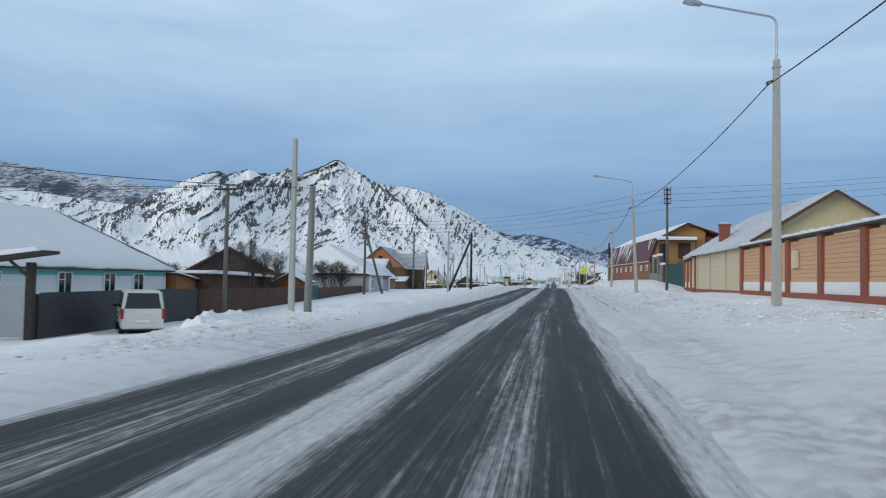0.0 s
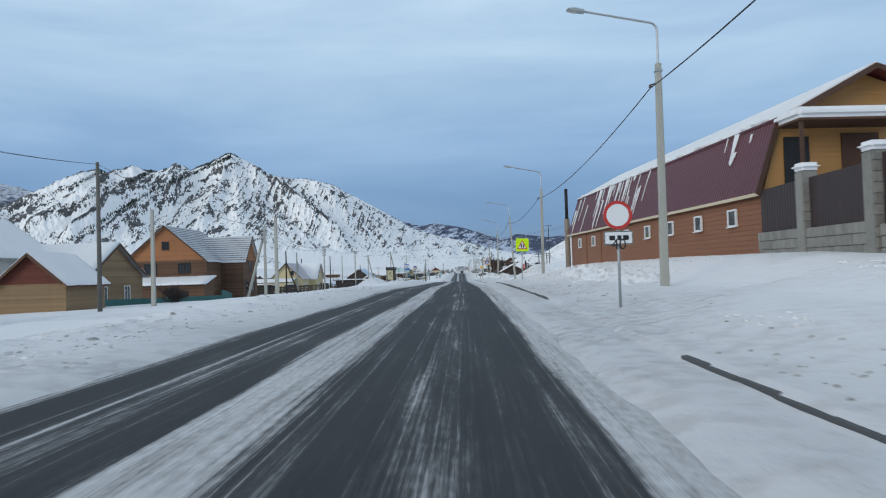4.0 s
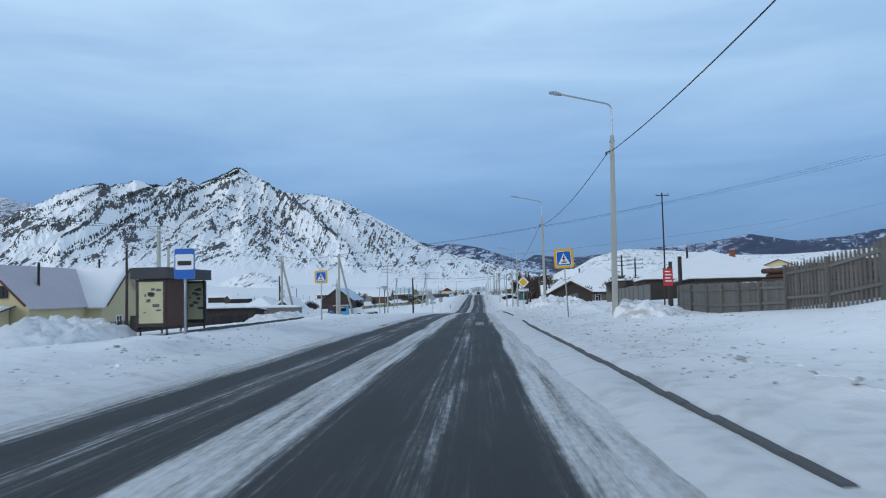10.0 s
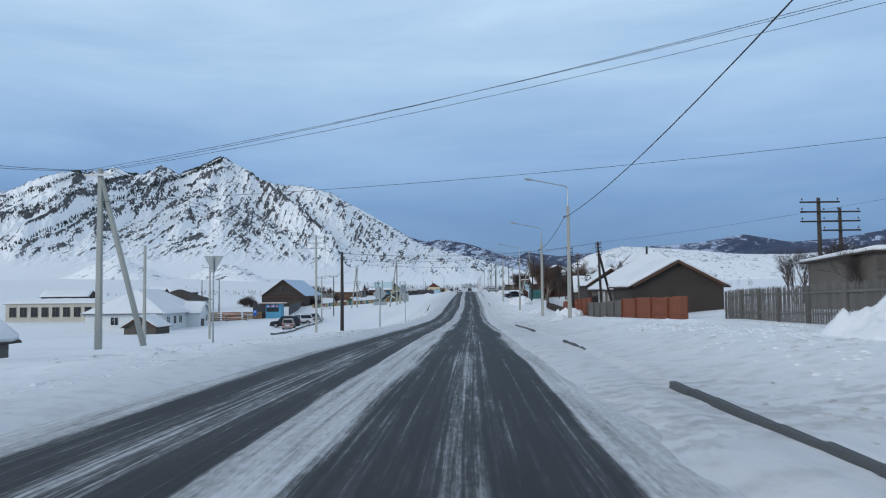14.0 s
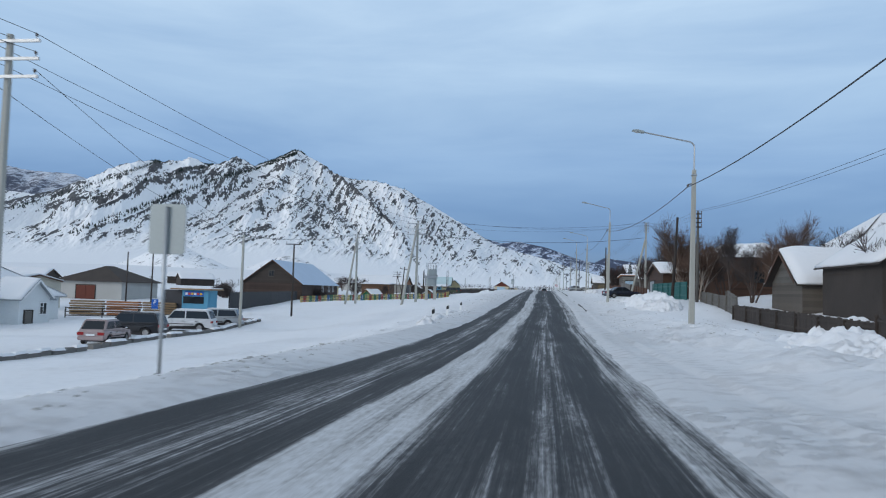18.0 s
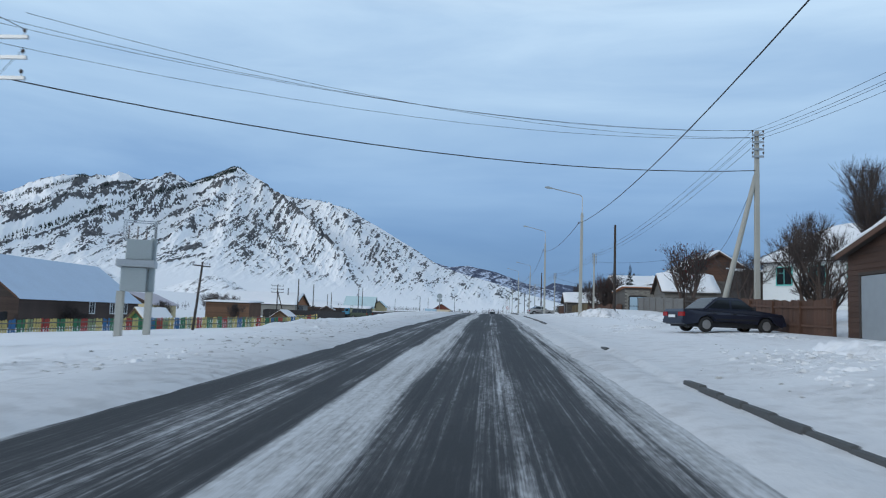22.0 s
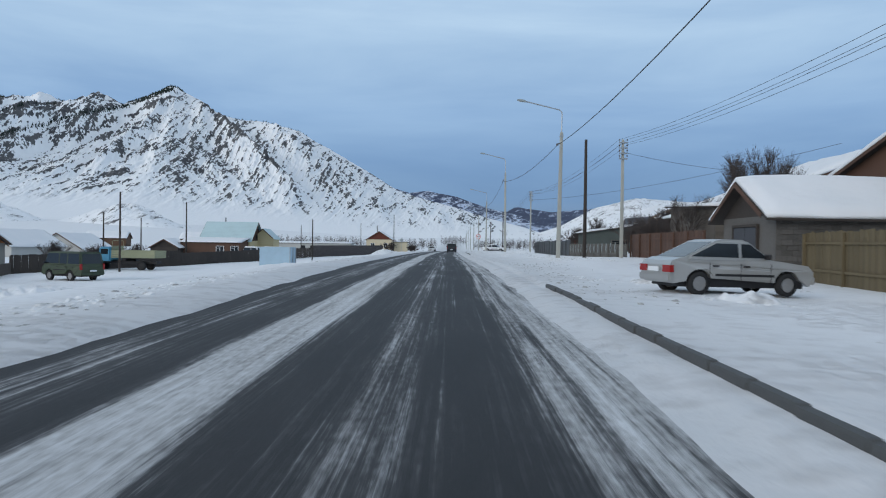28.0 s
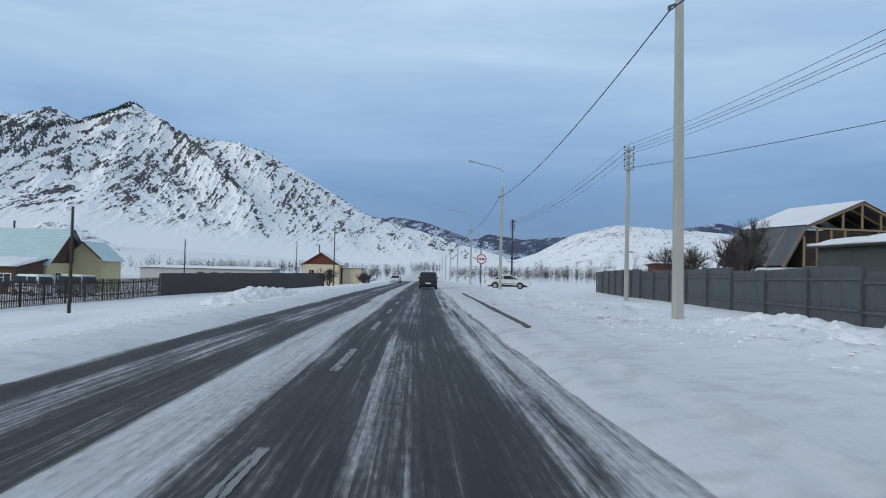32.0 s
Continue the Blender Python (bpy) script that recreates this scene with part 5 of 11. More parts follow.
def shed(name, label, x0, x1, y0, y1, z_near, z_far, walls, roof_mat=None, base=None, high="-y", snow=0.16, doors=(), windows=(), over=0.35, turn=0.0, courses=0.0, category="shed"):
    """A box with a one-way sloping roof. z_near: roof height at the -y (or -x) side, z_far at the other."""
    cx, cy = (x0 + x1) / 2, (y0 + y1) / 2
    g = grounded(cx, cy) if base is None else base
    root = thing(name, cx, cy, g, turn, label, category)
    L, W, th = (x1 - x0) / 2, (y1 - y0) / 2, 0.16
    a, c = z_near - g, z_far - g

    def lvl(x, y):
        f = (y + W) / (2 * W) if high == "-y" else (x + L) / (2 * L)
        return a + (c - a) * f

    def wall(px0, px1, py0, py1):
        bm = bmesh.new()
        vs = box(bm, px0, px1, py0, py1, -0.6, 1)
        for v in vs:
            if v.co.z > 0.5:
                v.co.z = lvl(v.co.x, v.co.y)
        part("wall", bm, walls, root)
    wall(-L, L, -W, -W + th)
    wall(-L, L, W - th, W)
    wall(-L, -L + th, -W + th, W - th)
    wall(L - th, L, -W + th, W - th)
    if courses:
        me = raw("plank", [(-L, -0.022, 0.0), (L, -0.022, 0.0), (L, -0.010, courses * 0.95), (-L, -0.010, courses * 0.95), (-L, 0, 0), (L, 0, 0), (L, 0, courses * 0.95), (-L, 0, courses * 0.95)],
                 [(0, 1, 2, 3), (0, 4, 5, 1), (3, 2, 6, 7), (0, 3, 7, 4), (1, 5, 6, 2)], walls)
        for k in range(int(min(a, c if high == "-x" else a) / courses)):
            piece("plank", me, root, Matrix.Translation((0, -W - 0.002, k * courses)))
    for nm, lift, d, mat, grow in (("roof", 0.0, 0.08, roof_mat or WOOD_DARK, 0.0), ("snow_cover", 0.084, snow, ROOF_SNOW, -0.03)):
        if d <= 0:
            continue
        bm = bmesh.new()
        nx, ny = (14, 8) if nm == "snow_cover" else (1, 1)
        X0, X1, Y0, Y1 = -L - over - grow, L + over + grow, -W - over - grow, W + over + grow
        top, low = [], []
        for i in range(ny + 1):
            tr, lr = [], []
            for j in range(nx + 1):
                x, y = X0 + (X1 - X0) * j / nx, Y0 + (Y1 - Y0) * i / ny
                edge = i in (0, ny) or j in (0, nx)
                q = 0.10 * noise.noise(Vector((x * 0.8 + cx, y * 0.8 + cy, 1.7))) if nx > 1 else 0
                z = lvl(x, y) + lift
                tr.append(bm.verts.new((x, y, z + max(0.02, d + q - (0.5 * d if edge and nx > 1 else 0)))))
                lr.append(bm.verts.new((x, y, z)))
            top.append(tr)
            low.append(lr)
        for i in range(ny):
            for j in range(nx):
                bm.faces.new((top[i][j], top[i][j + 1], top[i + 1][j + 1], top[i + 1][j]))
                bm.faces.new((low[i][j], low[i + 1][j], low[i + 1][j + 1], low[i][j + 1]))
            bm.faces.new((top[i][0], top[i + 1][0], low[i + 1][0], low[i][0]))
            bm.faces.new((top[i][nx], low[i][nx], low[i + 1][nx], top[i + 1][nx]))
        for j in range(nx):
            bm.faces.new((top[0][j], low[0][j], low[0][j + 1], top[0][j + 1]))
            bm.faces.new((top[ny][j], top[ny][j + 1], low[ny][j + 1], low[ny][j]))
        bmesh.ops.recalc_face_normals(bm, faces=bm.faces)
        if nm == "roof":
            rf = part(nm, bm, mat, root)
        else:
            part(nm, bm, mat, rf, "thick blanket of snow", True)
    for wx, wz, ww, wh, face, *more in windows:
        fx, fy = {"-y": (wx, -W - 0.03), "-x": (-L - 0.03, wx), "+x": (L + 0.03, wx)}[face]
        window(root, fx, fy, wz - g, ww, wh, face, *more)
    for dx, dw, dh, face, mat in doors:
        turn_ = {"-y": 0, "+x": 90, "-x": -90}[face]
        fx, fy = {"-y": (dx, -W - 0.03), "-x": (-L - 0.03, dx), "+x": (L + 0.03, dx)}[face]
        d = new("door")
        d.parent, d.matrix_basis = root, pose(fx, fy, 0.0, 0, 0, turn_)
        n = 2 if dw > 1.5 else 1
        for k in range(n):
            bm = bmesh.new()
            box(bm, -dw / 2 + k * dw / n + 0.03, -dw / 2 + (k + 1) * dw / n - 0.03, -0.06, 0.02, 0.02, dh - 0.03)
            part("leaf", bm, mat, d)
        bm = bmesh.new()
        for q in ((-dw / 2 - 0.08, -dw / 2, 0, dh + 0.08), (dw / 2, dw / 2 + 0.08, 0, dh + 0.08), (-dw / 2, dw / 2, dh, dh + 0.08), (-dw / 2, dw / 2, dh * 0.5, dh * 0.5 + 0.06)):
            box(bm, q[0], q[1], -0.09, -0.03, q[2], q[3])
        part("door_frame", bm, BLACK, d)
    return root


# ---- trees ----
def bare_tree_mesh(seed, height, spread, levels=5, forks=3, upright=0.5, trunk_r=0.12, stems=1, twig_r=0.006):
    rng = random.Random(seed)
    wood, twig = bmesh.new(), bmesh.new()
    tips = []

    def grow(p, d, length, r, level):
        n = 3 if r > 0.018 else 2
        pts, q, dd = [p], p, d.copy()
        for k in range(n):
            dd = (dd + Vector((rng.uniform(-1, 1), rng.uniform(-1, 1), rng.uniform(-0.4, 0.8) * upright)) * 0.16).normalized()
            q = q + dd * length / n
            pts.append(q)
        radii = [r, r * 0.88, r * 0.76, r * 0.62][:n + 1]
        tube(wood if r > 0.018 else twig, pts, radii, 7 if r > 0.05 else (5 if r > 0.018 else 3), caps=False)
        if level == 0:
            tips.append(q)
            return
        for k in range(forks + (1 if level <= 2 else 0)):
            f = rng.uniform(0.35, 1.0)
            at = pts[min(n, int(f * n))]
            side = Vector((rng.uniform(-1, 1), rng.uniform(-1, 1), rng.uniform(-0.25, 0.9) * (0.4 + upright))).normalized()
            nd = (dd * (0.55 + 0.5 * upright) + side * spread).normalized()
            grow(at, nd, length * rng.uniform(0.58, 0.80), max(twig_r, r * rng.uniform(0.42, 0.58)), level - 1)

    for s in range(stems):
        a = rng.uniform(0, 6.28)
        tilt = 0 if stems == 1 else 0.28
        d0 = Vector((math.cos(a) * tilt, math.sin(a) * tilt, 1)).normalized()
        grow(Vector((math.cos(a) * 0.15 * (stems > 1), math.sin(a) * 0.15 * (stems > 1), -0.2)), d0, height * rng.uniform(0.34, 0.42), trunk_r, levels)
    return wood, twig, tips


def tree_model(name, seed, height, label, category="tree", bark=BARK, twig_mat=TWIG, berries=0, **kw):
    wood, twig, tips = bare_tree_mesh(seed, height, **kw)
    grow_by = height / max(v.co.z for v in twig.verts)
    for v in (*wood.verts, *twig.verts):
        v.co *= grow_by
    tips = [p * grow_by for p in tips]
    root = thing(name, 0, 0, -60, 0, label, category)
    part("trunk", wood, bark, root, smooth_faces=True)
    part("crown", twig, twig_mat, root, "bare twigs")
    if berries:
        rng = random.Random(seed + 5)
        bm = bmesh.new()
        for p in rng.sample(tips, min(berries, len(tips))):
            r = rng.uniform(0.02, 0.048)
            bmesh.ops.create_icosphere(bm, subdivisions=1, radius=r, matrix=Matrix.Translation(p - Vector((0, 0, r))) @ Matrix.Diagonal((1, 1, 1.3, 1)))
        ob = part("dried_fruit", bm, BERRY, root, "dried dark red berry clusters")
        ob["kind"] = "stuff"
    return root


def plant(model, x, y, scale=1.0, turn=None, z=None, label=""):
    ob = copy_thing(model, pose(x, y, grounded(x, y) - 0.1 if z is None else z, 0, 0, random.uniform(0, 360) if turn is None else turn) @ Matrix.Diagonal((scale, scale, scale, 1)))
    if label:
        ob["label"] = label
    return ob


# ---- snow piles ----
def snow_pile(x, y, lx, ly, h, seed, label="ploughed snow pile beside the road", gritty=True, turn=0.0, lump=1.0):
    rel = Bumps(seed)
    U, V = np.meshgrid(np.linspace(-1, 1, int(min(90, 20 + lx * 14))), np.linspace(-1, 1, int(min(170, 20 + ly * 14))))
    rr = np.sqrt(U**2 + V**2) + 0.35 * (rel(U * 2 + 9, V * 2 + 9, 3) - 0.5)
    dome = np.clip(1 - rr**2, 0, 1) ** 0.8 * np.clip((1 - U**2) * 3, 0, 1) * np.clip((1 - V**2) * 3, 0, 1)
    a = radians(turn)
    X, Y = x + U * lx * math.cos(a) - V * ly * math.sin(a), y + U * lx * math.sin(a) + V * ly * math.cos(a)
    clod = np.maximum(rel(X * 2.1, Y * 2.1, 4, 0.62), 0.44) - 0.5
    Z = ground_z(X, Y) - 0.12 - 0.4 * np.clip(1 - dome * 6, 0, 1) + dome * h * (0.75 + 0.5 * rel(U * 3, V * 3, 2)) + lump * clod * 0.9 * np.clip(dome * 3, 0, 1) * min(0.6, h)
    return tagged(sheet("snowdrift", X, Y, Z, PILE_SNOW if gritty else SNOW), label, "snowdrift", "ploughed snowdrifts")


# ---- left of the road ----
house("white_house", "long whitewashed house with turquoise trim under deep snow", -34.8, 35.5, 90, 33, 12, 2.75, 6.3, WHITEWASH, WOOD_DARK, base=-0.7, hip=5.0, snow=0.30, over=0.55,
      windows=[(4.8, 1.05, 1.15, 1.25, "-y"), (9.3, 1.05, 1.15, 1.25, "-y"), (12.7, 1.05, 1.15, 1.25, "-y"), (-1, 1.05, 1.15, 1.25, "-y"), (-7, 1.05, 1.15, 1.25, "-y")])
bm = bmesh.new()
box(bm, -0.03, 0.0, -16.4, 16.4, -0.45, 0.0)
trim = part("trim", bm, TEAL_TRIM, None)
trim.location = (-28.76, 35.5, 2.62)
tagged(trim, "turquoise cornice board under the eaves", "trim", kind="structure")
shed("lean_to", "small orange plank lean-to beside the white house", -30.5, -28.2, 52.4, 55.5, 2.3, 1.9, WOOD_ORANGE, courses=0.16)

# the dark timber gateway
gate = thing("gateway", -20.4, 26.4, grounded(-20.4, 26.4), 12, "dark timber gateway with a grey metal gate and a slanting roof", "gate")
for gx_ in (-2.2, 0.0):
    bm = bmesh.new()
    box(bm, gx_ - 0.14, gx_ + 0.14, -0.14, 0.14, -0.4, 3.0)
    part("gate_post", bm, WOOD_DARK, gate)
bm = bmesh.new()
box(bm, -2.06, -0.14, -0.05, 0.0, 0.1, 2.1)
part("gate_leaf", bm, GREY_SHEET, gate, "grey sheet metal gate leaf")
bm = bmesh.new()
prism(bm, [(-3.2, 2.75), (0.75, 3.35), (0.75, 3.47), (-3.2, 2.87)], -0.7, 0.7, 1)
part("roof", bm, WOOD_DARK, gate)
bm = bmesh.new()
prism(bm, [(-3.2, 2.88), (0.55, 3.45), (0.4, 3.6), (-3.2, 3.12)], -0.66, 0.66, 1)
part("snow_cover", bm, ROOF_SNOW, gate)
bm = bmesh.new()
bar(bm, (0, -0.1, 2.4), (-0.75, -0.1, 3.05), 0.1, 0.1)
part("strut", bm, WOOD_DARK, gate)
fence([(-20.3, 26.8), (-21.2, 34.0), (-21.5, 42.5)], 1.5, BLACK_SHEET, "sheet", 1.2, "dark grey sheet metal fence with steel posts", top=1.5)
fence([(-21.4, 42.5), (-21.3, 61.5)], 1.2, WOOD_BROWN, "boards", 0.17, "weathered brown board fence", top=1.45)
fence([(-21.3, 61.5), (-20.9, 63.9)], 1.3, TEAL, "sheet", 1.2, "dark teal metal gate in the board fence", top=1.6, name="gate")
fence([(-20.9, 63.9), (-22.6, 82), (-23.8, 95.5)], 1.2, WOOD_BROWN, "boards", 0.17, "long weathered brown board fence", top=1.4)
house("dark_gable_house", "brown log house with a dark plank gable and snowy roof", -31.8, 75.2, 90, 10.5, 9.2, 2.75, 5.1, LOG, WOOD_DARK, base=0.0, gable=WOOD_DARK, snow=0.2, courses=0.2,
      windows=[(-1.5, 1.0, 0.9, 1.1, "-y"), (-3.2, 1.0, 0.9, 1.1, "-y")], chimneys=[(2.5, 0.8, 6.0, 0.09, BLACK)])
shed("outbuilding", "long low brown outbuilding under a flat blanket of snow", -32.5, -27.2, 55.8, 68.5, 2.35, 2.15, WOOD_BROWN, snow=0.3)
house("porch", "small orange plank porch with a snowy gable roof", -25.6, 71.0, 90, 2.6, 2.6, 1.9, 2.6, WOOD_ORANGE, WOOD_DARK, base=0.0, courses=0.15, snow=0.12, category="porch")
house("grey_cottage", "pale grey two-storey cottage with a steep snowy roof", -38.5, 124, 90, 9, 8.5, 4.6, 7.7, GREY_WALL, GREY_SHEET, base=-0.2, snow=0.14, windows=[(-1.3, 4.0, 0.9, 1.2, "-x"), (1.3, 4.0, 0.9, 1.2, "-x"), (2.5, 1.3, 1, 1.2, "-y"), (-1, 1.3, 1, 1.2, "-y")])
house("white_garage", "white-framed garage house with a grey metal door and deep snowy roof", -28.6, 93.4, 90, 11, 12.4, 2.75, 6.2, GREY_WALL, WOOD_DARK, base=-0.1, snow=0.24, hip=4.0,
      doors=[(3.0, 3.0, 2.35, "-y", GREY_SHEET)], windows=[(-3.5, 1.1, 1, 1.0, "-y")])
for yy in (88.2, 94.2, 98.6):
    bm = bmesh.new()
    box(bm, -0.22, 0.0, -0.25, 0.25, 0, 2.75)
    ob = part("pilaster", bm, WHITE_PAINT, None)
    ob.location = (-22.14, yy, -0.05)
    tagged(ob, "white painted pilaster of the garage wall", "trim", kind="structure")
house("brown_cabin", "small brown plank cabin with a pointed gable", -28.0, 116.5, 90, 5.2, 4.6, 2.45, 4.4, WOOD_TAN, WOOD_BROWN, base=-0.4, gable=WOOD_RED, courses=0.16, snow=0.10)
house("tan_house", "tan plank house with a grey snow-dusted metal roof", -36.5, 128.5, 0, 14.5, 10.5, 2.9, 5.6, WOOD_TAN, GREY_SHEET, base=-0.5, courses=0.2, snow=0.09, windows=[(-2.2, 0.9, 0.95, 1.1, "+x"), (2.0, 0.9, 0.95, 1.1, "+x")])
fence([(-28.0, 118.4), (-26.8, 149), (-28.5, 158)], 1.3, TEAL, "sheet", 1.1, "low dark teal metal fence half buried in snow", top=lambda f: 1.15 - 0.6 * f)
# the two-winged timber house
FROST_ROOF = paint("frosted_metal_tiles", (0.56, 0.58, 0.61), 0.7, vary=0.25, grain=2)
house("timber_house", "large unfinished log house with an orange plank gable and frosted roof", -38.2, 168.0, 90, 12.5, 10.6, 4.9, 9.4, LOG, FROST_ROOF, base=-0.9, gable=WOOD_ORANGE, courses=0.22, snow=0.0, roof_step=0.42, rib_mat=WOOD_GREY, over=0.5,
      windows=[(-2.4, 3.3, 1.5, 1.2, "-x", WOOD_DARK), (2.0, 3.3, 1.5, 1.2, "-x", WOOD_DARK), (0.0, 6.4, 0.8, 0.9, "-x", WOOD_DARK), (-3.2, 0.6, 1.1, 1.1, "-x", WOOD_DARK)])
house("timber_wing", "log wing with an orange gable and black unglazed windows", -33.4, 170.6, 0, 7.2, 6.6, 4.8, 8.15, LOG, FROST_ROOF, base=-0.9, gable=WOOD_ORANGE, courses=0.22, snow=0.0, roof_step=0.42, rib_mat=WOOD_GREY,
      windows=[(-0.1, 3.5, 0.95, 1.2, "+x", WOOD_DARK), (1.1, 0.6, 1.15, 1.2, "+x", WOOD_DARK), (-1.8, 0.6, 1.15, 1.2, "+x", WOOD_DARK)])
shed("timber_porch", "open log veranda with a long snow-covered roof", -44.5, -32.0, 158.2, 161.6, 1.75, 2.55, LOG, snow=0.24, courses=0.22, windows=[(-2.5, 0.3, 1.1, 0.8, "-y", WOOD_DARK), (3.5, 0.0, 1.3, 0.9, "-y", WOOD_DARK)])
fence([(-31.5, 174.6), (-27.5, 186), (-26.0, 193.5)], 1.25, WOOD_DARK, "rails", 0.1, "open dark timber rail fence in snow")
fence([(-26.0, 193.5), (-36, 195.5)], 1.15, WOOD_DARK, "rails", 0.1, "open dark timber rail fence in snow")
shed("dark_shed", "low dark timber shed behind the rail fence", -41, -34, 196, 200, 0.9, 0.7, WOOD_DARK, snow=0.2)
# yellow house
house("yellow_house", "pale yellow house with brown trim and a frosted lilac roof", -36.0, 228.2, 90, 19.5, 6.3, 1.9, 5.0, YELLOW_WALL, LILAC_ROOF, base=-1.5, snow=0.0, over=0.4,
      windows=[(2.4, -0.6, 0.9, 1.35, "-y"), (-6.2, -0.6, 0.9, 1.35, "-y"), (-1.2, 2.6, 0.6, 0.75, "-x", WOOD_DARK), (8.2, -0.6, 0.9, 1.35, "-y")], chimneys=[(-6.0, -1.6, 5.3, 0.1, BLACK), (7.5, 0.5, 6.2, 0.1, BLACK)], doors=[(6.0, 1.0, 2.1, "-y", WOOD_BROWN)])
house("yellow_wing", "yellow cross gable with snow on its roof", -34.0, 230.6, 0, 5.0, 8.2, 1.75, 4.95, YELLOW_WALL, LILAC_ROOF, base=-1.5, snow=0.06, windows=[(-1.2, -0.5, 0.9, 1.3, "+x")], doors=[(1.6, 0.9, 2.1, "+x", WOOD_BROWN)])
for yy in (0.0,):
    bm = bmesh.new()
    box(bm, -0.08, 0.08, -0.02, 0.0, 0, 6.5)
    ob = part("trim", bm, WOOD_BROWN, None)
    ob.location = (-36.0, 218.4, -1.45)
    tagged(ob, "brown vertical cover strip on the yellow gable", "trim", kind="structure")
shed("yellow_porch", "low yellow entrance porch with a snowy roof", -41.5, -34.2, 215.2, 218.2, 1.2, 1.8, YELLOW_WALL, base=-1.5, snow=0.12, windows=[(0.2, -0.3, 0.55, 0.8, "-y", WOOD_DARK)], doors=[(2.8, 0.95, 2.0, "-y", WOOD_BROWN)])
fence([(-40, 197.5), (-30, 199.0), (-22.0, 201.5), (-21.2, 213), (-20.6, 226)], 1.25, WOOD_DARK, "picket", 0.13, "dark weathered picket fence in deep snow")
house("far_white_house", "low whitewashed house with small windows", -44, 262, 90, 14, 7, 0.7, 2.4, WHITEWASH, WOOD_DARK, base=-2.6, snow=0.2, windows=[(-4.5, -1.0, 0.8, 1.0, "-y"), (-2, -1.0, 0.8, 1.0, "-y"), (1, -1.0, 0.8, 1.0, "-y"), (4, -1.0, 0.8, 1.0, "-y")])
shed("board_shed", "dark open-fronted board shed with snow on top", -30.5, -24.5, 246, 250, 0.9, 0.6, WOOD_DARK, snow=0.25)
shed("board_shed", "dark board shed half buried in snow", -37, -32, 240, 244, 0.4, 0.2, WOOD_DARK, snow=0.3)
# bus shelter
stop = thing("bus_shelter", -12.1, 194.7, grounded(-12.1, 194.7), 0, "brown bus shelter with a flat dark roof and poster end wall", "bus shelter")
for nm, b, mt, lb in (("back_wall", (-1.05, -0.98, -2.3, 2.3, 0.25, 2.25), BROWN_SHEET, ""), ("end_wall", (-0.98, 0.75, -2.3, -2.24, 0.35, 2.25), BROWN_SHEET, ""), ("end_wall", (-0.98, 0.75, 2.24, 2.3, 0.35, 2.25), BROWN_SHEET, ""),
                      ("front_panel", (0.72, 0.78, -2.24, -0.1, 0.35, 2.25), WOOD_BROWN, "brown front panel"), ("roof", (-1.25, 1.0, -2.5, 2.5, 2.27, 2.72), BLACK_SHEET, "flat dark roof fascia")):
    bm = bmesh.new()
    box(bm, *b)
    part(nm, bm, mt, stop, lb)
for px_, py_ in ((-0.9, -2.1), (0.7, -2.1), (-0.9, 2.1), (0.7, 2.1), (-0.9, 0), (0.7, 0)):
    bm = bmesh.new()
    box(bm, px_ - 0.04, px_ + 0.04, py_ - 0.04, py_ + 0.04, -0.3, 2.27)
    part("post", bm, BLACK, stop)
bm = bmesh.new()
box(bm, -0.95, -0.5, -2.1, 2.1, 0.42, 0.48)
part("bench", bm, WOOD_BROWN, stop)
stop.matrix_world = stop.matrix_world @ Matrix.Diagonal((0.64, 0.92, 0.95, 1))
POSTER = paint("faded_cream_poster", (0.60, 0.55, 0.33), 0.6, vary=0.12, grain=0.8)
for yy, dy in ((-2.31, -1), (2.23, -1)):
    bm = bmesh.new()
    box(bm, -0.85, 0.6, yy - 0.012, yy - 0.002, 0.5, 2.15)
    pn = part("poster", bm, POSTER, stop, "faded cream poster panel")
    for k in range(11):
        bm = bmesh.new()
        bx, bz = random.uniform(-0.55, 0.2), random.uniform(0.75, 1.85)
        box(bm, bx, bx + random.uniform(0.12, 0.45), yy - 0.017, yy - 0.013, bz, bz + random.uniform(0.04, 0.13))
        part("print", bm, WOOD_GREY, pn)
fence([(-19.5, 206), (-15.0, 213.5)], 0.55, WOOD_DARK, "boards", 0.2, "low dark board edging in snow")
shed("ruined_wall", "low broken concrete wall topped with snow", -27, -20.8, 252.2, 253.0, 0.75, 0.75, CONCRETE_PANEL, CONCRETE_PANEL, snow=0.3, over=0.05, category="wall")
bm = bmesh.new()
prism(bm, [(-3.2, 0), (3.2, 0), (2.6, 0.55), (1.4, 0.9), (-1.4, 0.9), (-2.6, 0.55)], -1.0, 1.0, 1)
ob = part("overturned_boat", bm, WOOD_GREY, None)
ob.matrix_world = pose(-17.4, 233.5, grounded(-17.4, 233.5) - 0.2, 0, 0, 38)
tagged(ob, "grey upturned wooden hull half buried in snow", "boat")
house("snowy_cellar", "low cellar hut completely covered in snow", -24.5, 262, 90, 7, 5, -0.5, 1.5, WOOD_GREY, WOOD_DARK, snow=0.45, base=-1.6, category="hut")
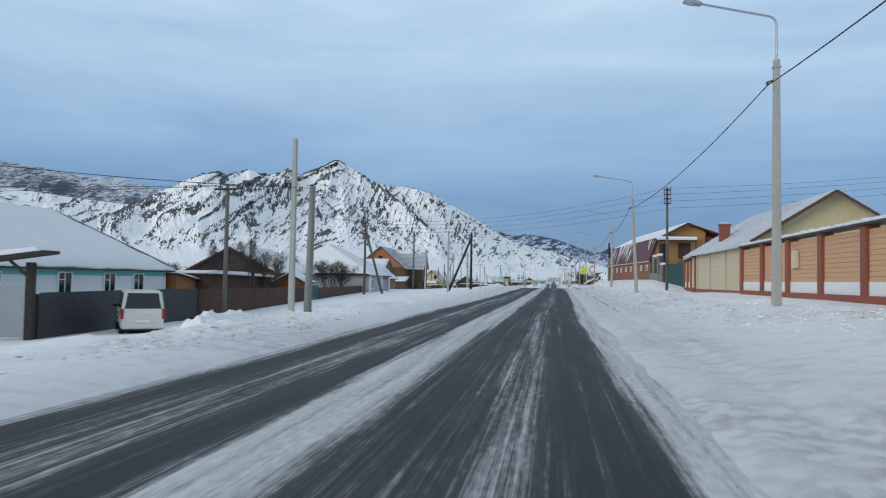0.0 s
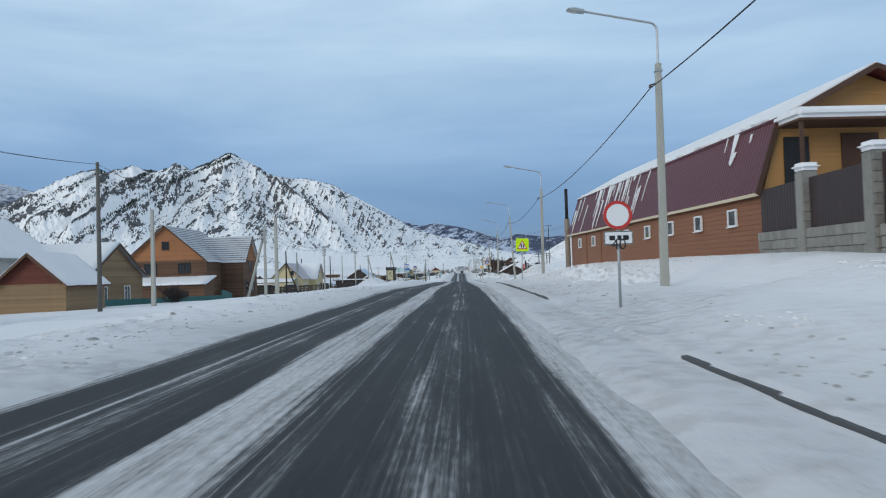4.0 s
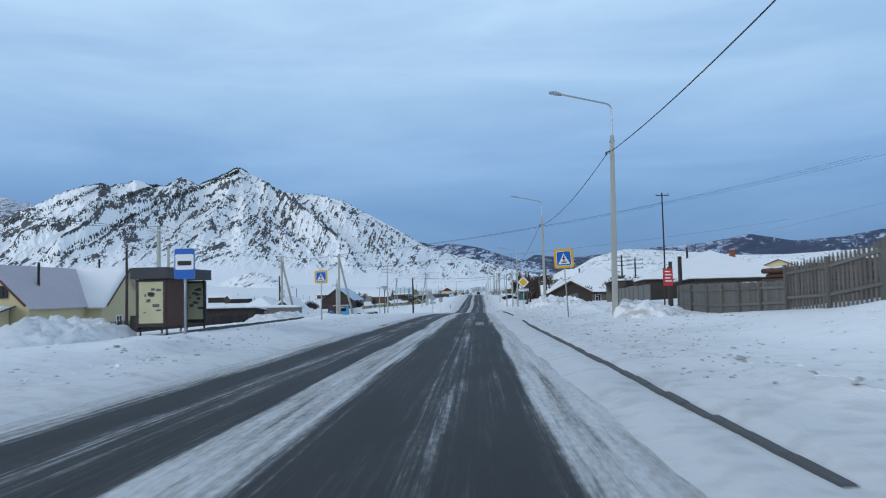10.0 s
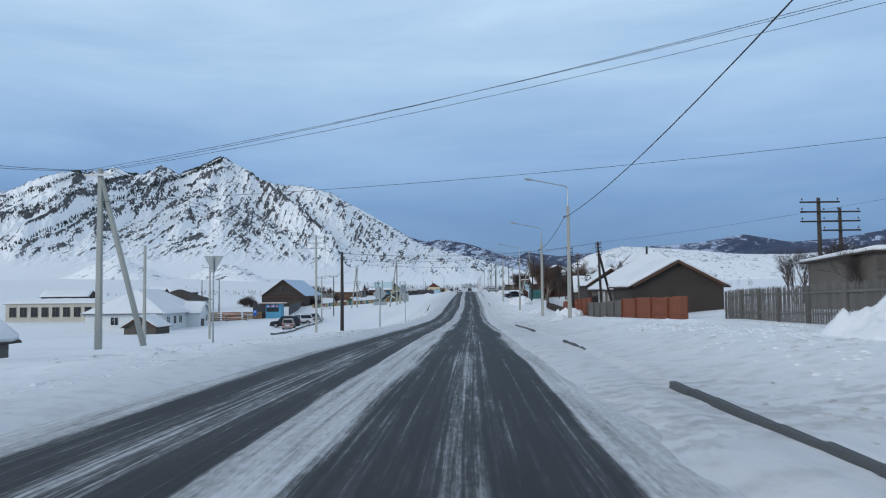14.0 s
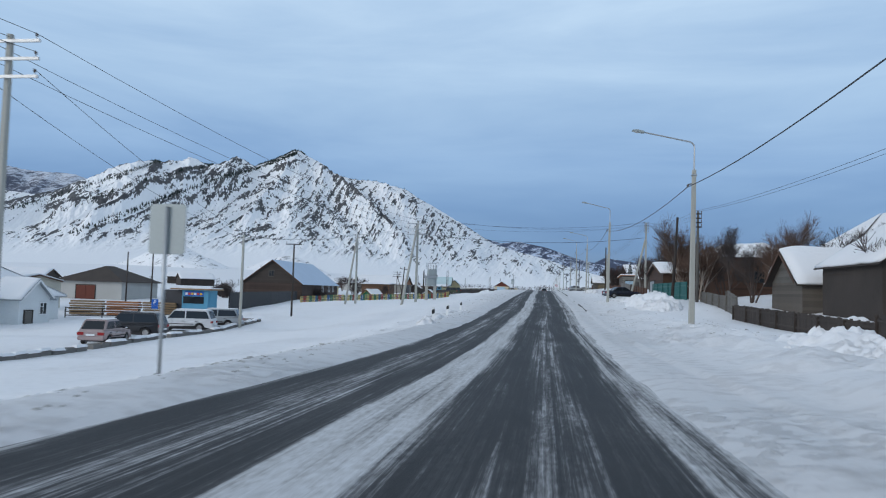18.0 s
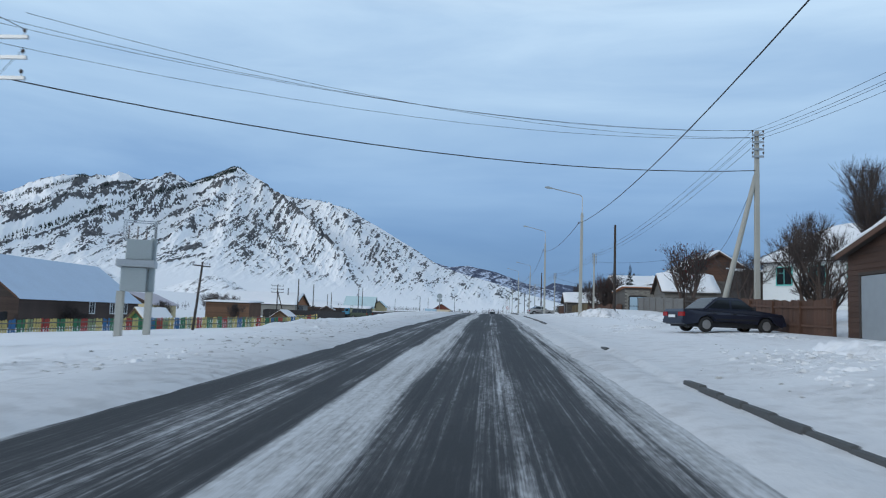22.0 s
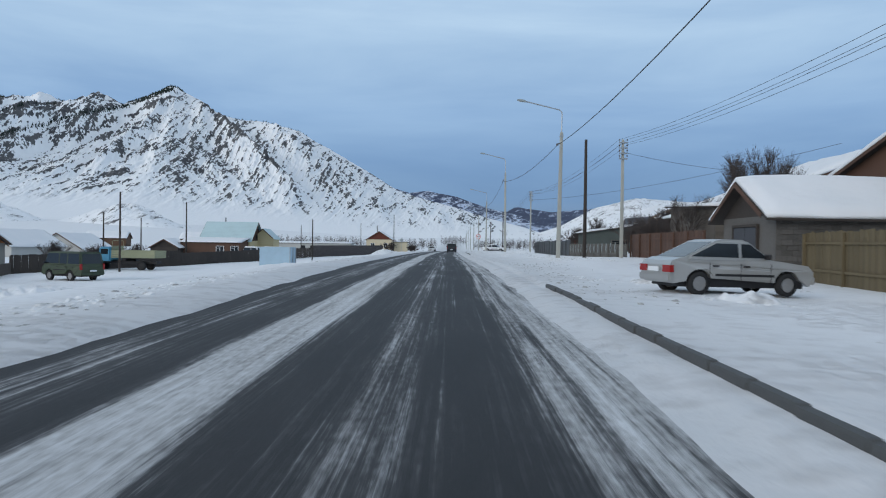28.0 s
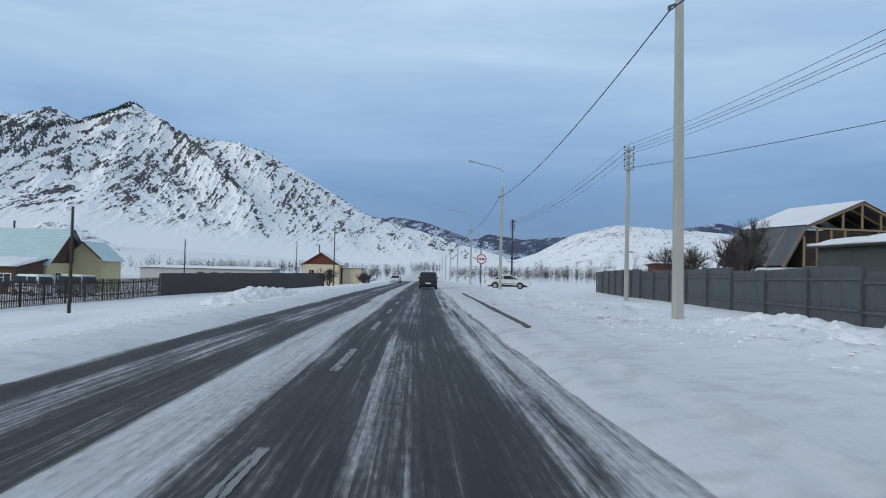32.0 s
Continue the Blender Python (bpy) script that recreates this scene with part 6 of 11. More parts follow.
# village office and the car park
house("school_building", "long cream building with a row of tall dark windows", -76, 380, 0, 31, 9, -0.5, 0.2, paint("cream_plaster", (0.52, 0.49, 0.41), 0.85, vary=0.2, grain=2), GREY_SHEET, base=-5.0, snow=0.2, over=0.3,
      windows=[(-14 + 2.15 * k, -3.0, 1.25, 1.75, "-y", WOOD_GREY) for k in range(14)])
house("white_office", "white office house with a large hipped snowy roof", -55.5, 358.5, 90, 19, 12.5, -1.75, 1.8, WHITEWASH, GREY_SHEET, base=-5.4, hip=5.5, snow=0.2, over=0.6,
      windows=[(-7.3, -3.6, 1.2, 1.2, "-y"), (-4.6, -3.6, 1.2, 1.2, "-y"), (-2.2, -3.6, 1.2, 1.2, "-y"), (6.2, -3.6, 1.2, 1.2, "-y"), (-3.2, -3.6, 1.2, 1.2, "-x"), (1.5, -3.6, 1.2, 1.2, "-x"), (-4.6, -5.1, 0.8, 0.45, "-y"), (-1.2, -5.1, 0.8, 0.45, "-y"), (-3.4, -5.1, 0.8, 0.45, "-x"), (0.4, -5.1, 0.8, 0.45, "-x")])
house("office_porch", "white gabled entrance porch", -48.4, 361.2, 0, 3.0, 4.2, -2.0, -0.35, WHITEWASH, GREY_SHEET, base=-5.3, snow=0.14, doors=[(-0.9, 1.0, 2.1, "+x", WOOD_GREY)], windows=[(1.1, -3.5, 0.9, 1.0, "+x")], category="porch")
house("log_shed", "small grey log shed with a snowy gable roof", -45.4, 334.5, 90, 4.6, 4.4, -3.1, -1.75, LOG_GREY, WOOD_DARK, base=-5.0, courses=0.22, snow=0.16, windows=[(0, -3.3, 0.5, 0.5, "-x", WOOD_DARK)], category="shed")
house("brown_roof_house", "pale house with a dark brown hipped roof and red garage door", -71.5, 413, 90, 11, 11, -0.2, 2.1, GREY_WALL, WOOD_DARK, base=-3.2, hip=5.0, snow=0.0, over=0.7, doors=[(0.6, 3.2, 2.2, "-x", WOOD_RED)])
fence([(-49.5, 369.5), (-42.5, 371.5)], 1.1, WOOD_DARK, "rails", 0.1, "dark timber rail fence round the car park")
for k in range(3):
    ob = thing("timber_stack", -50.5 + 3.9 * k, 374.5 + 0.8 * k, grounded(-48, 374), 8, "stack of sawn orange timber beside the kiosk", "timber stack", "timber stacks")
    for j in range(6):
        bm = bmesh.new()
        box(bm, -1.8 + random.uniform(-0.1, 0.1), 1.8 + random.uniform(-0.1, 0.1), 0, 0.9, 0.05 + 0.27 * j, 0.24 + 0.27 * j)
        part("plank", bm, (WOOD_TAN, WOOD_ORANGE, WOOD_TAN)[k], ob)
kiosk = thing("kiosk", -38.6, 377.4, grounded(-38.6, 377.4) - 0.1, 0, "bright blue roadside kiosk with a flat overhanging roof", "kiosk")
gk = kiosk.location.z
for nm, b, mt, lb in (("wall", (-1.5, 1.5, -1.2, 1.2, -0.3, -0.95 - gk), BLUE_PAINT, ""), ("roof", (-2.7, 2.1, -1.7, 1.6, -0.95 - gk, -0.80 - gk), WOOD_TAN, "flat pale overhanging roof"), ("snow_cover", (-2.6, 2.0, -1.6, 1.5, -0.797 - gk, -0.70 - gk), ROOF_SNOW, ""),
                      ("sign_board", (-1.2, 1.0, -1.25, -1.21, -1.62 - gk, -1.1 - gk), SIGN_BLUE, "dark blue sign board"), ("door", (1.51, 1.54, -0.7, 0.3, 0.0, -1.25 - gk), BLUE_PAINT, "plain blue door"),
                      ("pane", (-1.35, 1.05, -1.25, -1.21, -2.45 - gk, -1.68 - gk), GLASS, ""), ("annexe", (-4.2, -1.52, -0.6, 0.8, -0.3, -1.0 - gk), BLACK_SHEET, "dark entrance")):
    bm = bmesh.new()
    box(bm, *b)
    part(nm, bm, mt, kiosk, lb)
for k in range(6):
    bm = bmesh.new()
    box(bm, -1.1 + 0.34 * k, -0.85 + 0.34 * k, -1.27, -1.255, -1.5 - gk, -1.25 - gk)
    part("print", bm, (WHITE_PAINT, RED_PAINT, YELLOW_PAINT)[k % 3], kiosk)
fence([(-36.6, 381.0), (-40.5, 405), (-45.5, 431.5)], 1.8, BLACK, "boards", 0.3, "long blackened board fence", top=lambda f: -1.1)
house("blue_roof_house", "dark weathered log house with a frosted pale blue metal roof", -50.6, 444, 90, 24, 11.6, 0.35, 4.6, LOG_DARK, BLUE_ROOF, base=-2.4, gable=WOOD_DARK, courses=0.24, snow=0.0, over=0.4,
      windows=[(5.5, -1.1, 1.0, 1.2, "-y"), (8.5, -1.1, 1.0, 1.2, "-y"), (1, -1.1, 1.0, 1.2, "-y"), (0.2, 1.6, 0.9, 1.0, "-x", WOOD_GREY)])
# the bright kindergarten fence
BRIGHT = [paint("faded_" + n, c, 0.75, vary=0.25, tint=0.1) for n, c in (("red_boards", (0.34, 0.045, 0.035)), ("yellow_boards", (0.52, 0.42, 0.15)), ("green_boards", (0.04, 0.17, 0.08)), ("blue_boards", (0.04, 0.13, 0.27)), ("sage_boards", (0.22, 0.27, 0.14)))]
kinder = thing("picket_fence", -38, 413, grounded(-38, 413), 0, "faded picket fence painted red, yellow, green and blue", "fence")
inv = kinder.matrix_world.inverted()
meshes = [raw("picket", [(-0.075, -0.012, 0), (0.075, -0.012, 0), (0.075, -0.012, 0.95), (0, -0.012, 1), (-0.075, -0.012, 0.95), (-0.075, 0.012, 0), (0.075, 0.012, 0), (0.075, 0.012, 0.95), (0, 0.012, 1), (-0.075, 0.012, 0.95)],
              [(0, 1, 2, 3, 4), (9, 8, 7, 6, 5), (0, 5, 6, 1), (1, 6, 7, 2), (2, 7, 8, 3), (3, 8, 9, 4), (4, 9, 5, 0)], m) for m in BRIGHT]
run = [(-38.5, 412.5), (-30.2, 423.0), (-18.6, 442.4), (-24.5, 454)]
for (ax, ay), (bx, by) in zip(run, run[1:]):
    d = math.hypot(bx - ax, by - ay)
    num = int(d / 0.19)
    turn = math.degrees(math.atan2(by - ay, bx - ax))
    for k in range(num):
        x, y = ax + (bx - ax) * k / num, ay + (by - ay) * k / num
        colour = [1, 0, 1, 2, 1, 3, 2, 0, 4, 1, 3, 2, 1, 4][(k // 3 + k // 17) % 14]
        piece("picket", meshes[colour], kinder, inv @ pose(x, y, grounded(x, y) - 0.35, 0, random.uniform(-2, 2), turn) @ Matrix.Diagonal((1, 1, 1.35 + random.uniform(-0.05, 0.05), 1)))
    for lv in (0.3, 0.75):
        bm = bmesh.new()
        bar(bm, inv @ Vector((ax, ay, grounded(ax, ay) + lv)), inv @ Vector((bx, by, grounded(bx, by) + lv)), 0.04, 0.08)
        part("rail", bm, WOOD_GREY, kinder)
house("play_house", "little wooden play house with a snowy roof", -22.6, 444.0, 90, 2.6, 2.4, -1.0, -0.15, WOOD_TAN, WOOD_GREY, courses=0.14, snow=0.10, category="play house")
house("play_house", "green and yellow play house with a snowy roof", -31.0, 430.0, 60, 2.4, 2.2, -1.2, -0.4, BRIGHT[2], BRIGHT[1], snow=0.10, category="play house")
house("lilac_house", "small house with a frosted lilac roof behind the pickets", -57, 482, 90, 9, 8, 0.3, 2.0, YELLOW_WALL, LILAC_ROOF, snow=0.0, base=-2.0, gable=WOOD_DARK)
shed("log_barn", "long low log barn with a flat snowy roof", -45.0, -38.0, 479, 485, 0.9, 1.1, LOG, snow=0.25, courses=0.24)
fence([(-26.5, 449.5), (-23.5, 462), (-23.0, 480)], 1.35, WOOD_DARK, "boards", 0.2, "long dark weathered board fence", top=0.05)
fence([(-23.0, 480), (-27.0, 500), (-37, 525)], 1.25, WOOD_DARK, "boards", 0.24, "dark weathered board fence", top=lambda f: -0.15 - 0.1 * f)
house("orange_gable_house", "grey block house with an orange plank gable and deep snowy roof", -50.3, 527.0, 0, 16.5, 11, 1.35, 3.75, BLOCK, WOOD_DARK, base=-1.2, gable=WOOD_ORANGE, snow=0.28, doors=[(-1.0, 3.2, 2.3, "+x", BLACK_SHEET)], chimneys=[(5.5, -1.5, 4.9, 0.1, BLACK)])
# pale blue enclosure
encl = thing("metal_enclosure", -12.65, 517.75, grounded(-12.65, 517.75) - 0.05, 0, "pale blue sheet metal enclosure beside the road", "enclosure")
for b in ((-1.1, 1.1, -1.05, -1.01, -0.4, 1.65), (1.06, 1.1, -1.01, 1.01, -0.4, 1.65), (-1.1, -1.06, -1.01, 1.01, -0.4, 1.65), (-1.1, 1.1, 1.01, 1.05, -0.4, 1.65)):
    bm = bmesh.new()
    box(bm, *b)
    sh = part("sheet", bm, PALE_BLUE, encl)
for y_ in (-1.03, 0, 1.01):
    bm = bmesh.new()
    box(bm, 1.1, 1.15, y_ - 0.03, y_ + 0.03, -0.4, 1.64)
    part("post", bm, GREY_SHEET, encl)
fence([(-37, 525), (-31, 548), (-27.0, 572)], 1.3, WOOD_DARK, "boards", 0.26, "dark board fence behind the parked lorry", top=lambda f: 0.4 + 0.3 * f)
fence([(-27.0, 572), (-25.5, 600)], 1.2, WOOD_DARK, "picket", 0.14, "dark picket fence in snow", top=0.9)
fence([(-25.5, 600), (-21.5, 655), (-19.5, 672)], 1.4, BROWN_SHEET, "sheet", 1.5, "dark brown sheet metal fence", top=1.3)
house("teal_roof_house", "yellow and brown house with a steep frosted turquoise roof", -43.3, 609.5, 0, 9.4, 9.5, 2.0, 5.6, YELLOW_WALL, TEAL_ROOF, base=-1.0, gable=WOOD_BROWN, snow=0.0, roof_step=0.4, chimneys=[(-1.5, 0.4, 6.5, 0.1, BLACK)], windows=[(0, 2.3, 0.8, 0.8, "+x", WOOD_DARK), (-2.5, -0.2, 1.2, 1.2, "+x"), (1, -0.2, 1.2, 1.2, "-y")])
shed("veranda", "low brown veranda with a wide snowy roof", -50, -38.9, 599.5, 604.7, 1.55, 2.3, WOOD_BROWN, base=-1.0, snow=0.25, windows=[(4.5, -0.2, 1.3, 1.1, "-y"), (1.8, -0.2, 1.3, 1.1, "-y")], over=0.3)
house("yellow_annexe", "cream yellow annexe under a turquoise roof", -37.5, 613.0, 90, 5, 4.0, 2.6, 4.4, YELLOW_WALL, TEAL_ROOF, base=-1.0, snow=0.0)
house("red_gable_house", "cream plank house with a red-brown gable", -21.5, 686, 90, 10, 7.4, 3.0, 5.35, SIDING_CREAM, WOOD_RED, base=-0.6, gable=WOOD_RED, courses=0.3, snow=0.12, chimneys=[(1, 1.2, 7.2, 0.12, BLACK)], windows=[(-1.9, 0.6, 1, 1.3, "-x"), (1.9, 0.6, 1, 1.3, "-x")])
shed("side_house", "low cream side building with snow on its roof", -17.4, -13.5, 684, 691, 2.3, 2.1, SIDING_CREAM, base=-0.6)
shed("long_barn", "long low pale barn with a snowy roof", -50, -27, 660, 667, 1.6, 1.9, GREY_WALL, snow=0.2, windows=[(k * 2.4 - 1, 0.1, 1.0, 0.9, "-y", WOOD_GREY) for k in range(5)])
house("pale_gable_house", "pale grey gable house far behind the vehicles", -72, 585, 75, 11, 9.5, 0.6, 3.2, GREY_WALL, GREY_SHEET, base=-2.5, snow=0.1, windows=[(0, 0.9, 1.2, 0.8, "-x", WOOD_DARK)])
house("dark_gable_hut", "small hut with a dark gable", -52, 600, 90, 6, 5, 0.6, 2.0, WOOD_DARK, WOOD_DARK, base=-1.4, snow=0.2, category="hut")
for hx, hy, hl, hs, hb in ((-130, 470, 14, 9, -2), (-128, 560, 12, 8, -1), (-150, 600, 16, 9, 0), (-70, 300, 12, 8, -2.6), (-90, 330, 10, 8, -2.6), (-62, 250, 12, 8, -2), (-75, 690, 14, 9, 0), (-110, 700, 12, 8, 0)):
    house("distant_house", "distant low village house under deep snow", hx, hy, random.uniform(0, 90), hl, hs, hb + 2.4, hb + 4.2, random.choice((WOOD_DARK, GREY_WALL, LOG)), WOOD_DARK, base=hb, snow=0.3, group="distant village houses")

# poles on the left side
P = power_pole
wires = []
_, a1 = P(-20.1, 43.1, 7.9, WOOD_GREY, "arms", r=0.13)
P(-12.1, 32.6, 8.6, CONCRETE, "plain", r=0.13, square=True)
_, a0 = P(-10.6, 30.4, 6.15, CONCRETE_OLD, "plain", r=0.15, lean=(0, 1))
_, a2 = P(-20.6, 79.0, 8.5, WOOD_GREY, "ladder", r=0.13, brace=(1.9, 1.2, 0.88))
P(-11.4, 78.6, 7.5, CONCRETE, "plain", r=0.12, square=True)
_, a3 = P(-8.9, 78.0, 7.3, WOOD_DARK, "plain", r=0.12, brace=(-2.6, 1.0, 0.90))
_, a4 = P(-20.7, 108.2, 9.3, WOOD_GREY, "plain", r=0.12)
_, a5 = P(-19.8, 113.5, 7.0, CONCRETE, "plain", r=0.13, square=True)
P(-14.6, 124.6, 7.1, CONCRETE, "plain", r=0.14, square=True)
_, a6 = P(-18.5, 136.0, 7.2, CONCRETE, "ladder", r=0.13, square=True, brace=(-1.9, 0.3, 0.9))
P(-26.0, 176.2, 6.1, WOOD_DARK, "plain", brace=(1.9, 0.4, 0.75))
P(-24.6, 177.2, 5.9, CONCRETE, "plain", square=True)
_, a7 = P(-20.7, 178.3, 6.7, CONCRETE, "ladder", r=0.11, square=True)
P(-27.7, 223, 6.3, WOOD_DARK, "plain")
_, a8 = P(-21.1, 213.8, 7.1, CONCRETE, "arms", r=0.13, square=True)
P(-25.7, 226.3, 6.6, CONCRETE, "plain", square=True)
_, b0 = P(-23.6, 254.5, 7.0, CONCRETE, "ladder", r=0.14, square=True, brace=(1.7, 0.9, 0.92))
_, b1 = P(-19.2, 268.4, 7.9, CONCRETE, "arms", r=0.15, square=True, brace=(1.9, 1.4, 0.94))
P(-21.5, 279, 4.6, CONCRETE, "plain", r=0.1, square=True)
P(-27.5, 268, 5.0, WOOD_DARK, "plain", brace=(1.4, 0.6, 0.8))
P(-27.0, 307, 4.4, CONCRETE, "arms", r=0.1, square=True)
_, b2 = P(-11.2, 294.2, 4.8, WOOD_DARK, "plain", r=0.14)
_, b3 = P(-18.8, 320.6, 8.2, CONCRETE, "six", r=0.13, square=True)
_, b4 = P(-25.4, 357.4, 4.0, CONCRETE, "arms", r=0.11, square=True)
P(-58, 402, 4.5, WOOD_DARK, "plain")
P(-62, 402, 4.2, WOOD_DARK, "plain")
_, b5 = P(-26.0, 372, 4.2, WOOD_DARK, "tee", r=0.09)
_, c1 = P(-15.2, 384.4, 7.9, CONCRETE, "six", r=0.14, square=True, brace=(-1.3, -2.0, 0.95))
_, c2 = P(-24.8, 393.6, 6.9, CONCRETE, "ladder", r=0.13, square=True, brace=(-1.0, -1.6, 0.95))
P(-24.6, 424, 3.7, WOOD_DARK, "arms", r=0.10, lean=(0, 5))
P(-41.5, 506, 5.0, WOOD_DARK, "six", r=0.1, brace=(2.0, -1.0, 0.8))
for px_, py_, tp in ((-34, 558, 6.8), (-40, 548, 5.0), (-30, 530, 6.2), (-47, 575, 5.2), (-36, 640, 6.0), (-13.9, 640, 8.7), (-20, 570, 5.2), (-28, 470, 4.6), (-33, 500, 5.0), (-28, 690, 8)):
    P(px_, py_, tp, WOOD_DARK, "plain", r=0.09)


def string(a, c, pairs=None, sag=0.6, r=0.011):
    for i, j in pairs or ((0, 0),):
        cable(a[min(i, len(a) - 1)], c[min(j, len(c) - 1)], sag, r)


string(a0, a2, ((0, 0), (0, 1)))
string(a1, a2, ((1, 1), (2, 2)))
string(a2, a4, ((1, 0), (2, 0)))
string(a4, a6, ((0, 0), (0, 1)))
string(a6, a7, ((1, 1), (2, 2), (3, 3)), 0.9)
string(a7, a8, ((1, 1), (2, 2)), 0.7)
string(a8, b0, ((1, 1), (2, 2)), 0.7)
string(b0, b1, ((1, 1), (2, 2)), 0.4)
string(b1, b3, ((0, 0), (1, 1), (2, 2)), 0.8)
string(b2, b3, ((0, 4),), 0.5)
string(b3, c1, ((1, 1), (2, 2), (3, 3)), 1.0)
string(b3, b4, ((5, 1), (6, 2)), 0.5)
string(b4, c2, ((1, 1), (2, 2)), 0.5)
string(c1, c2, ((3, 1), (4, 2)), 0.3)
cable((-60, 20, 7.0), a1[1], 0.8)
cable((-60, 21, 6.2), a1[2], 0.8)
cable((-32, 15, 7.4), a0[0], 0.6)

# pole transformer
tr = thing("transformer", -14.9, 393.9, grounded(-14.9, 393.9) - 0.2, 20, "grey cabinet transformer standing on concrete legs", "transformer")
for sx in (-0.55, 0.55):
    for sy in (-0.3, 0.3):
        bm = bmesh.new()
        box(bm, sx - 0.12, sx + 0.12, sy - 0.1, sy + 0.1, -0.3, 2.0)
        part("leg", bm, CONCRETE, tr)
for nm, b, mt in (("cabinet", (-0.55, 0.45, -0.5, 0.5, 2.0, 3.0), SIGN_BACK), ("hood", (-0.75, 0.75, -0.65, 0.65, 3.0, 3.3), GALVANISED), ("tank", (-0.42, 0.6, -0.45, 0.45, 3.3, 4.15), SIGN_BACK), ("side_pillar", (0.5, 0.72, -0.25, 0.25, 2.0, 4.25), SIGN_BACK)):
    bm = bmesh.new()
    box(bm, *b)
    bmesh.ops.bevel(bm, geom=list(bm.edges), offset=0.03, segments=1, affect="EDGES")
    part(nm, bm, mt, tr)
for k in range(4):
    bm = bmesh.new()
    tube(bm, [(-0.4 + 0.35 * k, 0, 4.15), (-0.4 + 0.35 * k, 0, 4.75)], 0.03, 6)
    part("insulator", bm, PORCELAIN, tr)
bm = bmesh.new()
for a, c in (((-0.55, -0.4, 4.15), (-0.55, -0.4, 4.95)), ((0.65, -0.4, 4.15), (0.65, -0.4, 4.95)), ((-0.55, 0.4, 4.15), (-0.55, 0.4, 4.95)), ((0.65, 0.4, 4.15), (0.65, 0.4, 4.95)), ((-0.55, -0.4, 4.92), (0.65, -0.4, 4.92)), ((-0.55, 0.4, 4.92), (0.65, 0.4, 4.92))):
    bar(bm, a, c, 0.04, 0.04)
part("top_frame", bm, GALVANISED, tr)
house("pale_gable_house", "pale grey house with a dark attic window and frosted roof", -79.0, 618, 90, 14, 10.5, -0.2, 3.0, GREY_WALL, GREY_SHEET, base=-2.2, snow=0.05, windows=[(0, 0.4, 1.6, 0.9, "-x", WOOD_DARK)])

# the low stone rim round the car park, each stone capped with snow
rim = thing("stone_border", -26, 345, grounded(-26, 345), 0, "low rim of snow-capped stones round the car park", "border")
inv = rim.matrix_world.inverted()
stone = raw("stone", [(sx * 0.16, sy * 0.42, z) for z in (0, 0.30) for sx, sy in ((-1, -1), (1, -1), (1, 1), (-1, 1))] + [(sx * 0.11, sy * 0.36, 0.37) for sx, sy in ((-1, -1), (1, -1), (1, 1), (-1, 1))],
            [(0, 1, 5, 4), (1, 2, 6, 5), (2, 3, 7, 6), (3, 0, 4, 7), (4, 5, 9, 8), (5, 6, 10, 9), (6, 7, 11, 10), (7, 4, 8, 11), (8, 9, 10, 11)], CONCRETE_PANEL)
cap = raw("snow_cap", [(sx * 0.19, sy * 0.46, 0.33) for sx, sy in ((-1, -1), (1, -1), (1, 1), (-1, 1))] + [(sx * 0.12, sy * 0.36, 0.47) for sx, sy in ((-1, -1), (1, -1), (1, 1), (-1, 1))],
          [(0, 1, 5, 4), (1, 2, 6, 5), (2, 3, 7, 6), (3, 0, 4, 7), (4, 5, 6, 7)], ROOF_SNOW)
run = [(-24.6, 322), (-25.0, 336), (-25.8, 346), (-25.6, 354), (-26.9, 365.5), (-30.5, 366.5), (-33, 363)]
rng = random.Random(71)
for (ax, ay), (bx, by) in zip(run, run[1:]):
    d = math.hypot(bx - ax, by - ay)
    for k in range(int(d / 0.95)):
        f = (k + 0.5) * 0.95 / d
        x, y = ax + (bx - ax) * f + rng.uniform(-0.08, 0.08), ay + (by - ay) * f
        m = inv @ pose(x, y, grounded(x, y) - 0.10 + rng.uniform(-0.05, 0.04), rng.uniform(-3, 3), 0, math.degrees(math.atan2(by - ay, bx - ax)) - 90 + rng.uniform(-7, 7))
        piece("stone", stone, rim, m)
        if rng.random() < 0.75:
            piece("snow_cap", cap, rim, m)


# ---- right of the road ----
# the peach brick fence on its red plinth
def fx(y):
    return float(np.interp(y, (-8, 26, 43.5, 58, 70), (9.9, 10.0, 10.1, 10.3, 11.5)))


wall = thing("brick_fence", 10.0, 26, grounded(10.0, 26), 0, "peach panel fence with red-brown brick pillars and plinth, capped with snow", "fence")
inv = wall.matrix_world.inverted()
stops = [-7.0, -2.8, 1.4, 5.6, 9.8, 14.0, 18.2, 22.4, 26.6, 30.8, 35.0, 39.2, 43.4]
stops2 = [58.2, 62.1, 66.0, 69.8]
bk = raw("brick_course", [(x, y, z) for x in (-0.5, 0.5) for y in (-0.5, 0.5) for z in (0, 1)], [(0, 1, 3, 2), (4, 6, 7, 5), (0, 4, 5, 1), (2, 3, 7, 6), (0, 2, 6, 4), (1, 5, 7, 3)], PEACH)
pl = raw("pillar", [(x, y, z) for x in (-0.23, 0.23) for y in (-0.23, 0.23) for z in (0, 1)], [(0, 1, 3, 2), (4, 6, 7, 5), (0, 4, 5, 1), (2, 3, 7, 6), (0, 2, 6, 4), (1, 5, 7, 3)], BRICK_RED)
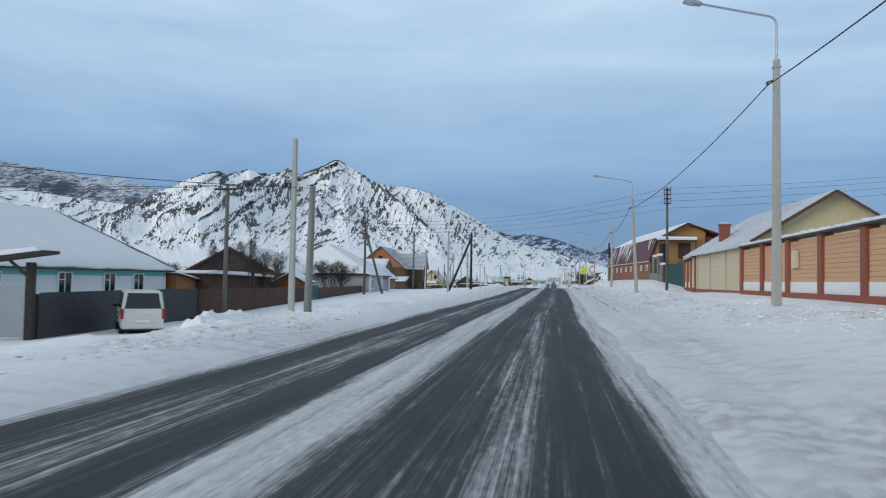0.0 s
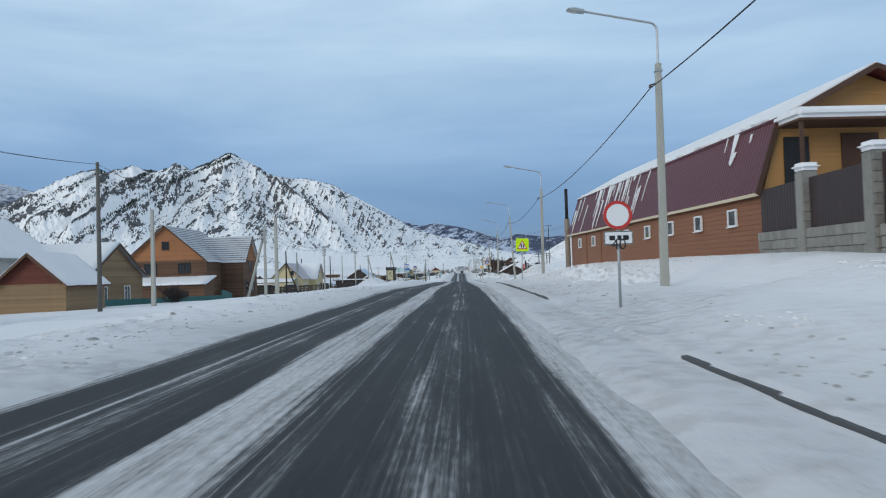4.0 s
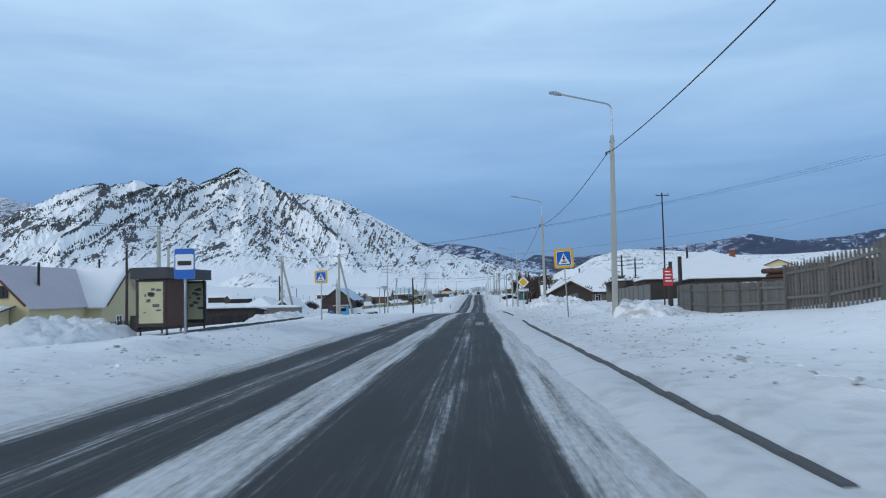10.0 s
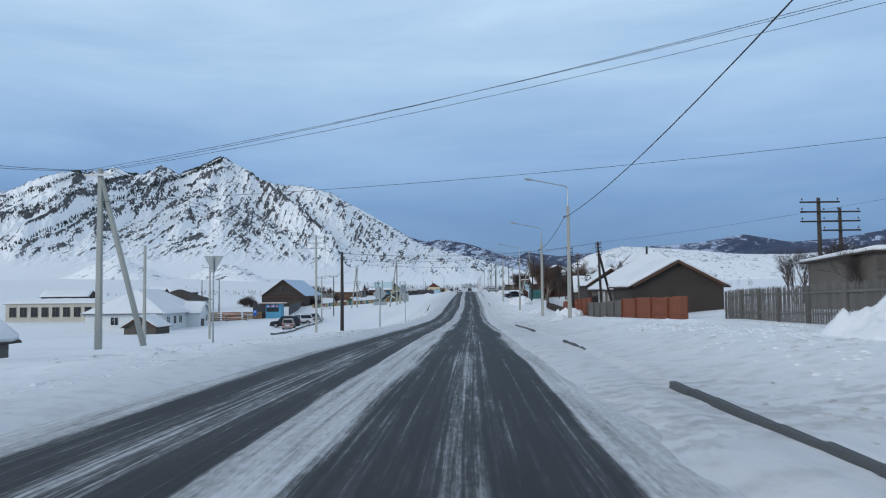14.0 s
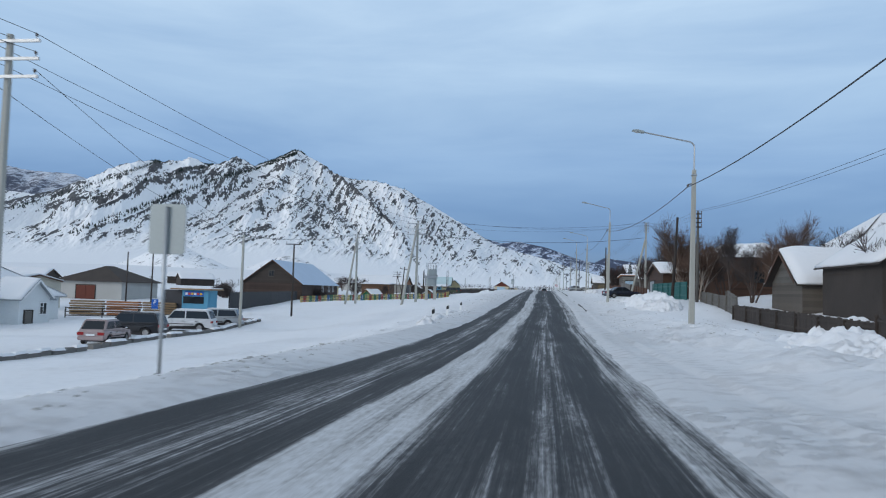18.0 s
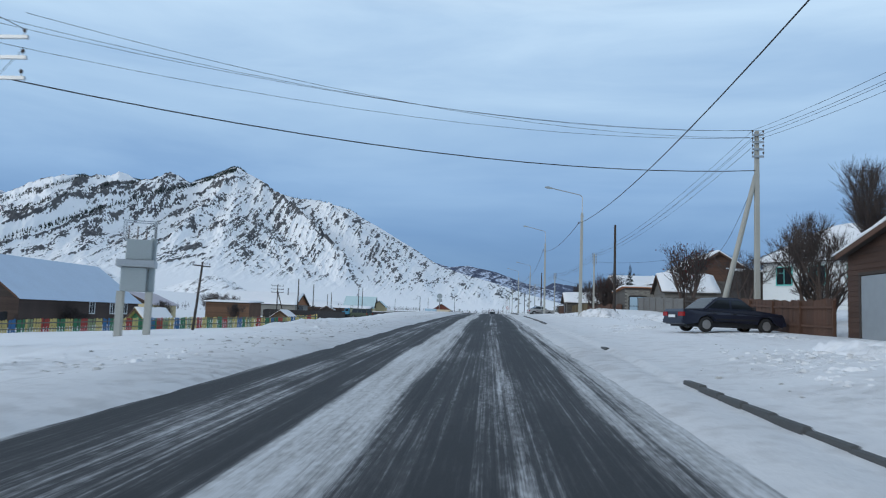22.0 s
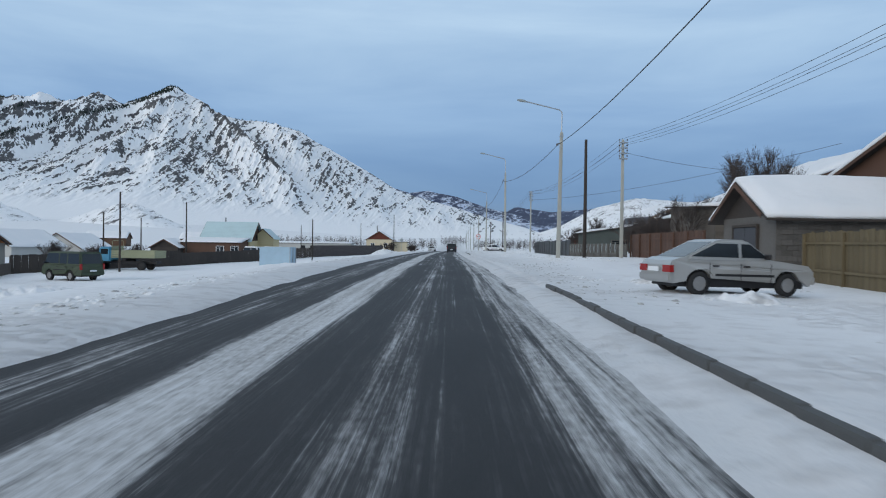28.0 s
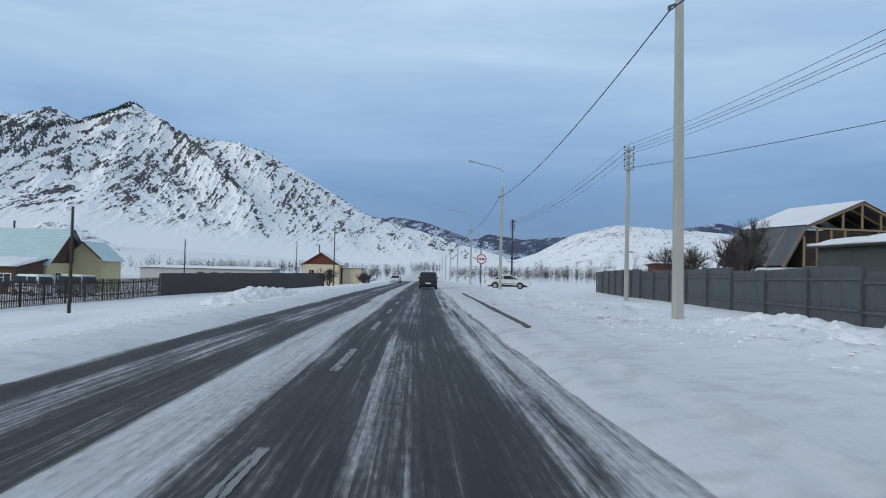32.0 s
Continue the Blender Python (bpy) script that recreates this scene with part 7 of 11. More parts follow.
plinth = raw("plinth", [(x, y, z) for x in (-0.2, 0.2) for y in (-0.5, 0.5) for z in (0, 1)], [(0, 1, 3, 2), (4, 6, 7, 5), (0, 4, 5, 1), (2, 3, 7, 6), (0, 2, 6, 4), (1, 5, 7, 3)], BRICK_RED)
lime_band = raw("white_band", [(x, y, z) for x in (-0.13, 0.13) for y in (-0.5, 0.5) for z in (0, 1)], [(0, 1, 3, 2), (4, 6, 7, 5), (0, 4, 5, 1), (2, 3, 7, 6), (0, 2, 6, 4), (1, 5, 7, 3)], WHITE_PAINT)
for group_ in (stops, stops2):
    for y in group_:
        piece("pillar", pl, wall, inv @ pose(fx(y), y, 1.2, 0, 0, 0) @ Matrix.Diagonal((1, 1, 3.15, 1)))
    for y0, y1 in zip(group_, group_[1:]):
        ym, ln = (y0 + y1) / 2, y1 - y0
        turn = -math.degrees(math.atan2(fx(y1) - fx(y0), ln))
        piece("plinth", plinth, wall, inv @ pose(fx(ym) - 0.03, ym, 1.0, 0, 0, turn) @ Matrix.Diagonal((1.2, ln, 1.0, 1)))
        piece("white_band", lime_band, wall, inv @ pose(fx(ym), ym, 2.003, 0, 0, turn) @ Matrix.Diagonal((1, ln - 0.47, 0.46, 1)))
        for k in range(10):
            piece("brick_course", bk, wall, inv @ pose(fx(ym) + 0.004 * (k % 2), ym, 2.466 + 0.175 * k, 0, 0, turn) @ Matrix.Diagonal((0.22, ln - 0.47, 0.165, 1)))
    bm = bmesh.new()
    ya, yb = group_[0], group_[-1]
    for y0, y1 in zip(group_, group_[1:]):
        a, c = inv @ Vector((fx(y0), y0, 4.38)), inv @ Vector((fx(y1), y1, 4.38))
        bar(bm, a, c, 0.75, 0.07)
    part("coping", bm, BROWN_SHEET, wall, "dark metal coping")
    bm = bmesh.new()
    for y0, y1 in zip(group_, group_[1:]):
        n = 8
        for k in range(n):
            a = Vector((fx(y0 + (y1 - y0) * k / n) + 0.05, y0 + (y1 - y0) * k / n, 4.42 + 0.06))
            c = Vector((fx(y0 + (y1 - y0) * (k + 1) / n) + 0.05, y0 + (y1 - y0) * (k + 1) / n, 4.42 + 0.06))
            bar(bm, inv @ a, inv @ c, random.uniform(0.5, 0.7), random.uniform(0.1, 0.2))
    part("snow_cap", bm, ROOF_SNOW, wall, "ragged cap of snow")
bm = bmesh.new()
box(bm, -0.12, 0.0, -0.32, 0.32, 0, 0.75)
part("meter_box", bm, SIDING_CREAM, wall, "cream meter box").matrix_basis = inv @ pose(fx(34) - 0.14, 33.9, 3.05)

# cream garage wall under the roof of the villa
garage = thing("garage_wall", 10.2, 51, grounded(10.2, 51), 0, "long cream siding wall with a wide sliding door on a red plinth", "garage")
inv = garage.matrix_world.inverted()
bm = bmesh.new()
box(bm, 10.12, 10.45, 43.64, 57.96, 1.0, 1.95)
part("plinth", bm, BRICK_RED, garage).matrix_basis = inv
sl = raw("siding_course", [(0, -7.15, 0), (0, 7.15, 0), (0.035, 7.15, 0.168), (0.035, -7.15, 0.168), (0.12, -7.15, 0), (0.12, 7.15, 0), (0.12, 7.15, 0.168), (0.12, -7.15, 0.168)], [(0, 3, 2, 1), (0, 1, 5, 4), (3, 7, 6, 2), (0, 4, 7, 3), (1, 2, 6, 5)], SIDING_CREAM)
for k in range(16):
    piece("siding_course", sl, garage, inv @ pose(10.2, 50.8, 1.953 + 0.17 * k))
for y in (43.75, 48.5, 53.2, 57.85):
    bm = bmesh.new()
    box(bm, 10.14, 10.19, y - 0.06, y + 0.06, 1.95, 4.65)
    part("cover_strip", bm, SIDING_CREAM, garage).matrix_basis = inv
house("villa", "yellow villa with a big snow-dusted tile roof", 14.9, 52.6, 90, 17, 9.0, 4.72, 7.55, YELLOW_WALL, paint("snow_dusted_tiles", (0.60, 0.62, 0.66), 0.8, vary=0.25, grain=3), base=1.0, snow=0.0, over=0.7, roof_step=0.36, chimneys=[(1.8, 3.5, 6.5, 0.32, BRICK_RED), (-2.6, 1.2, 9.0, 0.12, BLACK)])

# the long maroon-roofed building, turned a little towards the road
bx0, by0, bx1, by1 = 11.6, 95.0, 8.9, 128.3
turn = math.degrees(math.atan2(by1 - by0, bx1 - bx0))
along, side = Vector((bx1 - bx0, by1 - by0, 0)).normalized(), Vector((by1 - by0, bx0 - bx1, 0)).normalized()
mid = Vector(((bx0 + bx1) / 2, (by0 + by1) / 2, 0)) + side * 4.9
barn = thing("maroon_roof_building", mid.x, mid.y, 1.9, turn, "long ochre building with a maroon metal roof and small white windows", "house")
X0, X1, E_, knee_, ridge_, back_ = -16.7, 15.6, 3.14, 5.92, 7.8, 6.05
for b, mt in (((X0, X1, 4.7, 4.9, -0.6, E_), SIDING_BROWN), ((X0, X1, -4.4, -4.2, -0.6, 2.6), SIDING_TAN), ((X0 + 3.6, X1, -4.4, -4.2, 2.6, back_), SIDING_TAN), ((X0 + 3.4, X0 + 3.6, -4.2, -1.5, 2.6, back_ + 0.3), SIDING_TAN),
              ((X0, X0 + 3.4, -1.6, -1.4, 2.6, 6.85), SIDING_TAN)):
    bm = bmesh.new()
    box(bm, *b)
    part("wall", bm, mt, barn)
END = [(4.9, -0.6), (4.9, E_), (4.08, knee_ - 0.1), (0.75, ridge_ - 0.08), (-1.5, 6.95), (-1.5, -0.6)]
FAR_END = [(4.9, -0.6), (4.9, E_), (4.08, knee_ - 0.1), (0.75, ridge_ - 0.08), (-4.4, back_ - 0.02), (-4.4, -0.6)]
for xa, xb, outline_ in ((X0, X0 + 0.2, END), (X1 - 0.2, X1, FAR_END)):
    bm = bmesh.new()
    prism(bm, outline_, xa, xb, 0)
    part("gable", bm, SIDING_TAN, barn)
bm = bmesh.new()
box(bm, X0, X0 + 0.2, -4.4, -1.52, -0.6, 2.6)
part("wall", bm, SIDING_TAN, barn)
me = raw("plank", [(X0, 0.025, 0.0), (X1, 0.025, 0.0), (X1, 0.012, 0.19), (X0, 0.012, 0.19), (X0, 0, 0.0), (X1, 0, 0.0), (X1, 0, 0.19), (X0, 0, 0.19)], [(0, 3, 2, 1), (0, 1, 5, 4), (3, 7, 6, 2), (0, 4, 7, 3), (1, 2, 6, 5)], SIDING_BROWN)
for k in range(15):
    piece("plank", me, barn, Matrix.Translation((0, 4.903, 0.2 * k)))
for k in range(43):
    z0, z1 = 0.2 * k - 0.5, 0.2 * k - 0.31
    hi = [float(np.interp(z, (-0.6, E_, knee_ - 0.1, ridge_ - 0.1), (4.9, 4.9, 4.08, 0.76))) for z in (z0, z1)]
    lo = [float(np.interp(z, (-0.6, 6.95, ridge_ - 0.1), (-1.5, -1.5, 0.74))) for z in (z0, z1)]
    if z1 > ridge_ - 0.12:
        break
    bm = bmesh.new()
    vs = [bm.verts.new((x, y, z)) for x in (X0 - 0.003, X0 - 0.022) for y, z in ((lo[0], z0), (hi[0], z0), (hi[1], z1), (lo[1], z1))]
    for f in ((4, 5, 6, 7), (0, 1, 5, 4), (3, 7, 6, 2), (0, 4, 7, 3), (1, 2, 6, 5)):
        bm.faces.new([vs[i] for i in f])
    bmesh.ops.recalc_face_normals(bm, faces=bm.faces)
    part("gable_board", bm, SIDING_TAN, barn)
# steep road-side slope, sheet by sheet, with snow left in the ribs
steep = raw("roof_sheet", [(x, y + (0.03 if (i % 2) else 0), z + (0.02 if (i % 2) else 0)) for i, x in enumerate(np.linspace(-0.5, 0.5, 9)) for y, z in ((0.0, 0.0), (-0.98, -2.92))],
            [(2 * i, 2 * i + 2, 2 * i + 3, 2 * i + 1) for i in range(8)], MAROON)
n = 33
for k in range(n):
    piece("roof_sheet", steep, barn, pose(X0 - 0.25 + (k + 0.5) * 32.8 / n, 4.20, knee_ + 0.10) @ Matrix.Diagonal((32.8 / n, -1, 1, 1)))
for nm, dz, th_, mt, lb, ends in (("upper_slope", 0.0, 0.09, MAROON, "maroon upper roof slopes", (X0 - 1.0, X1 + 0.3)), ("snow_cover", 0.094, 0.06, ROOF_SNOW, "thin snow on the upper roof", (X0 - 0.9, X1 + 0.25))):
    bm = bmesh.new()
    prism(bm, [(4.25, knee_ + dz + 0.04), (0.75, ridge_ + dz), (-4.95, back_ - 0.18 + dz), (-4.95, back_ - 0.18 + dz + th_), (0.75, ridge_ + dz + th_), (4.25, knee_ + dz + 0.04 + th_)], *ends, 0)
    part(nm, bm, mt, barn, lb)
bm = bmesh.new()
for (a, za), (c, zc) in zip([(5.2, E_ - 0.05), (4.25, knee_), (0.75, ridge_ - 0.02), (-4.95, back_ - 0.2)], [(4.25, knee_), (0.75, ridge_ - 0.02), (-4.95, back_ - 0.2)]):
    xe = X0 - 0.24 if a > 5 else X0 - 1.01
    bar(bm, (xe, a, za), (xe, c, zc), 0.03, 0.2)
part("barge_board", bm, WOOD_BROWN, barn)
rs = random.Random(4)
for k in range(110):
    x = rs.uniform(-15.5, 15.4)
    if (x < -3 and rs.random() < 0.95) or (9.0 < x < 13.6 and rs.random() < 0.85):
        continue
    ln = rs.uniform(0.4, 2.6) * (0.5 + 0.5 * (x + 16) / 32)
    w = rs.uniform(0.02, 0.09) if rs.random() < 0.8 else rs.uniform(0.12, 0.3)
    bm = bmesh.new()
    f0 = 0.0 if rs.random() < 0.6 else rs.uniform(0, 0.45)
    f1 = min(0.98, f0 + ln / 3.08)
    pa, pb = Vector((x, 4.22 + 0.98 * f0, knee_ + 0.14 - 2.92 * f0)), Vector((x + rs.uniform(-0.05, 0.05), 4.22 + 0.98 * f1, knee_ + 0.14 - 2.92 * f1))
    vs = [bm.verts.new(p) for p in (pa + Vector((-w, 0.02, 0)), pa + Vector((w, 0.02, 0)), pb + Vector((w * 0.2, 0.02, 0)), pb + Vector((-w * 0.2, 0.02, 0)), pa + Vector((-w, -0.02, -0.01)), pa + Vector((w, -0.02, -0.01)), pb + Vector((w * 0.2, -0.02, 0)), pb + Vector((-w * 0.2, -0.02, 0)))]
    for f in ((0, 1, 2, 3), (0, 4, 5, 1), (1, 5, 6, 2), (2, 6, 7, 3), (3, 7, 4, 0)):
        bm.faces.new([vs[i] for i in f])
    bmesh.ops.recalc_face_normals(bm, faces=bm.faces)
    part("snow_streak", bm, ROOF_SNOW, barn)
bm = bmesh.new()
for k in range(70):
    if rs.random() < 0.75:
        bmesh.ops.create_icosphere(bm, subdivisions=1, radius=1, matrix=Matrix.Translation((X0 + 0.3 + 0.45 * k, 3.93 + rs.uniform(-0.2, 0.2), knee_ + 0.2)) @ Matrix.Diagonal((rs.uniform(0.25, 0.5), 0.4, rs.uniform(0.05, 0.14), 1)))
part("snow_ridge", bm, ROOF_SNOW, barn, "lumpy snow along the roof break", True)
bm = bmesh.new()
box(bm, X0 - 0.2, X1 + 0.2, 5.16, 5.20, E_ - 0.10, E_ + 0.03)
part("gutter", bm, SIDING_CREAM, barn, "pale eaves board")
for x in (12.5, 8.4, 4.5, 0.5, -3.4, -7.0, -10.6, -14.2):
    window(barn, x, 4.96, 3.98 - 1.9, 0.68, 0.58, "+y", cross=False)
for x in (10.6, 6.5, 2.4, -5.2):
    bm = bmesh.new()
    box(bm, x - 0.03, x + 0.03, 4.93, 4.97, 0.2, E_ - 0.1)
    part("cover_strip", bm, SIDING_BROWN, barn)
# porch with its awning, and the boarded balcony, on the end that faces up the road
for nm, b, mt, lb in (("balcony_floor", (-18.2, X0 - 0.04, -4.4, 4.3, 2.3, 2.45), WOOD_BROWN, ""), ("awning", (-18.5, X0 - 0.03, -0.1, 4.3, 5.62, 5.70), WOOD_BROWN, "small awning"), ("awning_snow", (-18.65, X0 - 0.03, -0.2, 4.4, 5.704, 6.1), ROOF_SNOW, "thick snow on the awning"),
                      ("doorway", (X0 - 0.08, X0 - 0.025, 3.0, 4.0, 2.47, 5.3), BLACK, "dark doorway"), ("window_band", (X0 - 0.08, X0 - 0.025, 0.2, 1.7, 3.5, 5.4), WOOD_BROWN, "brown framed window")):
    bm = bmesh.new()
    box(bm, *b)
    if nm == "awning_snow":
        bmesh.ops.bevel(bm, geom=list(bm.edges), offset=0.14, segments=3, affect="EDGES")
    part(nm, bm, mt, barn, lb)
for y in (0.0, 4.15):
    bm = bmesh.new()
    box(bm, -18.4, -18.28, y - 0.06, y + 0.06, 2.45, 5.62)
    part("awning_post", bm, WOOD_BROWN, barn)
rb = raw("screen_board", [(x, y, z) for x in (-0.015, 0.015) for y in (-0.08, 0.08) for z in (0, 1)], [(0, 1, 3, 2), (4, 6, 7, 5), (0, 4, 5, 1), (2, 3, 7, 6), (0, 2, 6, 4), (1, 5, 7, 3)], WOOD_RED)
for k in range(14):
    piece("screen_board", rb, barn, pose(X0 - 0.1 - 0.06 * k, -1.6 - 0.17 * k, 2.46) @ Matrix.Diagonal((1, 1, 3.85 - 0.045 * k + rs.uniform(-0.03, 0.03), 1)))
for x, y in ((X0 - 0.9, -4.05), (X0 - 0.9, -4.45)):
    bm = bmesh.new()
    box(bm, x - 0.07, x + 0.07, y - 0.07, y + 0.07, 2.45, back_ - 0.1)
    part("balcony_post", bm, WOOD_BROWN, barn)
bm = bmesh.new()
tube(bm, [(X0 - 0.95, -4.98, back_ - 0.2), (X0 - 0.95, -4.75, back_ - 0.75), (X0 - 0.95, -4.6, back_ - 0.95), (X0 - 0.95, -4.6, 0)], 0.05, 8)
part("downpipe", bm, BLACK, barn, "dark rain pipe", True)
bm = bmesh.new()
for a, c in (((-18.3, 0.3, 3.3), (-18.3, 2.2, 3.2)), ((-18.3, 0.3, 2.9), (-18.3, 2.2, 2.7)), ((-18.3, 1.9, 2.5), (-18.0, 1.2, 4.3))):
    bar(bm, a, c, 0.06, 0.09)
part("balustrade", bm, WOOD_BROWN, barn)
# tall stove pipe
pipe = thing("stove_pipe", 8.9, 128.9, grounded(8.9, 128.9) - 0.1, 0, "tall black stove pipe on a pale flaking base", "chimney")
pz = pipe.location.z
bm = bmesh.new()
tube(bm, [(0, 0, -0.3), (0, 0, 6.5 - pz)], 0.22, 12)
part("base", bm, BIRCH, pipe, "pale flaking insulated base", True)
bm = bmesh.new()
tube(bm, [(0, 0, 6.5 - pz), (0, 0, 9.0 - pz)], 0.135, 12)
part("pipe", bm, BLACK, pipe, "", True)

# stone-post fence and green fence
for k, (x, y, top_) in enumerate(((11.5, 91.1, 5.4), (11.45, 86.8, 5.4), (11.4, 83.9, 4.3))):
    g = grounded(x, y)
    top_ -= g
    post = thing("stone_post", x, y, g, 4, "rubble stone gate post with a snow cap", "gate post", "stone gate posts")
    bm = bmesh.new()
    box(bm, -0.27, 0.27, -0.27, 0.27, -0.5, top_)
    bmesh.ops.bevel(bm, geom=list(bm.edges), offset=0.05, segments=2, affect="EDGES")
    part("shaft", bm, STONE, post)
    rs = random.Random(60 + k)
    for c in range(int((top_ + 0.2) / 0.3)):
        for q in range(2):
            bm = bmesh.new()
            w_ = rs.uniform(0.2, 0.3)
            box(bm, -0.28 + 0.28 * q, -0.28 + 0.28 * q + w_, -0.30, -0.265, -0.2 + 0.3 * c + 0.02, 0.08 + 0.3 * c)
            bmesh.ops.bevel(bm, geom=list(bm.edges), offset=0.012, segments=1, affect="EDGES")
            part("stone", bm, STONE, post)
    bm = bmesh.new()
    box(bm, -0.36, 0.36, -0.36, 0.36, top_ + 0.003, top_ + 0.26)
    bmesh.ops.bevel(bm, geom=list(bm.edges), offset=0.11, segments=3, affect="EDGES")
    part("snow_cap", bm, ROOF_SNOW, post)
for ya, yb, top_ in ((94.8, 91.4, 5.15), (90.8, 87.1, 5.15), (86.5, 84.2, 5.3)):
    low = thing("stone_plinth", 11.45, (ya + yb) / 2, grounded(11.4, ya), 0, "low rubble stone plinth under the metal fence", "wall", "stone plinths")
    rs = random.Random(int(ya))
    for c in range(3):
        y = yb - (ya + yb) / 2
        while y < ya - (ya + yb) / 2 - 0.1:
            ln = min(rs.uniform(0.25, 0.5), ya - (ya + yb) / 2 - y)
            bm = bmesh.new()
            box(bm, -0.16 - rs.uniform(0, 0.02), 0.16, y + 0.01, y + ln - 0.01, -0.2 + 0.33 * c, 0.12 + 0.33 * c)
            bmesh.ops.bevel(bm, geom=list(bm.edges), offset=0.02, segments=1, affect="EDGES")
            part("stone", bm, STONE, low)
            y += ln
    fence([(11.45, ya), (11.43, yb)], 2.0, BROWN_SHEET, "sheet", 0.9, "dark brown sheet metal fence panel", top=top_)
fence([(11.4, 83.6), (11.4, 81.5)], 1.7, WOOD_DARK, "picket", 0.08, "dark lattice wicket gate", name="gate", top=4.3)
fence([(11.45, 81.4), (11.5, 75), (11.5, 69.9)], 2.0, GREEN_SHEET, "sheet", 0.6, "tall dark green sheet metal fence", top=lambda f: 4.4 - 0.2 * f)
shed("hoarding_shed", "grey shed roof behind the green fence", 20, 27, 84, 90, 5.0, 4.6, WOOD_GREY, snow=0.2)

# ball court mesh and houses on the bank
court = thing("mesh_fence", 23.2, 180.6, 4.2, 0, "tall dark mesh fence of a sports court on a snow bank", "fence")
MESH = paint("dark_green_mesh", (0.02, 0.045, 0.05), 0.7, vary=0.1)
segs = [((23.2, 180.6), (30.5, 172.5)), ((23.2, 180.6), (26.5, 186))]
inv = court.matrix_world.inverted()
for (ax, ay), (bx, by) in segs:
    d = math.hypot(bx - ax, by - ay)
    for k in range(int(d / 1.5) + 1):
        x, y = ax + (bx - ax) * k * 1.5 / d, ay + (by - ay) * k * 1.5 / d
        bm = bmesh.new()
        p = inv @ Vector((x, y, grounded(x, y) - 0.3))
        tube(bm, [p, inv @ Vector((x, y, 8.6))], 0.035, 6)
        part("post", bm, MESH, court)
    bm = bmesh.new()
    for k in range(int(d / 0.16)):
        x, y = ax + (bx - ax) * k * 0.16 / d, ay + (by - ay) * k * 0.16 / d
        bar(bm, inv @ Vector((x, y, 4.3)), inv @ Vector((x, y, 8.55)), 0.008, 0.008)
    for k in range(27):
        bar(bm, inv @ Vector((ax, ay, 4.4 + 0.16 * k)), inv @ Vector((bx, by, 4.4 + 0.16 * k)), 0.008, 0.008)
    part("mesh", bm, MESH, court, "thin wire mesh")
house("court_hut", "orange board hut with a snowy roof beyond the court", 33, 190, 90, 6, 5.5, 6.6, 8.4, WOOD_ORANGE, WOOD_DARK, base=4.0, snow=0.2, category="hut")
house("green_house", "pale green house with a steep roof", 41, 196, 90, 8, 7, 8.4, 11.0, paint("pale_green_boards", (0.34, 0.42, 0.36), 0.8), GREY_SHEET, base=3.6, snow=0.1, windows=[(0, 6.2, 1.1, 1.4, "-x", WOOD_GREY)])
for x, y, turn_, ln in ((17.0, 159.5, -25, 3.2), (19.6, 163.5, 10, 3.0), (16.2, 156.8, 30, 1.6)):
    bm = bmesh.new()
    box(bm, -ln / 2, ln / 2, -0.30, 0.30, -0.10, 0.06)
    bmesh.ops.bevel(bm, geom=list(bm.edges), offset=0.04, segments=1, affect="EDGES")
    ob = part("old_slab", bm, WOOD_DARK, None)
    ob.matrix_world = pose(x, y, grounded(x, y) + 0.12, 6, 8, turn_)
    tagged(ob, "old dark slab lying on the snow bank", "slab", "old slabs")

# fences and yards from the crossing on
fence([(10.2, 183.5), (10.6, 190.5)], 1.55, WOOD_GREY, "picket", 0.15, "grey spaced board fence on a snow bank")
fence([(10.6, 190.5), (11.4, 202), (12.0, 209.5)], 1.6, WOOD_GREY, "boards", 0.2, "close grey board fence", top=lambda f: 2.3)
for sx, sy, nx, nz in ((13.4, 191.5, 7, 6), (13.8, 197.0, 8, 7), (14.2, 202.5, 6, 5)):
    rs = random.Random(int(sy))
    ob = thing("log_stack", sx, sy, grounded(sx, sy), 0, "stack of brown sawn logs behind the board fence", "log stack", "log stacks")
    for c in range(nz):
        for k in range(nx - c // 2):
            x = 0.30 * k + 0.15 * (c % 2) + rs.uniform(-0.03, 0.03)
            bm = bmesh.new()
            tube(bm, [(x, rs.uniform(-0.15, 0.15), 0.1 + 0.25 * c), (x, 4.2 + rs.uniform(-0.15, 0.15), 0.1 + 0.25 * c)], rs.uniform(0.11, 0.15), 7)
            part("log", bm, WOOD_BROWN, ob)
    bm = bmesh.new()
    for k in range(nx - nz // 2):
        bmesh.ops.create_icosphere(bm, subdivisions=1, radius=1, matrix=Matrix.Translation((0.15 + 0.30 * k, 2 + rs.uniform(-1, 1), 0.25 * nz - 0.02)) @ Matrix.Diagonal((0.3, rs.uniform(0.6, 1.6), 0.07, 1)))
    part("snow_cap", bm, ROOF_SNOW, ob, "patchy snow", True)
fence([(13.0, 221.5), (14.6, 244.5)], 1.55, CONCRETE_PANEL, "boards", 1.9, "grey concrete panel fence", gap=0.02, thick=0.10)
fence([(12.6, 210), (14.5, 216)], 1.2, WOOD_DARK, "rails", 0.1, "dark rail fence by the yard gate")
for x, y, h in ((12.2, 210.0, 3.1), (12.6, 213.8, 2.9), (13.3, 217.0, 2.6)):
    bm = bmesh.new()
    tube(bm, [(0, 0, -0.4), (0.02, 0.02, h)], 0.12, 8)
    ob = part("gate_post", bm, WOOD_DARK, None)
    ob.location = (x, y, grounded(x, y))
    tagged(ob, "dark round timber gate post", "post", "timber gate posts")
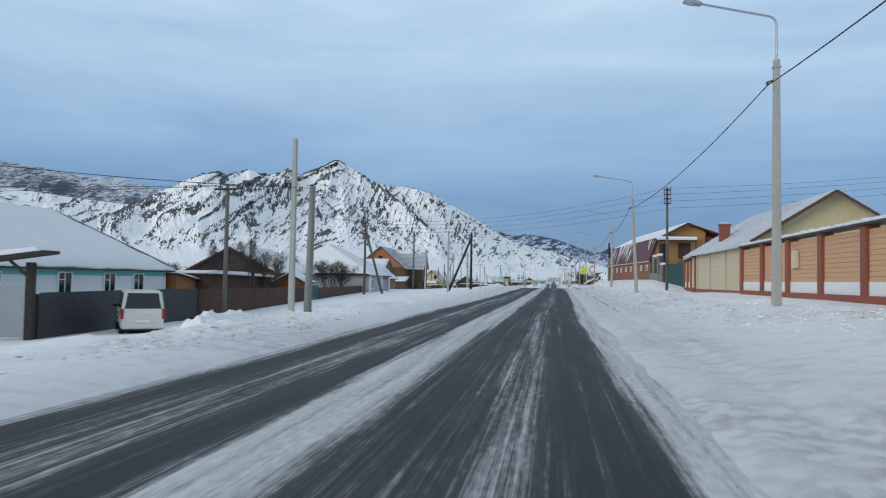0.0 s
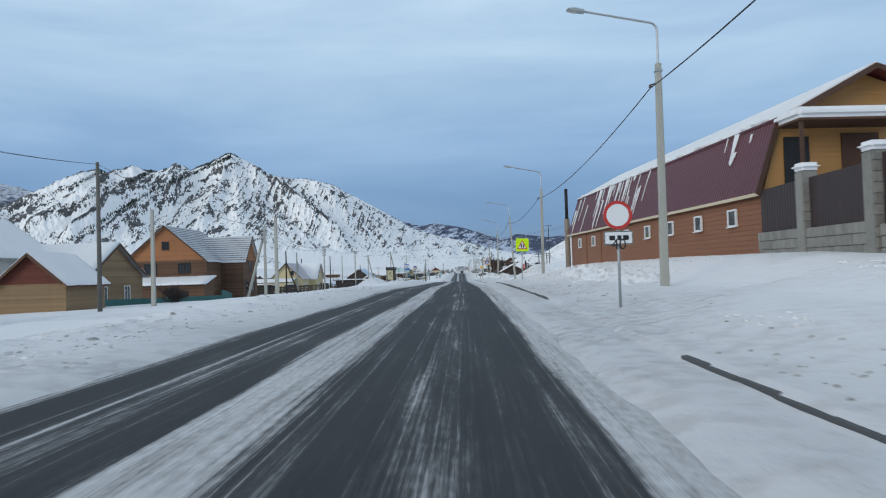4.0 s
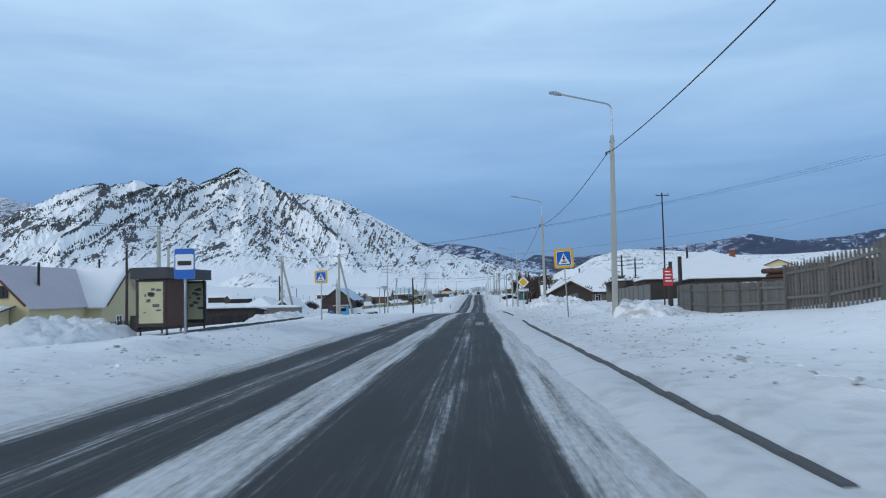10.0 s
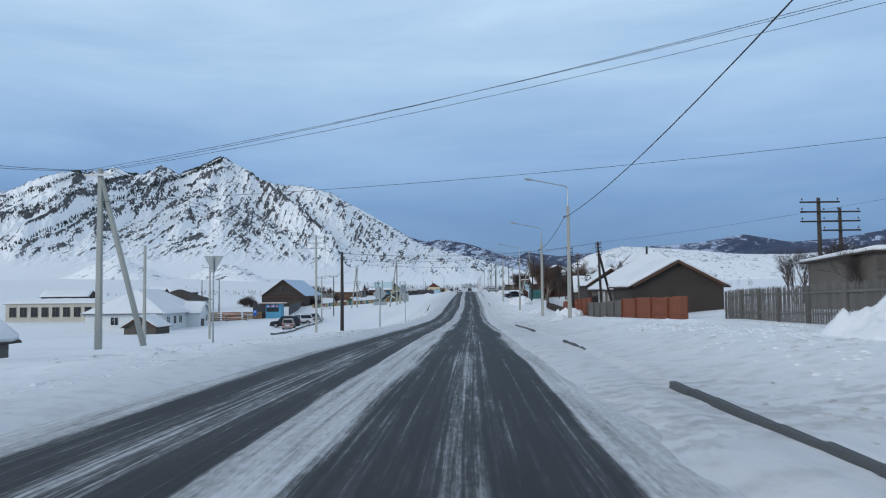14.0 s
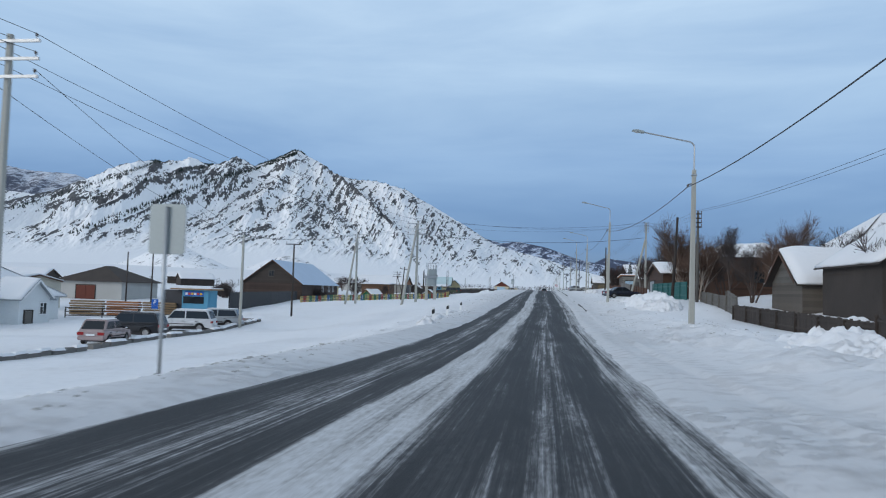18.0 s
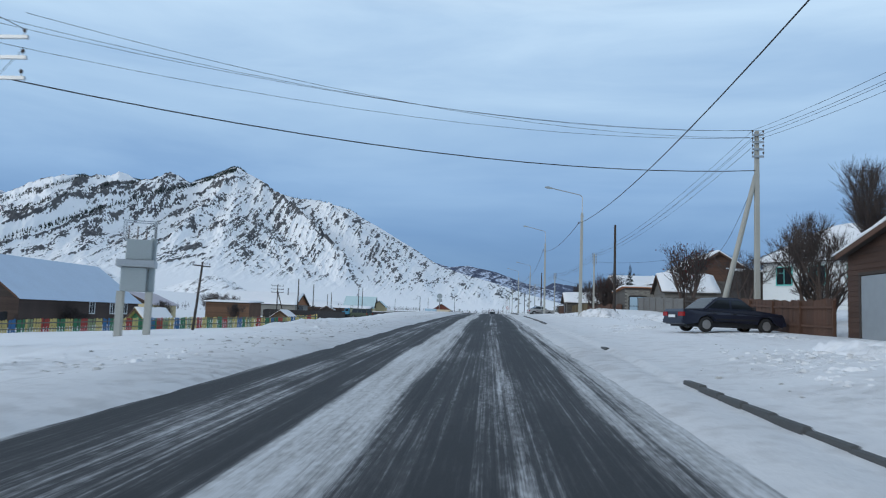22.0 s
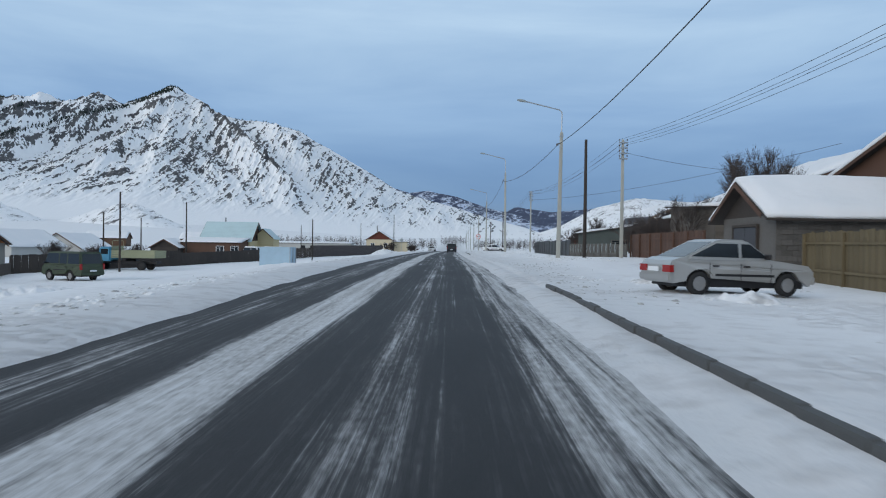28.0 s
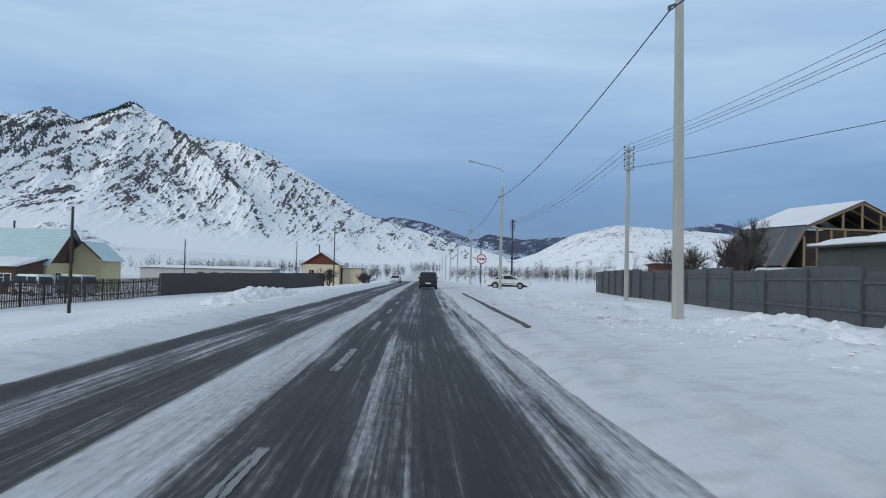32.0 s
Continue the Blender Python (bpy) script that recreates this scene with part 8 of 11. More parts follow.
bill = thing("red_notice", 12.3, 213.2, grounded(12.3, 213.2), 8, "small red notice board on posts", "notice board")
bm = bmesh.new()
box(bm, -0.3, 0.3, -0.03, 0.03, 1.35, 2.45)
part("board", bm, RED_PAINT, bill)
for k in range(4):
    bm = bmesh.new()
    box(bm, -0.22, 0.22 - 0.1 * (k % 2), -0.036, -0.031, 1.62 + 0.2 * k, 1.70 + 0.2 * k)
    part("print", bm, SIGN_WHITE, bill)
for sx in (-0.26, 0.26):
    bm = bmesh.new()
    box(bm, sx - 0.04, sx + 0.04, 0.035, 0.1, -0.4, 2.5)
    part("post", bm, WOOD_DARK, bill)
house("snow_hip_house", "wide house almost hidden under a deep hipped snow roof", 31.2, 268, 90, 15, 15, 3.3, 6.5, LOG_GREY, WOOD_DARK, base=0.6, hip=6.5, snow=0.34, over=0.9, chimneys=[(2, 2, 7.6, 0.14, BLACK), (-1.5, -3, 7.0, 0.3, BRICK_RED)])
shed("yard_shed", "low dark yard shed with a thick snow roof", 17.5, 24.5, 226, 231, 2.7, 2.5, WOOD_DARK, snow=0.34)
shed("yard_shed", "low dark yard shed with a thick snow roof", 19, 27, 250, 255, 3.0, 2.8, WOOD_DARK, snow=0.34)
house("hut", "dark board hut with a snowy gable roof", 19.5, 341, 90, 8, 6.5, 2.0, 4.2, WOOD_DARK, WOOD_DARK, base=-0.8, snow=0.25, category="hut")
house("pale_hut", "pale ochre flat-roofed hut on the slope", 76, 358, 70, 8, 7, 7.0, 8.4, YELLOW_WALL, WOOD_DARK, base=4.0, snow=0.15, windows=[(0, 5.0, 0.8, 0.9, "-x", WOOD_DARK)], category="hut")
shed("plank_barn", "open brown plank barn on the slope", 86, 96, 355, 362, 7.6, 7.0, WOOD_DARK, base=3.6, snow=0.15)
shed("plank_barn", "tan plank barn on the slope", 100, 112, 352, 360, 8.0, 7.6, WOOD_TAN, base=3.6, snow=0.2)
fence([(60, 300), (85, 296), (120, 300)], 1.6, WOOD_RED, "boards", 0.6, "long red-brown fence with snow on the slope")
fence([(11.8, 253), (12.2, 262), (12.8, 270)], 1.45, WOOD_GREY, "picket", 0.12, "uneven grey picket fence")
shed("log_store", "grey log store with a flat snowy roof", 18.5, 27.0, 266.5, 273.5, 3.1, 2.8, LOG_GREY, snow=0.3, courses=0.2)
house("dark_gable_barn", "dark board barn with a wide low snowy gable", 15.1, 291, 90, 7, 6.8, 1.7, 3.5, WOOD_DARK, WOOD_DARK, base=-0.9, snow=0.25, category="barn")
fence([(11.5, 272.5), (10.2, 283.5)], 1.3, RUST, "boards", 0.5, "low rust-brown sheet fence with snow on top")
fence([(10.2, 283.5), (10.0, 297)], 1.2, WOOD_GREY, "boards", 0.25, "low grey board fence leaning in snow")
fence([(10.5, 298.5), (10.6, 318.5)], 1.65, RUST, "sheet", 1.4, "rust-brown sheet metal fence and gate")
house("log_house", "dark log house with white windows and a deep snowy hip roof", 21.5, 324, 90, 16, 11, 1.55, 5.2, LOG_GREY, WOOD_DARK, base=-1.2, hip=5, snow=0.32, courses=0.24, over=0.6, windows=[(-4.5, -0.2, 1.0, 1.25, "+y"), (-1.2, -0.2, 1.0, 1.25, "+y"), (2.2, -0.2, 1.0, 1.25, "+y"), (-2.5, -0.2, 1.0, 1.25, "-x"), (1.5, -0.2, 1.0, 1.25, "-x")], chimneys=[(0, 0, 6.6, 0.13, BLACK)])
fence([(10.8, 319.5), (11.5, 326), (11.5, 346.3)], 1.25, WOOD_DARK, "boards", 0.24, "low dark plank fence leaning in snow", top=lambda f: -0.85 + 0.35 * f)
fence([(11.9, 347.2), (12.4, 352), (13.2, 364.5)], 1.1, WOOD_GREY, "boards", 0.3, "low grey board fence with snow against it", top=lambda f: 0.05 + 0.4 * f)
snow_pile(12.4, 331.5, 1.6, 1.3, 0.9, 21, "snow heaped over a pile of planks", False, lump=0.3)
house("block_barn", "weathered grey board barn with a plank gable and thick snow roof", 21.9, 349.6, 0, 12.6, 6.2, 1.05, 3.05, LOG_GREY, WOOD_DARK, base=-1.1, gable=WOOD_GREY, snow=0.32, over=0.5, courses=0.2, category="barn")
house("big_snow_house", "large house under a smooth snow roof behind the barn", 32, 369, 0, 16, 14, 3.2, 7.6, LOG_GREY, WOOD_DARK, base=0.0, hip=6.0, snow=0.36)
fence([(12.7, 368.4), (12.0, 384.6)], 1.2, TEAL, "sheet", 1.2, "dark teal sheet metal fence", top=1.35)
house("brown_garage", "brown plank garage with a grey metal door and snowy gable roof", 17.4, 385.7, 0, 10, 10.4, 2.42, 3.6, GARAGE_BROWN, WOOD_DARK, base=-0.6, snow=0.24, doors=[(2.3, 3.6, 2.3, "-x", GREY_SHEET)], courses=0.18, over=0.4, category="garage")
fence([(12.2, 391.4), (12.5, 404), (12.8, 411.8)], 1.35, WOOD_BROWN, "boards", 0.17, "brown board fence behind the parked saloon")
fence([(12.85, 412.2), (12.95, 415.4)], 1.35, WOOD_DARK, "picket", 0.10, "dark picket gate between snow-capped posts", name="gate")
fence([(13.0, 415.8), (13.1, 425), (13.3, 433)], 1.15, CONCRETE_PANEL, "boards", 1.6, "low grey rendered wall with snow on top", gap=0.02, thick=0.12)
house("brown_gable_house", "house with a dark brown board gable and snowy roof", 25.1, 456.0, 90, 13, 10.8, 4.9, 8.1, LOG_GREY, WOOD_DARK, base=0.6, gable=WOOD_BROWN, snow=0.26, over=0.6, courses=0.24)
house("turquoise_window_house", "whitewashed house with turquoise windows under a deep snowy hip roof", 33.0, 429.5, -52.7, 16, 10, 5.9, 9.0, WHITEWASH, WOOD_DARK, base=0.9, hip=4.5, snow=0.26, over=0.7,
      windows=[(-5.9, 3.7, 1.4, 1.5, "-y", TEAL_TRIM), (-2.9, 3.7, 1.4, 1.5, "-y", TEAL_TRIM), (0.4, 3.7, 1.4, 1.5, "-y", TEAL_TRIM), (3.6, 3.7, 1.4, 1.5, "-y", TEAL_TRIM)])
shed("dark_porch", "dark weathered lean-to porch beside the white house", 22.6, 25.0, 434.0, 437.0, 4.9, 5.3, WOOD_DARK, base=0.9, snow=0.1)
house("plank_garage", "weathered plank garage with a boarded gable and snowy roof", 20.2, 444.6, 0, 5.2, 5.0, 3.3, 5.0, WOOD_GREY, WOOD_DARK, base=0.3, snow=0.28, courses=0.2, over=0.4, doors=[(0.0, 2.9, 2.3, "-x", WOOD_DARK)], category="garage")
shed("block_garage", "concrete block garage with white double doors and a snowy roof", 15.6, 19.4, 454.0, 460.5, 4.05, 3.7, DARK_BLOCK, WOOD_ORANGE, base=0.75, snow=0.3, doors=[(-0.4, 1.9, 2.25, "-y", PALE_BLUE)], over=0.45, category="garage")
blk = raw("block", [(x, y, z) for x in (0, 0.385) for y in (-0.012, 0.0) for z in (0, 0.185)], [(0, 1, 3, 2), (4, 6, 7, 5), (0, 4, 5, 1), (2, 3, 7, 6), (0, 2, 6, 4), (1, 5, 7, 3)], BLOCK)
gb = thing("block_wall", 15.6, 453.98, 0.75, 0, "concrete block facing of the garage", "wall")
for r in range(15):
    for c in range(17):
        x = 0.02 + c * 0.4 + (0.2 if r % 2 else 0)
        if x > 3.4 or (0.25 < x and x < 2.55 and r < 12):
            continue
        piece("block", blk, gb, Matrix.Translation((x, 0, 0.05 + r * 0.2)))
house("big_snow_roof", "big house with a smooth white snow roof", 27.5, 468, 90, 15, 14, 3.7, 8.2, LOG_GREY, WOOD_DARK, base=0.6, snow=0.36, over=0.8)
fence([(15.4, 454.6), (13.9, 462), (13.5, 470.5)], 1.35, WOOD_BROWN, "boards", 0.17, "brown board fence with a wavy top", top=lambda f: 2.05 + 0.15 * math.sin(f * 14))
fence([(13.4, 470.7), (13.0, 481), (13.3, 489.8)], 1.6, OLIVE_BOARDS, "boards", 0.18, "olive-brown board fence beside the garage", top=2.45)
house("dark_barn_garage", "dark block garage with a plank gable and thick snow roof", 18.6, 493.0, 0, 12.4, 5.4, 3.1, 4.45, DARK_BLOCK, WOOD_DARK, base=0.5, gable=WOOD_DARK, snow=0.3, over=0.55, doors=[(0.1, 2.4, 2.2, "-x", BLACK_SHEET)], category="garage")
bm_ = raw("block", [(x, y, z) for x in (0, 0.385) for y in (-0.012, 0.0) for z in (0, 0.185)], [(0, 1, 3, 2), (4, 6, 7, 5), (0, 4, 5, 1), (2, 3, 7, 6), (0, 2, 6, 4), (1, 5, 7, 3)], DARK_BLOCK)
gb = thing("block_wall", 12.4, 490.28, 0.95, 0, "grey block facing of the garage wall", "wall")
for r in range(11):
    for c in range(18):
        piece("block", bm_, gb, Matrix.Translation((0.02 + c * 0.4 + (0.2 if r % 2 else 0), 0, 0.03 + r * 0.2)))
house("red_gable_barn", "large barn with a dark red-brown gable and smooth snow roof", 27.6, 493.5, 0, 15, 21, 4.6, 7.6, LOG_GREY, WOOD_DARK, base=0.8, gable=WOOD_BROWN, snow=0.34, chimneys=[(-3, 3.5, 8.6, 0.14, BLACK), (1, 5, 8.2, 0.14, BLACK)])
fence([(13.2, 500.5), (13.5, 517.5)], 1.5, WOOD_BROWN, "boards", 0.17, "weathered brown board fence and gate", top=2.75)
# carved fence with diamonds, plain sheets past it
GREY_PLY = paint("grey_fence_sheet", (0.075, 0.084, 0.092), 0.8, vary=0.3, grain=1.2, bump=0.1)
fence([(13.4, 518.5), (12.8, 532), (12.7, 541)], 1.5, WOOD_GREY, "picket", 0.12, "blue-grey picket fence with pale diamond ornaments", gap=0.05, top=2.08)
for k in range(15):
    y = 520 + 1.45 * k
    d = thing("diamond_ornament", float(np.interp(y, (518, 532, 549), (13.4, 12.8, 12.6))) - 0.11, y, grounded(12.9, y) + 0.75, 90, "pale diamond ornament on the picket fence", "ornament", "fence diamonds")
    bm = bmesh.new()
    outer, inner = [(0, -0.42), (0.34, 0), (0, 0.42), (-0.34, 0)], [(0, -0.27), (0.22, 0), (0, 0.27), (-0.22, 0)]
    vo = [[bm.verts.new((p[0], 0.0, p[1])) for p in o] for o in (outer, inner)]
    vo2 = [bm.verts.new((p[0], 0.02, p[1])) for p in outer]
    for i in range(4):
        bm.faces.new((vo[0][i], vo[0][(i + 1) % 4], vo[1][(i + 1) % 4], vo[1][i]))
        bm.faces.new((vo[0][i], vo2[i], vo2[(i + 1) % 4], vo[0][(i + 1) % 4]))
    part("diamond", bm, SIGN_BACK, d)
fence([(12.7, 541.2), (12.7, 550), (12.9, 560), (13.3, 575), (14.5, 592)], 1.45, GREY_PLY, "boards", 1.22, "fence of plain dark grey sheets", gap=0.012, top=lambda f: 2.55 - 0.15 * f)
MOSSY_BOARD = paint("mossy_grey_boards", (0.070, 0.082, 0.075), 0.9, vary=0.4, grain=3, stretch=(6, 6, 0.5), tint=0.25)
shed("grey_board_shed", "dark grey-green board shed with a sloping snowy roof", 16.6, 23.8, 554.6, 560, 3.5, 4.55, MOSSY_BOARD, base=0.4, snow=0.2, high="-x", windows=[(0.6, 1.8, 2.0, 0.8, "-y", WOOD_GREY)])
shed("small_hut", "tiny brown hut behind the fence", 22, 24.4, 600, 602.5, 3.3, 3.2, WOOD_RED, snow=0.15)
# half-built house with a bowed roof
DULL_SHEET = paint("dull_dark_roof_sheet", (0.10, 0.105, 0.12), 0.5, 0.3, vary=0.35, grain=1.5, bump=0.05)
arch = thing("bowed_roof_house", 42.3, 600, 0.4, 12, "half-built timber house with a broken gable roof", "house")
bow = [(7.3, 2.6), (5.3, 6.1), (0.0, 8.5), (-5.3, 6.1), (-7.3, 2.6)]
for y in (0, 2.4, 4.8, 7.2, 9.6):
    for (a, za), (c, zc) in zip(bow, bow[1:]):
        bm = bmesh.new()
        bar(bm, (a, y, za), (c, y, zc), 0.14, 0.2)
        part("rafter", bm, WOOD_TAN, arch)
bm = bmesh.new()
for (a, za), (c, zc) in zip(bow, bow[1:]):
    vs = [bm.verts.new(p) for p in ((a, -0.2, za + 0.13), (c, -0.2, zc + 0.13), (c, 9.8, zc + 0.13), (a, 9.8, za + 0.13), (a, -0.2, za + 0.2), (c, -0.2, zc + 0.2), (c, 9.8, zc + 0.2), (a, 9.8, za + 0.2))]
    for f in ((0, 1, 2, 3), (7, 6, 5, 4), (0, 4, 5, 1), (3, 2, 6, 7)):
        bm.faces.new([vs[i] for i in f])
bmesh.ops.recalc_face_normals(bm, faces=bm.faces)
part("roof_sheeting", bm, DULL_SHEET, arch, "dull dark metal sheets")
bm = bmesh.new()
for (a, za), (c, zc) in zip(bow[1:3], bow[2:4]):
    vs = [bm.verts.new(p) for p in ((a, -0.1, za + 0.205), (c, -0.1, zc + 0.205), (c, 9.7, zc + 0.205), (a, 9.7, za + 0.205), (a, -0.1, za + 0.29), (c, -0.1, zc + 0.29), (c, 9.7, zc + 0.29), (a, 9.7, za + 0.29))]
    for f in ((7, 6, 5, 4), (0, 4, 5, 1), (3, 2, 6, 7)):
        bm.faces.new([vs[i] for i in f])
bmesh.ops.recalc_face_normals(bm, faces=bm.faces)
part("snow_cover", bm, ROOF_SNOW, arch)
# set-back upper block is coloured dark for the unlit interior behind the studs
for nm, b, mt in (("wall", (-7.0, 7.0, 0.3, 9.4, -0.5, 2.6), WHITEWASH), ("upper_wall", (-4.6, 4.6, 1.3, 9.4, 2.6, 6.0), LOG_DARK)):
    bm = bmesh.new()
    box(bm, *b)
    part(nm, bm, mt, arch)
window(arch, 0, 1.27, 3.4, 2.2, 1.8, "-y")
for x in (-5, -2, 2, 5):
    window(arch, x, 0.27, 0.6, 1.0, 1.1, "-y", TEAL_TRIM)
for x in (-5.4, -4.2, -2.9, -1.6, 1.6, 2.9, 4.2, 5.4):
    bm = bmesh.new()
    box(bm, x - 0.07, x + 0.07, 0.0, 0.14, 2.6, 5.4 if abs(x) > 5 else 6.02)
    part("stud", bm, WOOD_TAN, arch)
for z in (2.7, 6.1):
    bm = bmesh.new()
    box(bm, -5.2, 5.2, -0.02, 0.16, z - 0.08, z + 0.08)
    part("tie_beam", bm, WOOD_TAN, arch)
for x in (-1.8, 0.0, 1.8):
    bm = bmesh.new()
    box(bm, x - 0.06, x + 0.06, 0.0, 0.14, 6.19, 8.35 - 0.45 * abs(x))
    part("king_post", bm, WOOD_TAN, arch)
arch.matrix_world = arch.matrix_world @ Matrix.Diagonal((1.22, 1.1, 1.1, 1))

# poles on the right side
_, r0 = P(9.15, 65.6, 10.5, WOOD_GREY, "ladder", r=0.11)
P(19.0, 40, 10.5, BLACK, "plain", r=0.1, base=3, label="dark steel stove pipe mast")
_, r1 = P(21.8, 252.6, 13.2, WOOD_DARK, "arms", r=0.09, label="tall thin dark aerial mast")
_, r2 = P(22.0, 279.6, 7.2, WOOD_DARK, "six", r=0.14)
P(24.5, 282, 6.8, WOOD_DARK, "six", r=0.13)
_, r3 = P(13.4, 309.9, 6.4, WOOD_DARK, "ladder", r=0.13, brace=(1.8, 2.0, 0.85), lean=(0, -2))
_, r5 = P(9.9, 305.5, 5.7, WOOD_DARK, "ladder", r=0.13, lean=(0, -3))
_, r6 = P(13.4, 325.2, 5.9, WOOD_GREY, "ladder", r=0.12, lean=(0, -2))
_, r7 = P(12.8, 364.5, 7.4, WOOD_GREY, "ladder", r=0.12)
P(10.6, 364.0, 6.8, WOOD_DARK, "plain", r=0.12, lean=(0, 3))
_, r8 = P(13.5, 403.2, 10.1, CONCRETE, "ladder", r=0.14, square=True, brace=(-2.0, 0.2, 0.78))
_, r9 = P(10.0, 426.7, 8.0, WOOD_DARK, "plain", r=0.11)
_, r10 = P(13.2, 463.5, 8.9, CONCRETE, "ladder", r=0.12, square=True)
_, r11 = P(12.4, 516, 9.5, CONCRETE, "ladder", r=0.12, square=True)
P(9.7, 515.6, 9.4, WOOD_DARK, "plain", r=0.12)
_, r12 = P(11.6, 572.2, 9.8, CONCRETE, "ladder", r=0.12, square=True)
_, r13 = P(11.1, 626.5, 9.2, WOOD_DARK, "ladder", r=0.12)
P(11, 680, 8.6, WOOD_DARK, "ladder", r=0.12)
for j, zz in enumerate((0.0, -0.5, -1.1, -1.7)):
    cable(r0[0] + Vector((0, 0, zz)), a2[0] + Vector((0, j * 0.4, zz * 0.5 + 0.2)), 1.1, 0.010)
    cable(r0[0] + Vector((0, 0, zz)), Vector((45, 60 - 3 * j, 13 + zz)), 0.6, 0.010)
cable(r3[0], r0[0] + Vector((60, 200, 6)), 1.5, 0.009)
for j in range(3):
    cable(b1[min(j, 2)], Vector((40, 238 + 3 * j, 14.5 + 0.4 * j)), 1.2, 0.010)
cable(b1[0] - Vector((0, 0, 1.6)), Vector((40, 262, 10.5)), 0.9, 0.010)
cable(b2[0], r3[0], 0.7, 0.016)
cable(b2[0] - Vector((0, 0, 0.5)), r5[0], 0.7, 0.012)
cable(r3[0], r6[0], 0.6, 0.010)
cable(r6[1], r7[1], 0.3, 0.010)
cable(r6[2], r7[2], 0.3, 0.010)
cable(c1[0] - Vector((0, 0, 1.3)), r8[0] - Vector((0, 0, 2.0)), 0.9, 0.022)
for j in range(4):
    cable(r7[1 + j], r8[1 + j], 0.6, 0.009)
    cable(c1[min(j, 3)] + Vector((0, 0, 0.5)), r8[1 + j], 1.0, 0.008)
    cable(r8[1 + j], r10[1 + j], 0.9, 0.009)
    cable(r10[1 + j], r11[1 + j], 0.9, 0.009)
    cable(r11[1 + j], r12[1 + j], 0.9, 0.009)
    cable(r12[1 + j], r13[1 + j], 0.9, 0.009)
cable(r8[0] - Vector((0, 0, 2.2)), Vector((21, 437, 6.5)), 0.8, 0.014)
cable(r10[0] - Vector((0, 0, 1.0)), Vector((22, 455, 7.8)), 0.3, 0.012)
cable(r11[0] - Vector((0, 0, 0.8)), Vector((22, 505, 6.0)), 0.4, 0.012)
cable(r12[0] - Vector((0, 0, 1.2)), Vector((30, 520, 10.0)), 0.8, 0.016)
shed("long_plank_house", "long dark brown plank outbuilding with snow on its roof", 16.5, 27.5, 374, 380, 3.9, 3.4, WOOD_BROWN, base=-0.4, snow=0.25, courses=0.2, windows=[(-1.5, 1.6, 0.9, 1.0, "-y", WOOD_DARK), (2.5, 1.6, 0.9, 1.0, "-y", WOOD_DARK)])
shed("long_grey_shed", "long grey plank shed behind the red-brown fence", 15.6, 26, 506, 515, 4.2, 4.6, LOG_GREY, base=0.6, snow=0.25, courses=0.22)
house("white_roof_house", "house under a huge smooth white snow roof", 32, 523, 90, 13, 24, 4.6, 9.2, LOG_GREY, WOOD_DARK, base=0.6, snow=0.36, over=0.8)


# ---- kerbs and road paint ----
def kerb(y0, y1, off=2.95, x_of=None, label="dark wet stone kerb along the snowy shoulder", step=1.0, proud=0.055, side=1):
    root = thing("kerb", 0, y0, 0, 0, label, "kerb")
    root["kind"] = "structure"
    me = raw("kerb_stone", [(sx * 0.06, sy * 0.49, z) for z in (0, 0.42) for sx, sy in ((-1, -1), (1, -1), (1, 1), (-1, 1))] + [(sx * 0.05, sy * 0.475, 0.45) for sx, sy in ((-1, -1), (1, -1), (1, 1), (-1, 1))],
             [(0, 1, 5, 4), (1, 2, 6, 5), (2, 3, 7, 6), (3, 0, 4, 7), (4, 5, 9, 8), (5, 6, 10, 9), (6, 7, 11, 10), (7, 4, 8, 11), (8, 9, 10, 11)], KERB)
    for k in range(int((y1 - y0) / step)):
        y = y0 + (k + 0.5) * step
        shift = float(np.interp(y, (140, 152, 200, 212), (0, 0.22, 0.15, 0)))
        x = float(CENTRE(y)) + off - 0.03 - shift if x_of is None else x_of(y)
        z = (float(road_z(y)) + 0.13 - 0.28 * shift if x_of is None else grounded(x + 0.3 * side, y)) + proud - 0.45 + random.uniform(-0.018, 0.010)
        piece("kerb_stone", me, root, Matrix.Translation((0, -y0, 0)) @ pose(x + random.uniform(-0.015, 0.015), y, z, 0, 0, random.uniform(-0.6, 0.6)) @ Matrix.Diagonal((1, step, 1, 1)))
    return root


kerb(32, 76, proud=0.0)
for a, c in ((92, 132), (151, 164), (170, 203), (204, 208.6), (221, 243), (252, 257), (269, 286), (361, 377), (385.5, 387), (408.5, 440), (456, 483), (547, 580)):
    kerb(a, c)
kerb(193, 210, x_of=lambda y: -11.0 + 0.03 * (y - 193), label="dark stone kerb of the bus bay", proud=0.13, side=-1)


